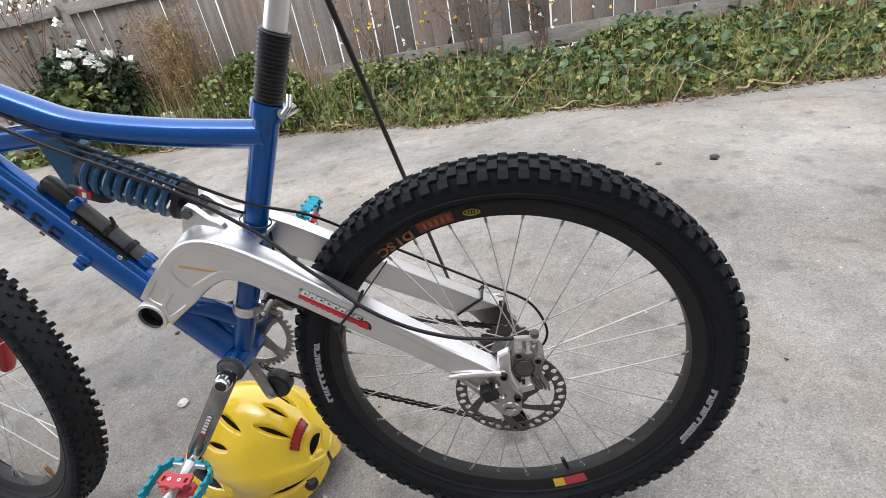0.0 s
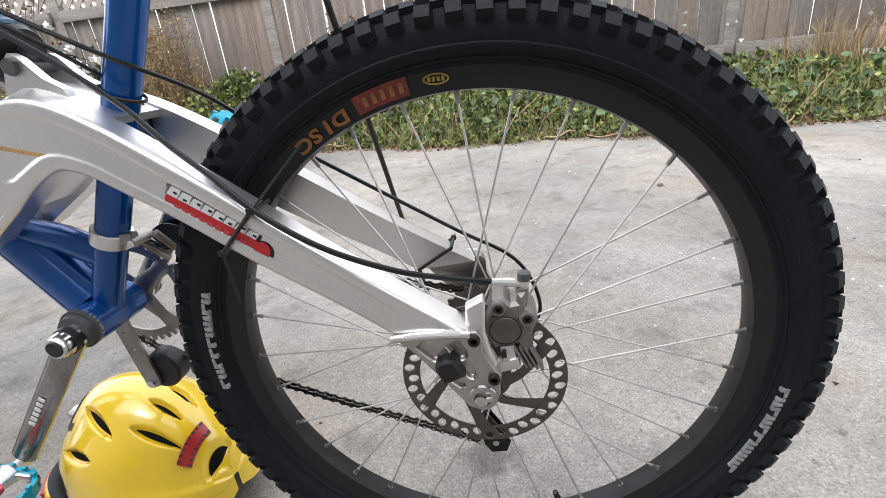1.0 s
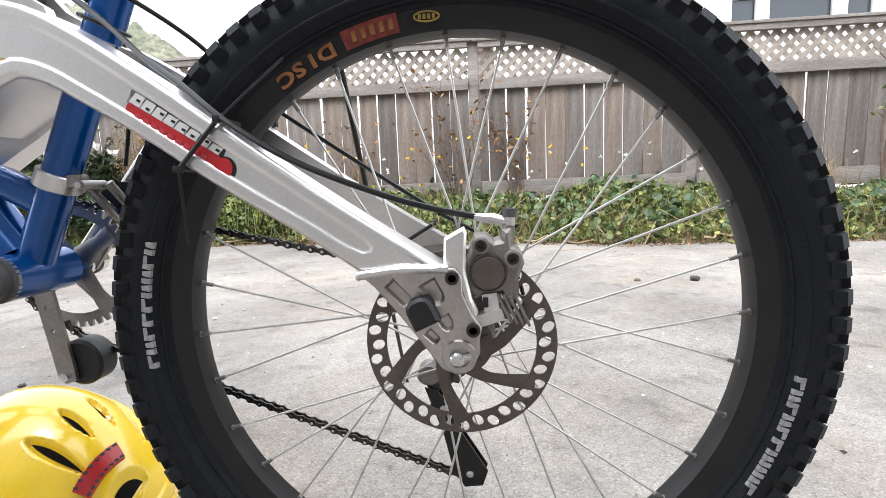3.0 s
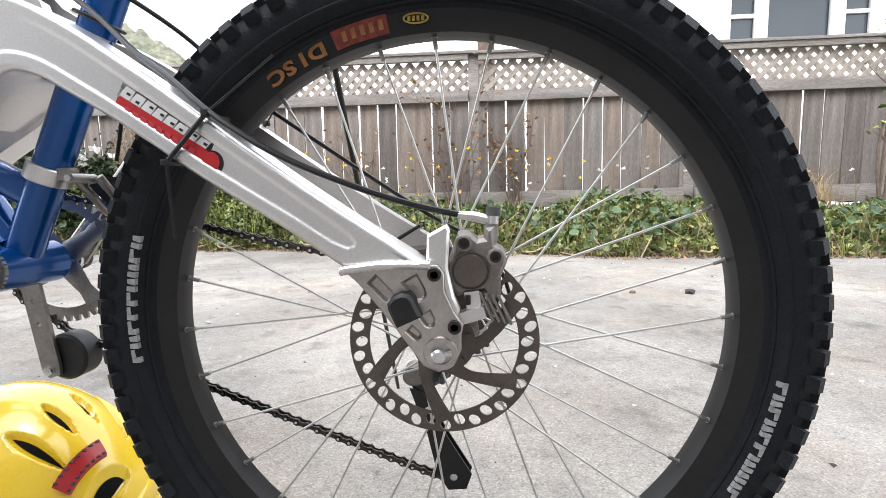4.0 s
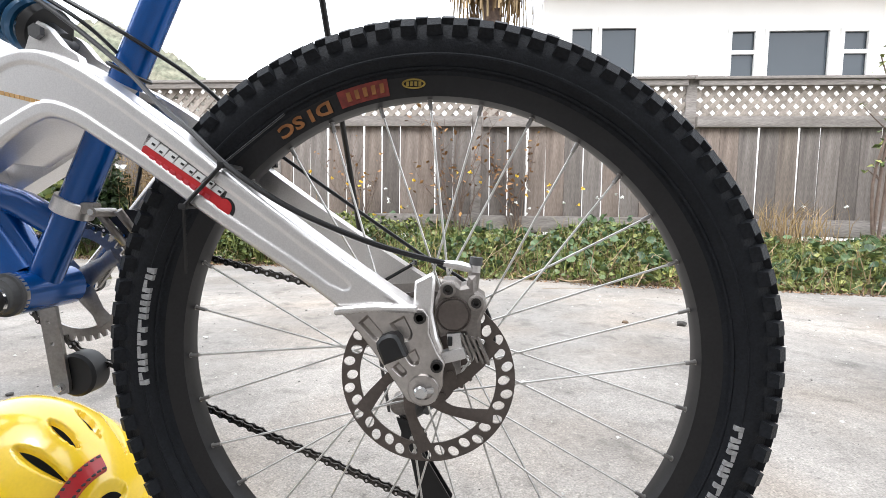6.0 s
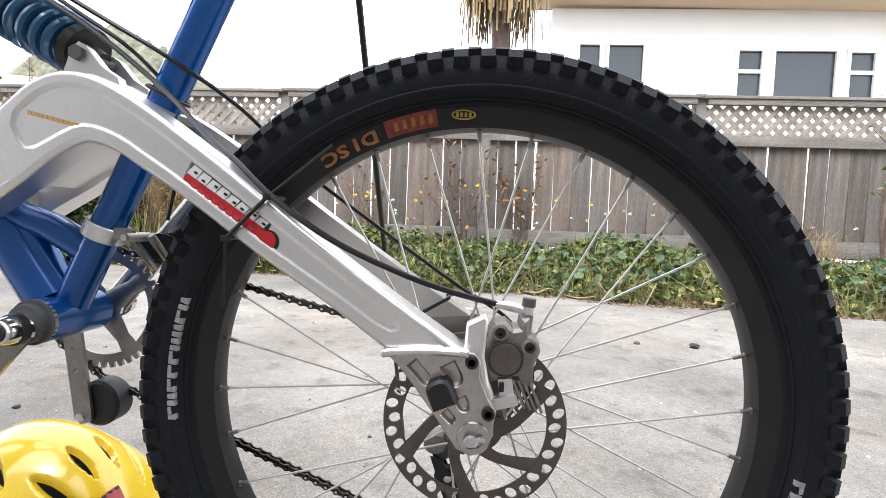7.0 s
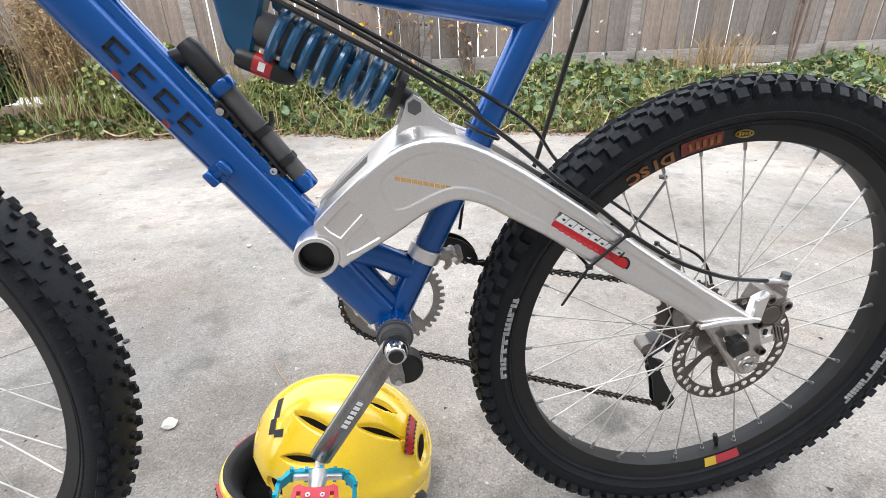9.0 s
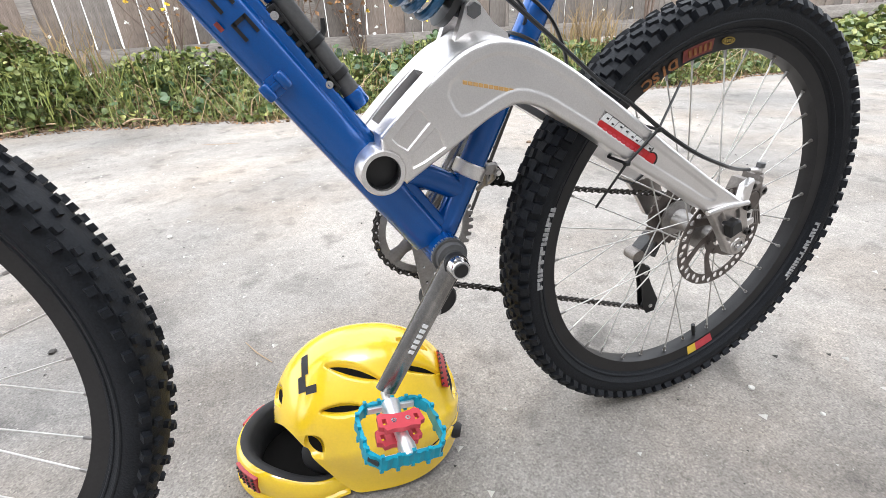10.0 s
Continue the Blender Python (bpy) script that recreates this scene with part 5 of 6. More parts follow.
def derailleur():
    bm = B()
    plate(bm, [[(-0.006, 0.012), (0.014, 0.010), (0.026, -0.030), (0.018, -0.044), (0.006, -0.040)]], 0.058, 0.066, 0.002)
    d = part("rear_derailleur", bm, M_BLACK, bike, "black rear derailleur hanging below the hub")
    bm = B()
    plate(bm, [[(0.004, -0.046), (0.022, -0.050), (0.010, -0.090), (-0.020, -0.112), (-0.036, -0.098), (-0.024, -0.082)]], 0.052, 0.078, 0.004)
    part("knuckle", bm, M_GREY, d)
    bm = B()
    tube(bm, [(-0.030, 0.050, -0.088), (-0.030, 0.074, -0.088), (-0.030, 0.078, -0.088)], [0.0125, 0.0125, 0.0095], 18)
    part("spring_barrel", bm, M_CALIPER, d)
    for y in (0.043, 0.056):
        bm = B()
        plate(bm, [[(-0.034, -0.100), (-0.020, -0.104), (0.004, -0.160), (0.032, -0.214), (0.026, -0.234), (0.006, -0.236), (-0.006, -0.214), (-0.016, -0.160)]], y, y + 0.0022)
        part("cage_plate", bm, M_BLACK, d)
    for x, z in ((-0.014, -0.128), (0.012, -0.218)):
        bm = B()
        lathe(bm, [(0.0, 0.046), (0.013, 0.046), (0.0155, 0.0485), (0.0155, 0.0515), (0.013, 0.0545), (0.0, 0.0545)], 22, (x, 0, z))
        wheel_ = part("jockey_wheel", bm, M_BLACK, d)
        bm = B()
        lathe(bm, [(0.0, 0.0405), (0.0030, 0.0405), (0.0042, 0.0415), (0.0042, 0.046), (0.0, 0.046)], 14, (x, 0, z))
        part("bolt", bm, M_STEEL, wheel_)
    for x0, z0, x1, z1 in ((0.012, -0.020, -0.012, -0.086), (0.022, -0.036, 0.000, -0.094)):
        bm = B()
        tube(bm, [(x0, 0.050, z0), (x1, 0.047, z1)], 0.0042, 10)
        part("link_arm", bm, M_GREY, d)
    bm = B()
    lathe(bm, [(0.0, 0.0480), (0.0045, 0.0480), (0.0060, 0.0495), (0.0060, 0.056), (0.0, 0.056)], 16, (0.006, 0, -0.004))
    part("bolt", bm, M_STEEL, d)
    d.matrix_basis = Matrix.Translation((-0.012, 0, 0)) @ Matrix.Diagonal((1, 1, 0.86, 1))


derailleur()


def chain_guide():
    bm = B()
    plate(bm, [[(-0.464, 0.052), (-0.442, 0.052), (-0.428, -0.052), (-0.428, -0.064), (-0.440, -0.068), (-0.448, -0.062)], circle(-0.450, 0.018, 0.0025, 10)[::-1], circle(-0.446, -0.007, 0.0025, 10)[::-1]], 0.022, 0.026)
    g = part("chain_guide", bm, M_ALU_DARK, bike, "silver chain guide arm with a black roller")
    bm = B()
    lathe(bm, [(0.0, 0.027), (0.023, 0.027), (0.026, 0.030), (0.026, 0.050), (0.023, 0.053), (0.0, 0.053)], 30, (-0.426, 0, -0.046))
    part("roller", bm, M_BLACK, g)
    bm = B()
    cyl(bm, (-0.437, 0.016, -0.058), (-0.437, 0.022, -0.058), 0.005, 12)
    part("bolt", bm, M_CHROME, g)


chain_guide()


def front_mech():
    ax = (SEAT_TOP - BB).normalized()
    c = BB + ax * 0.102
    bm = B()
    tube(bm, [c - ax * 0.0085, c - ax * 0.0075, c + ax * 0.0075, c + ax * 0.0085], [0.0195, 0.0205, 0.0205, 0.0195], 30)
    f = part("mech_clamp", bm, M_ALU, bike, "silver band clamp round the seat tube")
    bm = B()
    box(bm, c + Vector((0.024, -0.006, -0.002)), (0.016, 0.012, 0.013), bevel=0.003)
    cyl(bm, c + Vector((0.032, -0.014, -0.006)), c + Vector((0.032, 0.016, -0.006)), 0.0048, 14)
    part("clamp_lug", bm, M_ALU_DARK, f)
    bm = B()
    cyl(bm, c + Vector((0.032, -0.0165, -0.006)), c + Vector((0.032, -0.0135, -0.006)), 0.0036, 6)
    part("bolt", bm, M_CHROME, f)
    # linkage arms and the cage round the chain
    for dx, dz, y in ((0.024, -0.012, 0.012), (0.040, -0.010, 0.020)):
        bm = B()
        tube(bm, [c + Vector((dx, y - 0.008, dz + 0.006)), c + Vector((dx + 0.006, y + 0.006, dz - 0.016)), c + Vector((dx + 0.004, y + 0.022, dz - 0.030))], [0.0046, 0.0042, 0.0036], 10)
        part("link_arm", bm, M_ALU_DARK, f)
    cage = flat_curve([(-0.384, 0.138), (-0.362, 0.150), (-0.338, 0.143), (-0.322, 0.126), (-0.319, 0.114), (-0.327, 0.110), (-0.345, 0.120), (-0.368, 0.122)], 3)
    for y in (0.040, 0.057):
        bm = B()
        plate(bm, [cage, circle(-0.330, 0.119, 0.0026, 10)[::-1]], y, y + 0.0018)
        part("cage", bm, M_BLACK, f)


front_mech()


# ---- pump, guides and prints on the frame ----
def pump():
    a, b = Vector((-0.608, 0.004, 0.390)), Vector((-0.514, 0.004, 0.242))
    dd = (b - a).normalized()
    nn = Vector((dd.z, 0, -dd.x))
    bm = B()
    tube(bm, [a, a + dd * 0.010, a + dd * 0.045], [0.009, 0.0125, 0.0120], 20)
    tube(bm, [a + dd * 0.012, a + dd * 0.004 + nn * 0.022, a + dd * 0.012 + nn * 0.036], [0.0095, 0.009, 0.0075], 14)
    p = part("hand_pump", bm, M_BLACK, bike, "black and blue hand pump clipped to the down tube")
    bm = B()
    tube(bm, [a + dd * 0.045, b - dd * 0.012], 0.0100, 20)
    part("barrel", bm, M_GREY, p)
    for t0, t1, r in ((0.043, 0.055, 0.0130), (0.160, 0.177, 0.0114)):
        bm = B()
        tube(bm, [a + dd * t0, a + dd * (t0 + 0.002), a + dd * (t1 - 0.002), a + dd * t1], [r - 0.001, r, r, r - 0.001], 20)
        part("collar", bm, M_BLUE, p, "blue pump collar")
    # the slotted bracket between pump and tube, its screws and its strap
    spin = Matrix.Rotation(math.atan2(-dd.z, dd.x), 4, "Y")
    near = Vector((0, -0.011, 0))
    bm = B()
    for w in (0.0085, 0.0200):
        box(bm, a + dd * 0.103 + nn * w + near, (0.092, 0.007, 0.0030), spin, bevel=0.001)
    for t in (0.059, 0.071, 0.083, 0.095, 0.107, 0.119, 0.131, 0.147):
        box(bm, a + dd * t + nn * 0.0142 + near, (0.0042, 0.0062, 0.0115), spin, bevel=0.0008)
    box(bm, a + dd * 0.103 + nn * 0.0142, (0.096, 0.015, 0.010), spin, bevel=0.002)
    part("bracket", bm, M_BLACK, p, "black slotted plastic bracket")
    for t in (0.065, 0.139):
        bm = B()
        lathe(bm, [(0.0, -0.0150), (0.0015, -0.0150), (0.0017, -0.0165), (0.0038, -0.0165), (0.0043, -0.0155), (0.0043, -0.009), (0.0, -0.009)], 14, a + dd * t + nn * 0.0142)
        part("screw", bm, M_CHROME, p)
    for t in (0.098, 0.134):
        bm = B()
        tube(bm, [a + dd * t, a + dd * (t + 0.001), a + dd * (t + 0.008), a + dd * (t + 0.009)], [0.0108, 0.0120, 0.0120, 0.0108], 20)
        part("strap", bm, M_BLACK, p)
    bm = B()
    tube(bm, [a + dd * 0.104 - nn * 0.009, a + dd * 0.100 - nn * 0.016, a + dd * 0.092 - nn * 0.021], [0.0030, 0.0030, 0.0022], 10)
    part("strap_end", bm, M_BLACK, p)


pump()
DT0, DT1 = Vector((-0.809, 0, 0.612)), Vector((-0.445, 0, 0.080))
dtd = (DT1 - DT0).normalized()
dtm = Matrix.Rotation(math.atan2(-dtd.z, dtd.x), 4, "Y")
bm = B()
for off in (-0.009, 0.009):
    q = Vector((-0.5965, -0.0235, 0.2695)) + dtm.to_3x3() @ Vector((0, 0, off))
    tube(bm, [q - dtd * 0.008, q - dtd * 0.006, q + dtd * 0.006, q + dtd * 0.008], [0.0042, 0.0054, 0.0054, 0.0042], 14)
box(bm, Vector((-0.5965, -0.0205, 0.2695)), (0.007, 0.009, 0.030), dtm, bevel=0.0025)
box(bm, Vector((-0.5965, -0.0195, 0.2695)), (0.020, 0.006, 0.012), dtm, bevel=0.002)
part("cable_guide", bm, M_BLUE, dt)
# maker's mark on the tube's flank: dark bars
bm = B()
for t in (0.272, 0.299, 0.326, 0.353):
    p = DT0 + dtd * t
    for w in (-0.009, 0.004):
        box(bm, p + Vector((0, -0.0228, 0)) + dtm.to_3x3() @ Vector((0, 0, w)), (0.017, 0.0012, 0.0034), dtm)
    box(bm, p + Vector((0, -0.0228, 0)) + dtm.to_3x3() @ Vector((-0.0068, 0, -0.0025)), (0.0034, 0.0012, 0.0125), dtm)
part("print", bm, M_BLACK, dt, smooth=0)
for t in (0.286, 0.340):
    p = DT0 + dtd * t
    bm = B()
    box(bm, p + Vector((0, -0.0228, 0)) + dtm.to_3x3() @ Vector((0, 0, -0.019)), (0.008, 0.001, 0.004), dtm)
    part("print_accent", bm, M_DARKRED, dt, smooth=0)


# ---- decals of the near leg ----
def leg_y(x):
    return SPLAY_A + SPLAY_B * x


def leg_decal(name, loops, mat, lift):
    bm = B()
    for lp in loops:
        plate(bm, [lp], -lift, 0.0026)
    for v in bm.verts:
        v.co.y += leg_y(v.co.x)
    return part(name, bm, mat, near_leg, smooth=0)


ux, uz = Vector((0.846, -0.533)).normalized()
def on_leg(u, w):
    return (-0.2620 + ux * u - uz * w, 0.1995 + uz * u + ux * w)


def strip(u0, u1, w0, w1):
    return [on_leg(u0, w0), on_leg(u1, w0), on_leg(u1, w1), on_leg(u0, w1)]


leg_decal("sticker", [[on_leg(-0.002, 0.0080), on_leg(-0.001, 0.0010), on_leg(0.004, -0.0030), on_leg(0.088, -0.0030), on_leg(0.092, 0.001), on_leg(0.092, 0.007), on_leg(0.086, 0.0100), on_leg(0.0, 0.0100)]], M_STICKER, -0.0014)
leg_decal("sticker_print", [[on_leg(-0.001 + 0.0108 * k, 0.0104), on_leg(0.0090 + 0.0108 * k, 0.0104), on_leg(0.0108 + 0.0108 * k, 0.0196 - 0.0004 * k), on_leg(0.0016 + 0.0108 * k, 0.0196 - 0.0004 * k)] for k in range(8)], M_WHITE, -0.0012)
leg_decal("sticker_slits", [[on_leg(0.0035 + 0.0108 * k + o, 0.0130 + w), on_leg(0.0068 + 0.0108 * k + o, 0.0130 + w), on_leg(0.0072 + 0.0108 * k + o, 0.0150 + w), on_leg(0.0039 + 0.0108 * k + o, 0.0150 + w)] for k, (o, w) in enumerate(((0.001, 0.001), (0.0, -0.001), (0.002, 0.0015), (0.002, 0.001), (0.002, -0.0005), (0.0, -0.001), (0.002, 0.0012), (0.002, -0.0005)))], M_BLACK, -0.0008)
leg_decal("sticker_shade", [strip(-0.003, 0.089, 0.0090, 0.0205)], M_BLACK, -0.0018)
leg_decal("sticker_rim", [circle(*on_leg(0.0945, 0.0035), 0.0098, 28)], M_BLACK, -0.0016)
leg_decal("sticker_dot", [circle(*on_leg(0.0930, 0.0037), 0.0078, 24)], M_STICKER, -0.0011)
leg_decal("sticker_small_print", [strip(0.008 + 0.008 * k, 0.0135 + 0.008 * k, 0.0010, 0.0052) for k in range(9)], M_PINK, -0.0009)
leg_decal("orange_print", [[(-0.421 + 0.0056 * k, 0.2594 - 0.00128 * k), (-0.4162 + 0.0056 * k, 0.2583 - 0.00128 * k), (-0.4162 + 0.0056 * k, 0.2621 - 0.00128 * k), (-0.421 + 0.0056 * k, 0.2632 - 0.00128 * k)] for k in range(11)], M_LEGPRINT, -0.0014)


# ---- cables and ties ----
def cable(pts, r=0.0026, mat=M_CABLE, name="cable"):
    bm = B()
    tube(bm, curve_points(pts, 8), r, 8)
    return part(name, bm, mat, bike)


cable([(-0.72, -0.026, 0.556), (-0.672, -0.028, 0.524), (-0.557, -0.028, 0.447), (-0.470, -0.030, 0.398), (-0.382, -0.032, 0.348), (-0.300, -0.040, 0.288), (-0.252, -0.054, 0.247), (-0.215, -0.067, 0.221), (-0.172, -0.080, 0.187), (-0.120, -0.086, 0.155), (-0.065, -0.084, 0.131), (-0.022, -0.074, 0.116), (0.016, -0.066, 0.1065)], 0.0026, name="brake_hose")
cable([(-0.70, -0.018, 0.55), (-0.56, -0.016, 0.462), (-0.503, -0.020, 0.431), (-0.382, -0.020, 0.364), (-0.310, -0.018, 0.324), (-0.255, 0.02, 0.284), (-0.208, 0.055, 0.232), (-0.124, 0.070, 0.170), (-0.030, 0.080, 0.105), (0.040, 0.080, 0.060), (0.066, 0.076, 0.0), (0.045, 0.068, -0.036), (0.012, 0.062, -0.034)], 0.0023, name="gear_cable")
cable([(-0.52, -0.022, 0.432), (-0.46, -0.026, 0.402), (-0.40, -0.028, 0.366), (-0.335, -0.024, 0.322), (-0.325, 0.026, 0.28), (-0.335, 0.034, 0.22), (-0.344, 0.03, 0.165)], 0.0020, name="gear_cable")


def tie(x, tail_a=None, tail_b=None, side=-1):
    """A black zip tie round a swingarm leg."""
    i = min(range(len(TOP)), key=lambda k: abs(TOP[k][0] - x))
    j = min(range(len(LOW)), key=lambda k: abs(LOW[k][0] - (x - 0.03)))
    (xa, za), (xb, zb) = TOP[i], LOW[j]
    def yy(q, off):
        return side * -(SPLAY_A + SPLAY_B * q + off)
    e = 0.0025
    loop = [(xa + e, yy(xa, -e), za + e), (xb - e, yy(xb, -e), zb - e), (xb - e, yy(xb, 0.031), zb - e), (xa + e, yy(xa, 0.031), za + e)]
    bm = B()
    for p, q in zip(loop, loop[1:] + loop[:1]):
        tube(bm, [p, q], 0.0019, 8)
    box(bm, loop[0], (0.006, 0.006, 0.006), bevel=0.001)
    if tail_a:
        tube(bm, curve_points([loop[0], tail_a], 3), 0.0016, 6, flat=0.6)
    if tail_b:
        tube(bm, [loop[1], tail_b], 0.0016, 6)
        box(bm, loop[1], (0.007, 0.006, 0.005), bevel=0.001)
    part("zip_tie", bm, M_BLACK, bike, "black plastic zip tie")


tie(-0.184, (-0.133, -0.056, 0.238), (-0.234, -0.050, 0.090))
tie(-0.030, None, None, 1)
tie(-0.20, (-0.185, 0.08, 0.232), None, 1)
bm = B()
lathe(bm, [(0.0205, -0.002), (0.0216, -0.001), (0.0216, 0.001), (0.0205, 0.002)], 24, axis="z")
bmesh.ops.transform(bm, matrix=Matrix.Translation((-0.322, 0, 0.292)) @ (SEAT_TOP - BB).to_track_quat("Z", "Y").to_matrix().to_4x4(), verts=bm.verts)
part("zip_tie", bm, M_BLACK, bike)


# ---- fork ----
def fork():
    axle = STEER.to_3x3() @ Vector((0, -1, 0)) * 0.132
    far = STEER.translation - axle * 0.5
    top = far + Vector((0.294, 0.0, 0.600))
    for base in (far, far + axle):
        up = (top - far).normalized()
        bm = B()
        tube(bm, [base - up * 0.02, base, base + up * 0.12, base + up * 0.385], [0.016, 0.020, 0.0225, 0.0235], 20)
        lo = part("fork_lower", bm, M_RED, bike, "red fork lower leg")
        bm = B()
        tube(bm, [base + up * 0.375, base + up * 0.397], [0.0255, 0.0245], 20)
        part("wiper_seal", bm, M_BLACK, lo)
        bm = B()
        tube(bm, [base + up * 0.38, base + up * 0.74], 0.0165, 18)
        part("stanchion", bm, M_BRONZE, bike, "bronze fork stanchion")
    up = (top - far).normalized()
    bm = B()
    tube(bm, [far + axle * -0.15 + up * 0.68, far + axle * 1.15 + up * 0.68], 0.02, 16, flat=1.6)
    part("fork_crown", bm, M_BLACK, bike)
    bm = B()
    plate(bm, [[(0.02, 0.05), (0.06, 0.10), (0.085, 0.085), (0.075, 0.04), (0.05, 0.02)]], -0.075, -0.035, 0.004)
    bmesh.ops.transform(bm, matrix=STEER, verts=bm.verts)
    part("front_caliper", bm, M_ALU_DARK, bike, "worn silver front brake caliper")


fork()


def letters(word, r, a0, step, y, size, mat, parent):
    """Upside-down letters along the rim, tops towards the hub."""
    for k, ch in enumerate(word):
        cu = bpy.data.curves.new("letter", "FONT")
        cu.body, cu.size, cu.align_x, cu.align_y, cu.extrude, cu.resolution_u, cu.offset = ch, size, "CENTER", "CENTER", 0.0004, 3, 0.0006
        tmp = new("letter", cu)
        me = bpy.data.meshes.new_from_object(tmp.evaluated_get(bpy.context.evaluated_depsgraph_get()))
        bpy.data.objects.remove(tmp)
        me.materials.clear()
        me.materials.append(mat)
        ob = new("letter", me)
        ob.parent = parent
        a = radians(a0 + step * k)
        rad, tan = Vector((math.cos(a), 0, math.sin(a))), Vector((-math.sin(a), 0, math.cos(a)))
        m = Matrix((tan, -rad, Vector((0, -1, 0)))).transposed().to_4x4()
        ob.matrix_basis = Matrix.Translation(rad * r + Vector((0, y, 0))) @ m @ Matrix.Diagonal((1.4, 1, 1, 1))


letters("DISC", 0.2740, 113.6, 3.0, -0.0166, 0.0165, M_ORANGE, rear)
rim_label(rear, 99.5, 110.0, -0.0118, [M_DARKRED], 0.2675, 0.2835)
bm = B()
for k in range(5):
    t = radians(100.8 + 1.75 * k)
    box(bm, (0.2755 * math.cos(t), -0.0168, 0.2755 * math.sin(t)), (0.0042, 0.0008, 0.009), Matrix.Rotation(radians(90) - t, 4, "Y"))
part("print", bm, M_ORANGE, rear, smooth=0)
bm = B()
lo = [(0.2755 * math.cos(radians(94.3)) + 0.0115 * math.cos(2 * math.pi * k / 28), 0.0048 * math.sin(2 * math.pi * k / 28)) for k in range(28)]
hole = [(x * 1.0, z) for x, z in circle(0.2755 * math.cos(radians(94.3)), 0, 0.0098, 28, 0.0034)]
plate(bm, [lo, hole[::-1]], -0.0172, -0.0160)
for k in range(4):
    box(bm, (0.2755 * math.cos(radians(94.3)) - 0.006 + 0.004 * k, -0.0166, 0), (0.0026, 0.001, 0.0040))
bmesh.ops.transform(bm, matrix=Matrix.Translation((0, 0, 0.2748)), verts=bm.verts)
part("print", bm, M_GOLD, rear, "yellow oval maker's mark", smooth=0)


# ---- the prop, the helmet and what lies about ----
def prop():
    a, b = Vector((-0.164, 0.627, 0.0)), Vector((-0.160, 0.018, 0.937))
    bm = B()
    tube(bm, [a, a + (b - a) * 0.012, b], [0.0035, 0.0042, 0.0042], 12)
    solid("prop_rod", bm, M_BLACK, "thin black rod propping the bicycle upright", "prop rod")


prop()


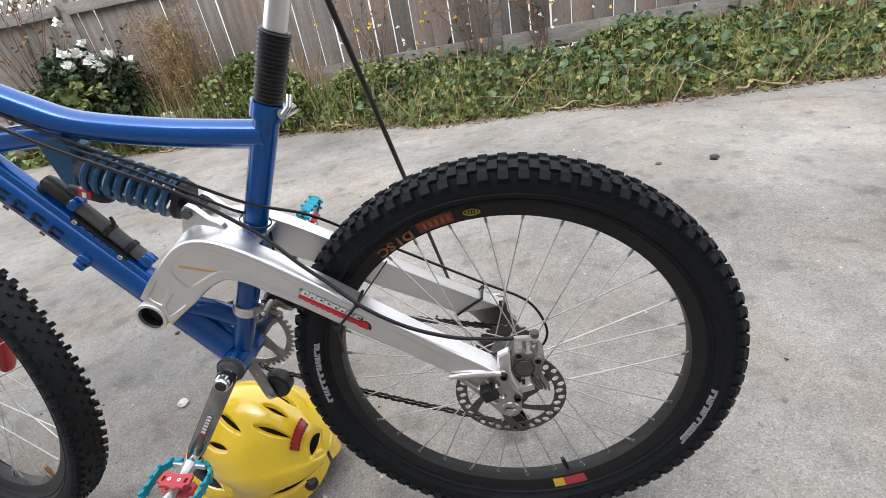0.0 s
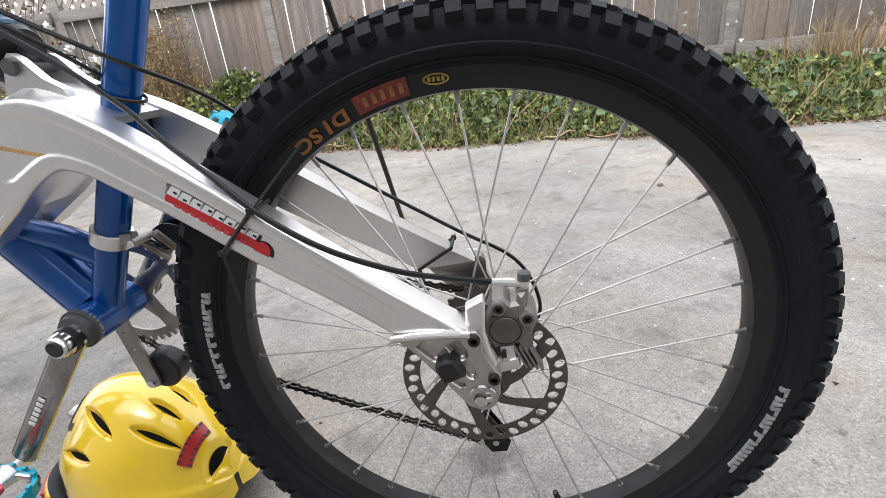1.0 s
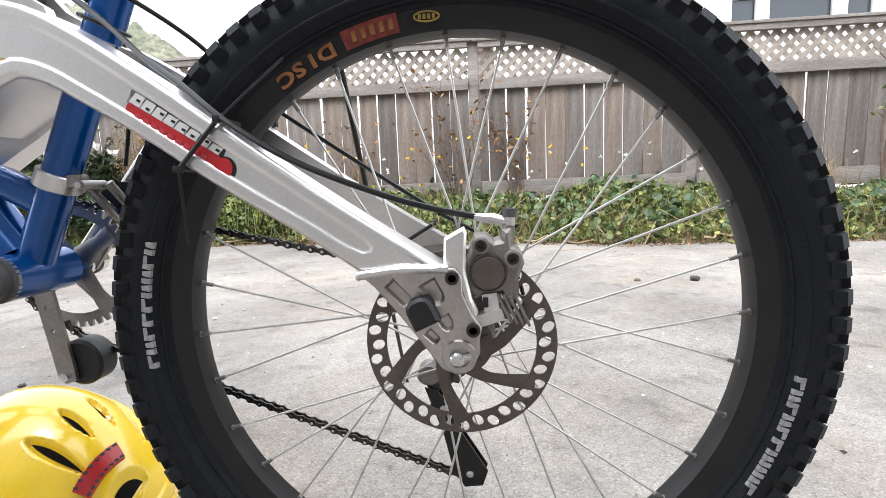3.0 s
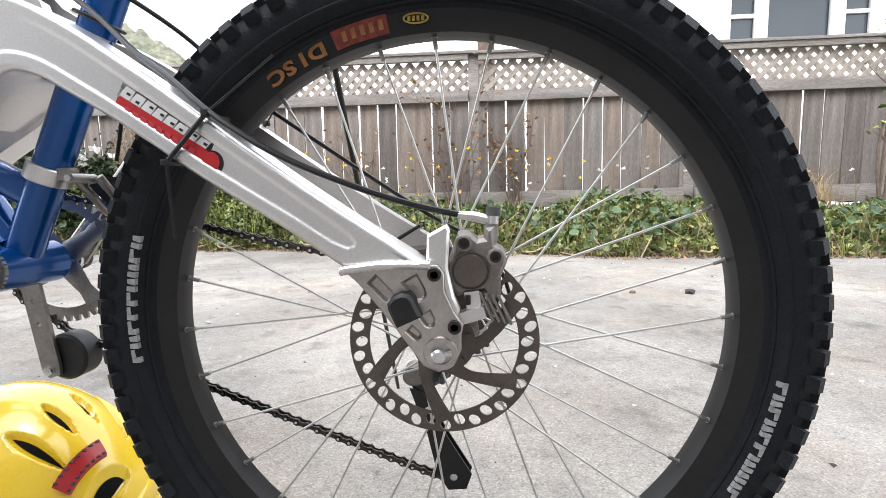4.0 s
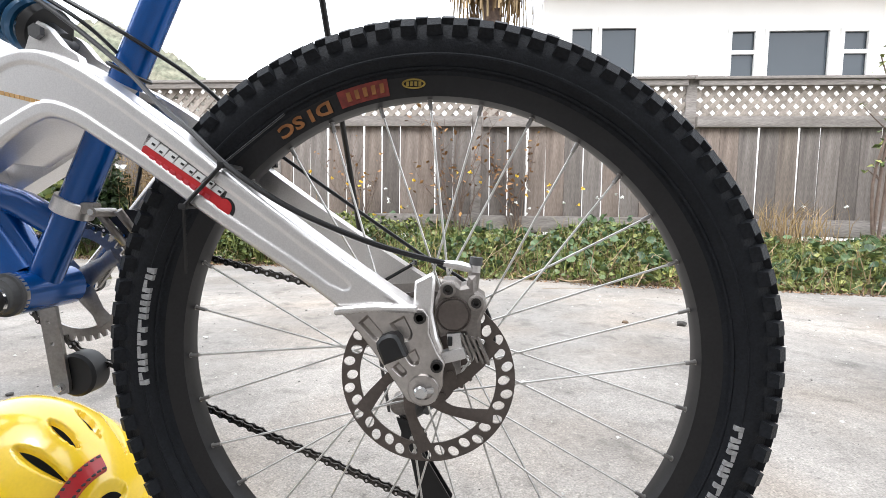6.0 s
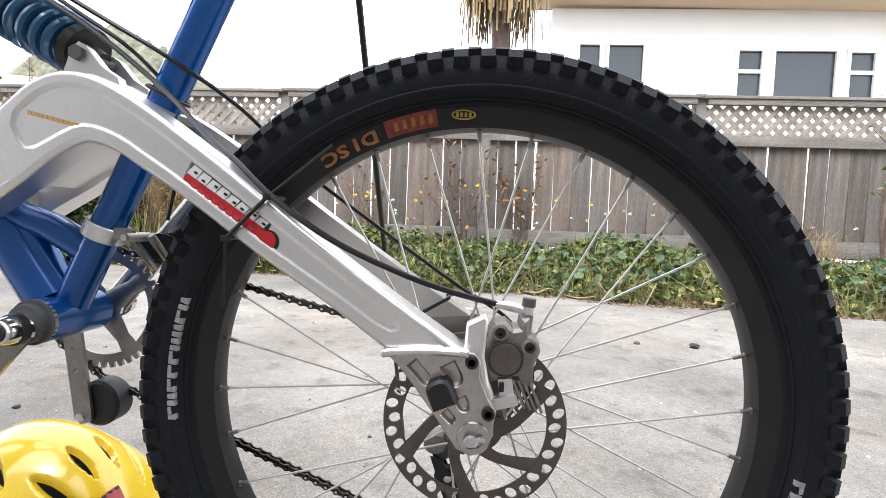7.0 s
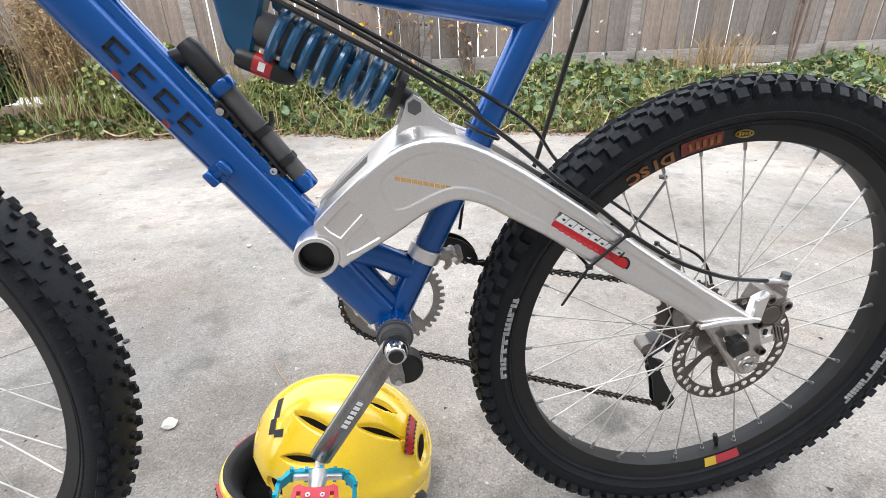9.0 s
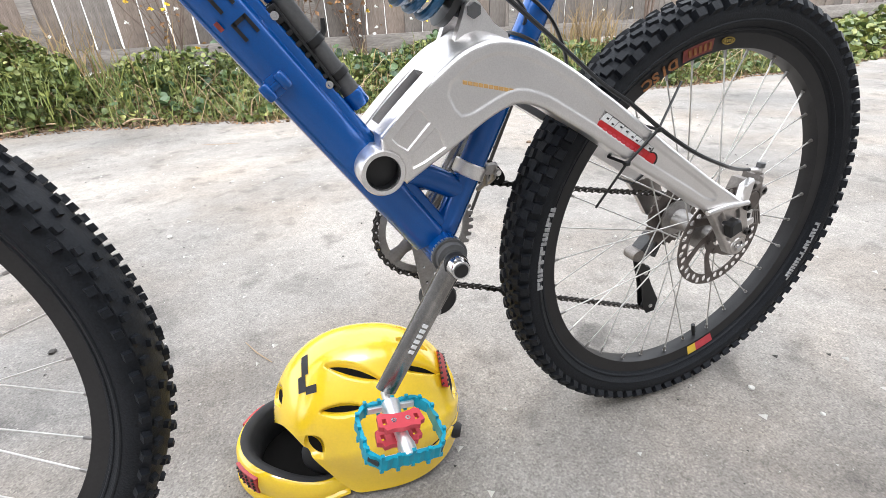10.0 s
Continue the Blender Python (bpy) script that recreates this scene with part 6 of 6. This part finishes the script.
def helmet():
    """A full-face helmet standing on the ground: vented dome, chin bar, dark lining."""
    root = thing("helmet", "yellow full-face bicycle helmet lying on the asphalt", "helmet", pose(-0.543, 0.086, 0, 0, 0, -13))
    vents = [(0.945, -0.20, 0.45, 0.022, 0.5)]  # along, round, half length, half width, turn in half circles
    for s in (-1, 1):
        vents += [(-0.06, s * 0.36, 0.25, 0.027, s * 0.105), (0.57, s * 0.34, 0.20, 0.027, 0.0), (0.54, s * 0.10, 0.14, 0.018, 0.0), (-0.18, s * 0.635, 0.20, 0.023, s * 0.01),
                  (0.72, s * 1.10, 0.24, 0.028, -s * 0.05), (-0.50, s * 0.90, 0.10, 0.055, s * 0.30), (-0.87, s * 0.26, 0.20, 0.030, s * 0.46)]
    nu, nv = 240, 230
    zc = 0.095

    def surface(u, w, grow=1.0):
        rad = math.sqrt(max(0.0, 1 - min(1.0, abs(u)) ** 2.3))
        x = 0.149 * u * grow
        wide = 0.109 * (1 + 0.05 * u) * grow
        if abs(w) <= 1:
            a = w * math.pi / 2
            y, z = wide * rad * math.sin(a), zc + 0.136 * grow * rad * math.cos(a) - 0.012 * u * u
            nrm = Vector((0.5 * u ** 3, math.sin(a), math.cos(a))).normalized()
        else:
            k = abs(w) - 1
            y, z = math.copysign(wide * rad * (1 - 0.12 * k * k), w), zc - 0.22 * k * (0.3 + 0.7 * rad) - 0.012 * u * u
            nrm = Vector((0.5 * u ** 3, math.copysign(1, w), -0.1)).normalized()
        return Vector((x, y, z)), nrm

    def reach(u, side):
        """How far round the shell comes down: less over the face opening."""
        t = min(1.0, max(0.0, ((-0.12 if side < 0 else -0.22) - u) / 0.78))
        return 1.38 - 0.68 * t * t * (3 - 2 * t)

    def span(u, k):
        """From one lower edge (k = -1) over the crown to the other (k = 1)."""
        return k * reach(u, k)

    def shaped(u, w, lift=0.0):
        """The shell with its ribs, the step over the cheeks and the hollows of the vents."""
        q, nrm = surface(u, w)
        h = 0.0050 * math.cos(w * 7.3 + 0.8 * u * abs(w)) * (1 - u * u) + 0.005 / (1 + math.exp(-(abs(w) - 0.90 + 0.14 * u) * 45))
        for cu, cw, su, sw, t in vents:
            a = t * math.pi
            du, dw = u - cu, w - cw
            ru, rw = du * math.cos(a) + dw * math.sin(a), -du * math.sin(a) + dw * math.cos(a)
            e = 1 - (ru / (su * 1.16)) ** 2
            if e > 0:
                f = 1 - (rw / (sw * 2.0 * e + 0.004)) ** 2
                if f > 0:
                    h -= 0.009 * min(1.0, 1.35 * f) * min(1.0, 4 * e)
        return q + nrm * (h + lift)

    bm = B()
    grid = []
    for i in range(nu + 1):
        u = -1 + 2 * i / nu
        grid.append([bm.verts.new(shaped(u, span(u, -1 + 2 * j / nv))) for j in range(nv + 1)])
    for i in range(nu):
        for j in range(nv):
            bm.faces.new((grid[i][j], grid[i + 1][j], grid[i + 1][j + 1], grid[i][j + 1]))
    bmesh.ops.remove_doubles(bm, verts=bm.verts, dist=0.0001)
    shell = part("shell", bm, M_YELLOW, root, "glossy yellow vented shell", smooth=70)
    # near-black sheets at the bottom of the hollows paint the shade of open vents
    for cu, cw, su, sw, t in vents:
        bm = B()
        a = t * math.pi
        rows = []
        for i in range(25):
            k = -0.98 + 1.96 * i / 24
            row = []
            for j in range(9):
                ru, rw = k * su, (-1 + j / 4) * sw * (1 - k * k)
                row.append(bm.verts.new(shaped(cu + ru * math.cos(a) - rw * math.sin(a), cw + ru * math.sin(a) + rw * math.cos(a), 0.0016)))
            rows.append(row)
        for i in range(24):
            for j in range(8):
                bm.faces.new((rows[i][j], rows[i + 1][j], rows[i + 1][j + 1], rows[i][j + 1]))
        part("vent_shade", bm, M_VENT, shell, "dark sheet for the shade inside the vents", smooth=70)
    bm = B()
    grid = []
    for i in range(41):
        u = -0.97 + 1.94 * i / 40
        grid.append([bm.verts.new(surface(u, 0.985 * span(u, -1 + 2 * j / 30), 0.89)[0]) for j in range(31)])
    for i in range(40):
        for j in range(30):
            bm.faces.new((grid[i][j], grid[i + 1][j], grid[i + 1][j + 1], grid[i][j + 1]))
    part("lining", bm, M_VENT, root, "black foam lining")
    # chin bar: a low flared band sweeping forward from both cheeks, lower at the sides
    def chin_at(a):
        """Centre, outward direction and height of the bar at an angle from the front."""
        ca = math.cos(a)
        c = Vector((-0.060 - 0.145 * (ca if ca > 0 else 0.45 * ca), (0.103 - 0.018 * (1 - max(0.0, ca)) ** 3) * math.sin(a), 0))
        k = min(1.0, max(0.0, ca / 0.85))
        return c, Vector((-max(ca, 0.0), math.sin(a) * 0.8 + 0.0001, 0)).normalized(), 0.036 + 0.032 * k * k * (3 - 2 * k)

    bm = B()
    rings = []
    for k in range(61):
        c, out, top = chin_at(radians(-104 + 208 * k / 60))
        prof = [(-0.002, 0.03), (0.012, 0.08), (0.0165, 0.20), (0.0150, 0.30), (0.0105, 0.36), (0.0115, 0.60), (0.0080, 0.88), (0.003, 0.97), (-0.003, 1.0), (-0.009, 0.92), (-0.012, 0.4), (-0.010, 0.08)]
        rings.append([bm.verts.new(c + out * o + Vector((0, 0, z * top))) for o, z in prof])
    for a, b in zip(rings, rings[1:]):
        walls(bm, a, b)
    bm.faces.new(rings[0])
    bm.faces.new(rings[-1])
    chin = part("chin_bar", bm, M_YELLOW, root, "yellow chin bar with a flared lower lip", smooth=40)
    chin.matrix_basis = pose(0, 0, 0, 0, 0, 5)
    bm = B()
    rings = []
    for k in range(51):
        c, out, top = chin_at(radians(-100 + 200 * k / 50))
        rings.append([bm.verts.new(c + out * o + Vector((0, 0, z))) for o, z in ((0.000, top + 0.0012), (-0.006, top + 0.0022), (-0.015, top - 0.006), (-0.022, top * 0.5), (-0.020, 0.006), (-0.011, 0.006))])
    for a, b in zip(rings, rings[1:]):
        walls(bm, a, b)
    part("chin_padding", bm, M_FOAM, chin, "black padding inside the face opening", smooth=60)
    for s in (-1, 1):
        bm = B()
        front_, back_ = [[], []], [[], []]
        for k in range(9):
            c, o, top = chin_at(radians(s * (20 + 2.8 * k)))
            for r_, z in ((0, 0.40 * top), (1, 0.86 * top)):
                front_[r_].append(bm.verts.new(c + o * 0.0135 + Vector((0, 0, z))))
                back_[r_].append(bm.verts.new(c + o * 0.0070 + Vector((0, 0, z))))
        for k in range(8):
            bm.faces.new((front_[0][k], front_[0][k + 1], front_[1][k + 1], front_[1][k]))
        walls(bm, front_[0] + front_[1][::-1], back_[0] + back_[1][::-1])
        grille = part("chin_grille", bm, M_RED, chin, "red studded chin grille")
        bm = B()
        box(bm, (0, 0, 0), (0.004, 0.004, 0.003), bevel=0.0006)
        pip = finish(bm, "stud", M_FOAM)
        for k in (1, 3, 5, 7):
            c, o, top = chin_at(radians(s * (20 + 2.8 * k)))
            for z in (0.47, 0.57, 0.68, 0.79):
                ob = new("stud", pip)
                ob.parent = grille
                ob.matrix_basis = Matrix.Translation(c + o * 0.0135 + Vector((0, 0, z * top)))
        bm = B()
        lathe(bm, [(0.0, 0.020), (0.030, 0.017), (0.040, 0.008), (0.042, 0.0), (0.040, -0.008), (0.030, -0.014), (0.0, -0.016)], 28, (-0.062, s * 0.066, 0.062), axis="y", closed=False)
        part("cheek_pad", bm, M_FOAM, root, "thick black cheek pad", smooth=60)
    # added near-black disc darkens the ground inside the face opening
    bm = B()
    lathe(bm, [(0.0, 0.010), (0.080, 0.009), (0.083, 0.004), (0.0, 0.004)], 32, (-0.105, 0, 0), axis="z", closed=False)
    part("opening_shade_disc", bm, M_VENT, root)
    # red studded badge across the back of the crown
    bm = B()
    rows = []
    for i in range(4):
        u = 0.80 + 0.07 * i / 3
        rows.append([surface(u, -0.50 + 0.50 * j / 16) for j in range(17)])
    lo = [[bm.verts.new(q + nr * 0.0015) for q, nr in r_] for r_ in rows]
    hi = [[bm.verts.new(q + nr * 0.0066) for q, nr in r_] for r_ in rows]
    for i in range(3):
        for j in range(16):
            bm.faces.new((hi[i][j], hi[i + 1][j], hi[i + 1][j + 1], hi[i][j + 1]))
    rim_lo = lo[0] + [r_[-1] for r_ in lo[1:-1]] + lo[-1][::-1] + [r_[0] for r_ in lo[1:-1]][::-1]
    rim_hi = hi[0] + [r_[-1] for r_ in hi[1:-1]] + hi[-1][::-1] + [r_[0] for r_ in hi[1:-1]][::-1]
    walls(bm, rim_lo, rim_hi)
    badge = part("badge", bm, M_RED, root, "red badge with dark studs")
    bm = B()
    box(bm, (0, 0, 0), (0.0035, 0.0045, 0.0016), bevel=0.0006)
    stud = finish(bm, "stud", M_FOAM)
    for k in range(8):
        for u in (0.807, 0.863):
            q, nr = surface(u, -0.47 + 0.063 * k)
            ob = new("stud", stud)
            ob.parent = badge
            ob.matrix_basis = Matrix.Translation(q + nr * 0.0065) @ nr.to_track_quat("Z", "X").to_matrix().to_4x4()
    # dark worn print on the brow
    for u0, u1, w0, w1 in ((-0.57, -0.50, -0.29, -0.10), (-0.61, -0.53, -0.44, -0.29), (-0.53, -0.42, -0.47, -0.40)):
        bm = B()
        rows = [[bm.verts.new(shaped(u0 + (u1 - u0) * i / 8, w0 + (w1 - w0) * j / 5, 0.0009)) for j in range(6)] for i in range(9)]
        for i in range(8):
            for j in range(5):
                bm.faces.new((rows[i][j], rows[i + 1][j], rows[i + 1][j + 1], rows[i][j + 1]))
        part("print", bm, M_FOAM, shell, smooth=60)
    bm = B()
    tube(bm, [(0.118, -0.050, 0.060), (0.140, -0.056, 0.056), (0.146, -0.058, 0.055)], [0.014, 0.013, 0.010], 16)
    part("nape_knob", bm, M_BLACK, root)
    return root


helmet()


def litter():
    """Pebbles, leaf scraps and twigs on the driveway."""
    def stone(x, y, r, mat, name, label, flat=0.6, seed=1):
        bm = B()
        bmesh.ops.create_icosphere(bm, subdivisions=2, radius=r)
        rng = random.Random(seed)
        for v in bm.verts:
            v.co *= rng.uniform(0.75, 1.2)
            v.co.z *= flat
        solid(name, bm, mat, label, "pebble", pose(x, y, r * flat * 0.7, 0, 0, seed * 40))
    stone(0.959, 1.645, 0.022, M_DARKSTONE, "pebble", "dark pebble lying on the asphalt", seed=2)
    stone(-0.922, 0.291, 0.016, M_STONE, "pebble", "pale chip of stone on the asphalt", 0.4, seed=3)
    stone(0.72, 1.66, 0.014, M_SOIL, "pebble", "brown crumb on the asphalt", seed=4)
    stone(0.205, -0.185, 0.004, M_STONE, "pebble", "small white grit on the asphalt", seed=5)
    stone(0.150, -0.09, 0.006, M_STONE, "pebble", "small white grit on the asphalt", seed=6)
    stone(-0.30, 0.052, 0.004, M_STONE, "pebble", "small white grit on the asphalt", seed=7)
    stone(-0.98, 1.2, 0.009, M_STONE, "pebble", "small white grit on the asphalt", seed=8)
    stone(-1.16, 0.62, 0.009, M_DARKSTONE, "pebble", "dark grit on the asphalt", seed=9)
    # grit as stuff
    rng = random.Random(21)
    verts, faces = [], []
    for _ in range(1500):
        x, y = rng.uniform(-2.2, 2.4), rng.uniform(-0.6, 2.8)
        r = 0.0016 + 0.0075 * rng.random() ** 6
        k = len(verts)
        for dx, dy, dz in ((1, 0, 0.1), (-0.5, 0.9, 0.1), (-0.5, -0.9, 0.1), (0, 0, 1.0)):
            verts.append((x + dx * r * rng.uniform(0.7, 1.3), y + dy * r, dz * r * 0.8))
        faces += [(k, k + 1, k + 3), (k + 1, k + 2, k + 3), (k + 2, k, k + 3)]
    raw("grit", verts, faces, M_STONE, "pale grit scattered over the asphalt", "grit", "stuff")
    rng = random.Random(22)
    verts, faces = [], []
    for _ in range(900):
        x, y = rng.uniform(-2.2, 2.4), rng.uniform(-0.6, 2.9)
        r = 0.0016 + 0.006 * rng.random() ** 5
        k = len(verts)
        for dx, dy, dz in ((1, 0, 0.1), (-0.5, 0.9, 0.1), (-0.5, -0.9, 0.1), (0, 0, 1.0)):
            verts.append((x + dx * r * rng.uniform(0.7, 1.3), y + dy * r, dz * r * 0.6))
        faces += [(k, k + 1, k + 3), (k + 1, k + 2, k + 3), (k + 2, k, k + 3)]
    raw("crumbs", verts, faces, M_DARKSTONE, "dark crumbs scattered over the asphalt", "grit", "stuff")
    # thin straws lying on the driveway
    for x, y, a, ln in ((-0.72, 0.42, 118, 0.11), (0.62, 2.62, 10, 0.30), (-0.85, 2.55, 160, 0.22), (1.05, 2.72, 170, 0.26)):
        bm = B()
        u = Vector((math.cos(radians(a)), math.sin(radians(a)), 0)) * ln / 2
        tube(bm, [Vector((x, y, 0.002)) - u, Vector((x, y, 0.004)) + Vector((-u.y, u.x, 0)) * 0.08, Vector((x, y, 0.002)) + u], [0.0008, 0.0014, 0.0008], 6)
        solid("straw", bm, M_STRAW, "thin dry straw lying on the asphalt", "straw", group="straws on the driveway")
    # dead stalks along the bed's edge
    for i, (x0, x1, lift) in enumerate(((-2.7, -1.9, 0.06), (-1.5, -1.15, 0.05), (0.35, 0.8, 0.06), (1.5, 1.85, 0.05), (-3.6, -3.0, 0.07))):
        rng = random.Random(40 + i)
        pts = []
        for k in range(6):
            x = x0 + (x1 - x0) * k / 5
            pts.append((x, edge_line(x) - 0.03 + rng.uniform(-0.10, 0.08), 0.015 + lift * rng.random()))
        bm = B()
        cp = curve_points(pts, 4)
        tube(bm, cp, [0.0055 * (1 - 0.6 * j / len(cp)) + 0.002 for j in range(len(cp))], 7)
        solid("dead_stalk", bm, M_STRAW, "pale dead stalk lying along the bed's edge", "stalk", group="stalks along the bed")


litter()


# ---- shrubs ----
def shrub(name, x, y, z0, height, spread, n, seed, label, mat=M_BARK, r=0.006, leaf=None):
    """Bare forked canes from one root, with scattered leaves."""
    rng = random.Random(seed)
    root = thing(name, label, "shrub", pose(x, y, z0))
    tips = []
    for i in range(n):
        bm = B()
        a = rng.uniform(0, 6.28)
        out = spread * rng.uniform(0.3, 1)
        h = height * rng.uniform(0.55, 1.05)
        top = Vector((out * math.cos(a), 0.45 * out * math.sin(a), h))
        pts = curve_points([(0.02 * math.cos(a), 0.02 * math.sin(a), -0.05), (top.x * 0.3 + rng.gauss(0, 0.03), top.y * 0.3, h * 0.4), (top.x * 0.7 + rng.gauss(0, 0.04), top.y * 0.7, h * 0.75), top], 4)
        tube(bm, pts, [r * (1 - 0.75 * k / len(pts)) for k in range(len(pts))], 6)
        tips += pts[5:]
        for _ in range(3):
            b = rng.choice(pts[4:])
            e = b + Vector((rng.gauss(0, 0.12), rng.gauss(0, 0.05), rng.uniform(0.05, 0.22)))
            tube(bm, [b, (b + e) / 2 + Vector((rng.gauss(0, 0.015), 0, 0)), e], [r * 0.4, r * 0.3, r * 0.15], 5)
            tips.append(e)
        part("cane", bm, mat, root)
    if leaf:
        count, size, lm, nm = leaf
        verts, faces = [], []
        for _ in range(count):
            p = rng.choice(tips) + Vector((rng.gauss(0, 0.025), rng.gauss(0, 0.025), rng.gauss(0, 0.025)))
            m = Matrix.Translation(p) @ Euler((rng.uniform(-1, 1), rng.uniform(-1, 1), rng.uniform(0, 6.3))).to_matrix().to_4x4()
            s = size * rng.uniform(0.6, 1.3)
            k = len(verts)
            for u, v, w in ((0, -0.5, 0), (0.3, 0, 0.08), (0, 0.6, 0), (-0.3, 0, 0.08)):
                verts.append(tuple(m @ Vector((u * s, v * s, w * s))))
            faces += [(k, k + 1, k + 2), (k, k + 2, k + 3)]
        me = bpy.data.meshes.new(nm)
        me.from_pydata(verts, [], faces)
        me.materials.append(lm)
        ob = new(nm, me)
        ob.parent = root
    return root


shrub("rose_bush", -0.15, 4.15, 0.15, 1.35, 0.55, 16, 51, "bare rose canes with a few rusty leaves by the fence", leaf=(130, 0.05, M_AUTUMN, "leaves"))
shrub("rose_bush", 0.45, 4.2, 0.15, 1.15, 0.40, 12, 52, "bare rose canes with a few rusty leaves by the fence", leaf=(100, 0.05, M_AUTUMN, "leaves"))
shrub("rose_bush", -1.1, 4.15, 0.15, 1.1, 0.45, 10, 53, "thin bare canes against the fence", leaf=(60, 0.045, M_AUTUMN, "leaves"))
shrub("sapling", 3.65, 4.05, 0.1, 2.1, 0.22, 3, 54, "slender sapling with sparse green leaves", r=0.016, leaf=(90, 0.07, M_IVY, "leaves"))
shrub("white_rose", -3.75, 3.85, 0.05, 1.0, 0.45, 14, 55, "leafy rose bush with white blossoms", leaf=(500, 0.05, M_DEEP, "leaves"))
shrub("rose_bush", -4.75, 4.12, 0.2, 1.8, 0.8, 20, 57, "bare rose canes in front of the fence", leaf=(200, 0.05, M_AUTUMN, "leaves"))
blades("dry_weeds", 420, lambda rng: (rng.gauss(-3.0, 0.18), rng.gauss(3.95, 0.1), 0.15), 1.0, 0.0025, M_DRY, "thin stalks of a tall dry tan bush", "weeds", 61, lean=0.2)
blades("dry_weeds", 220, lambda rng: (rng.gauss(-1.9, 0.3), rng.gauss(4.0, 0.1), 0.2), 0.5, 0.004, M_DRY, "thin dry weeds by the fence", "weeds", 62, lean=0.25)
blades("dry_weeds", 260, lambda rng: (rng.gauss(2.75, 0.2), rng.gauss(3.9, 0.1), 0.2), 0.45, 0.004, M_DRY, "thin dry weeds by the fence", "weeds", 63, lean=0.3)


def blossoms(points, size, mat, label, seed):
    rng = random.Random(seed)
    verts, faces = [], []
    for c in points:
        for _ in range(9):
            m = Matrix.Translation(Vector(c)) @ Euler((rng.uniform(-1.2, 1.2), rng.uniform(-1.2, 1.2), rng.uniform(0, 6.3))).to_matrix().to_4x4()
            s = size * rng.uniform(0.7, 1.2)
            k = len(verts)
            for u, v, w in ((0, 0, 0), (0.35, 0.35, 0.12), (0, 0.8, 0.3), (-0.35, 0.35, 0.12)):
                verts.append(tuple(m @ Vector((u * s, v * s, w * s))))
            faces += [(k, k + 1, k + 2), (k, k + 2, k + 3)]
    raw("blossom", verts, faces, mat, label, "flowers", "stuff")


rng = random.Random(71)
blossoms([(-3.74 + rng.gauss(0, 0.20), 3.66 + rng.gauss(0, 0.08), 0.90 + rng.gauss(0, 0.12)) for _ in range(16)], 0.07, M_PETAL, "white rose blossoms on the bush", 72)
blossoms([(rng.uniform(-2.5, 3.5), rng.uniform(3.7, 4.2), rng.uniform(0.45, 0.75)) for _ in range(28)], 0.025, M_PETAL, "small white wild flowers among the weeds", 73)
blossoms([(rng.uniform(-1.5, 1.5), rng.uniform(3.7, 4.2), rng.uniform(0.45, 0.9)) for _ in range(20)], 0.03, M_YELLOWP, "small orange-yellow flowers among the weeds", 74)


def palm():
    root = thing("palm_tree", "palm with a skirt of dry brown fronds behind the fence", "tree", pose(0.2, 7.0, 0))
    bm = B()
    tube(bm, [(0, 0, 0), (0.02, 0, 2), (0, 0, 4.4)], [0.16, 0.13, 0.13], 14)
    part("trunk", bm, M_BARK, root)
    rng = random.Random(81)
    verts, faces = [], []
    for _ in range(420):
        a = rng.uniform(0, 6.28)
        top = Vector((0.15 * math.cos(a), 0.15 * math.sin(a), 4.6))
        out = rng.uniform(0.15, 0.75)
        tip = Vector((out * math.cos(a), out * math.sin(a), 4.6 - rng.uniform(0.5, 1.25)))
        mid = (top + tip) / 2 + Vector((0.22 * math.cos(a), 0.22 * math.sin(a), 0.2))
        u = Vector((-math.sin(a), math.cos(a), 0)) * 0.014
        k = len(verts)
        for p in (top, mid, tip):
            verts += [tuple(p - u), tuple(p + u)]
        faces += [(k, k + 1, k + 3, k + 2), (k + 2, k + 3, k + 5, k + 4)]
    me = bpy.data.meshes.new("dry_fronds")
    me.from_pydata(verts, [], faces)
    me.materials.append(M_DRY)
    ob = new("dry_fronds", me)
    ob.parent = root


palm()
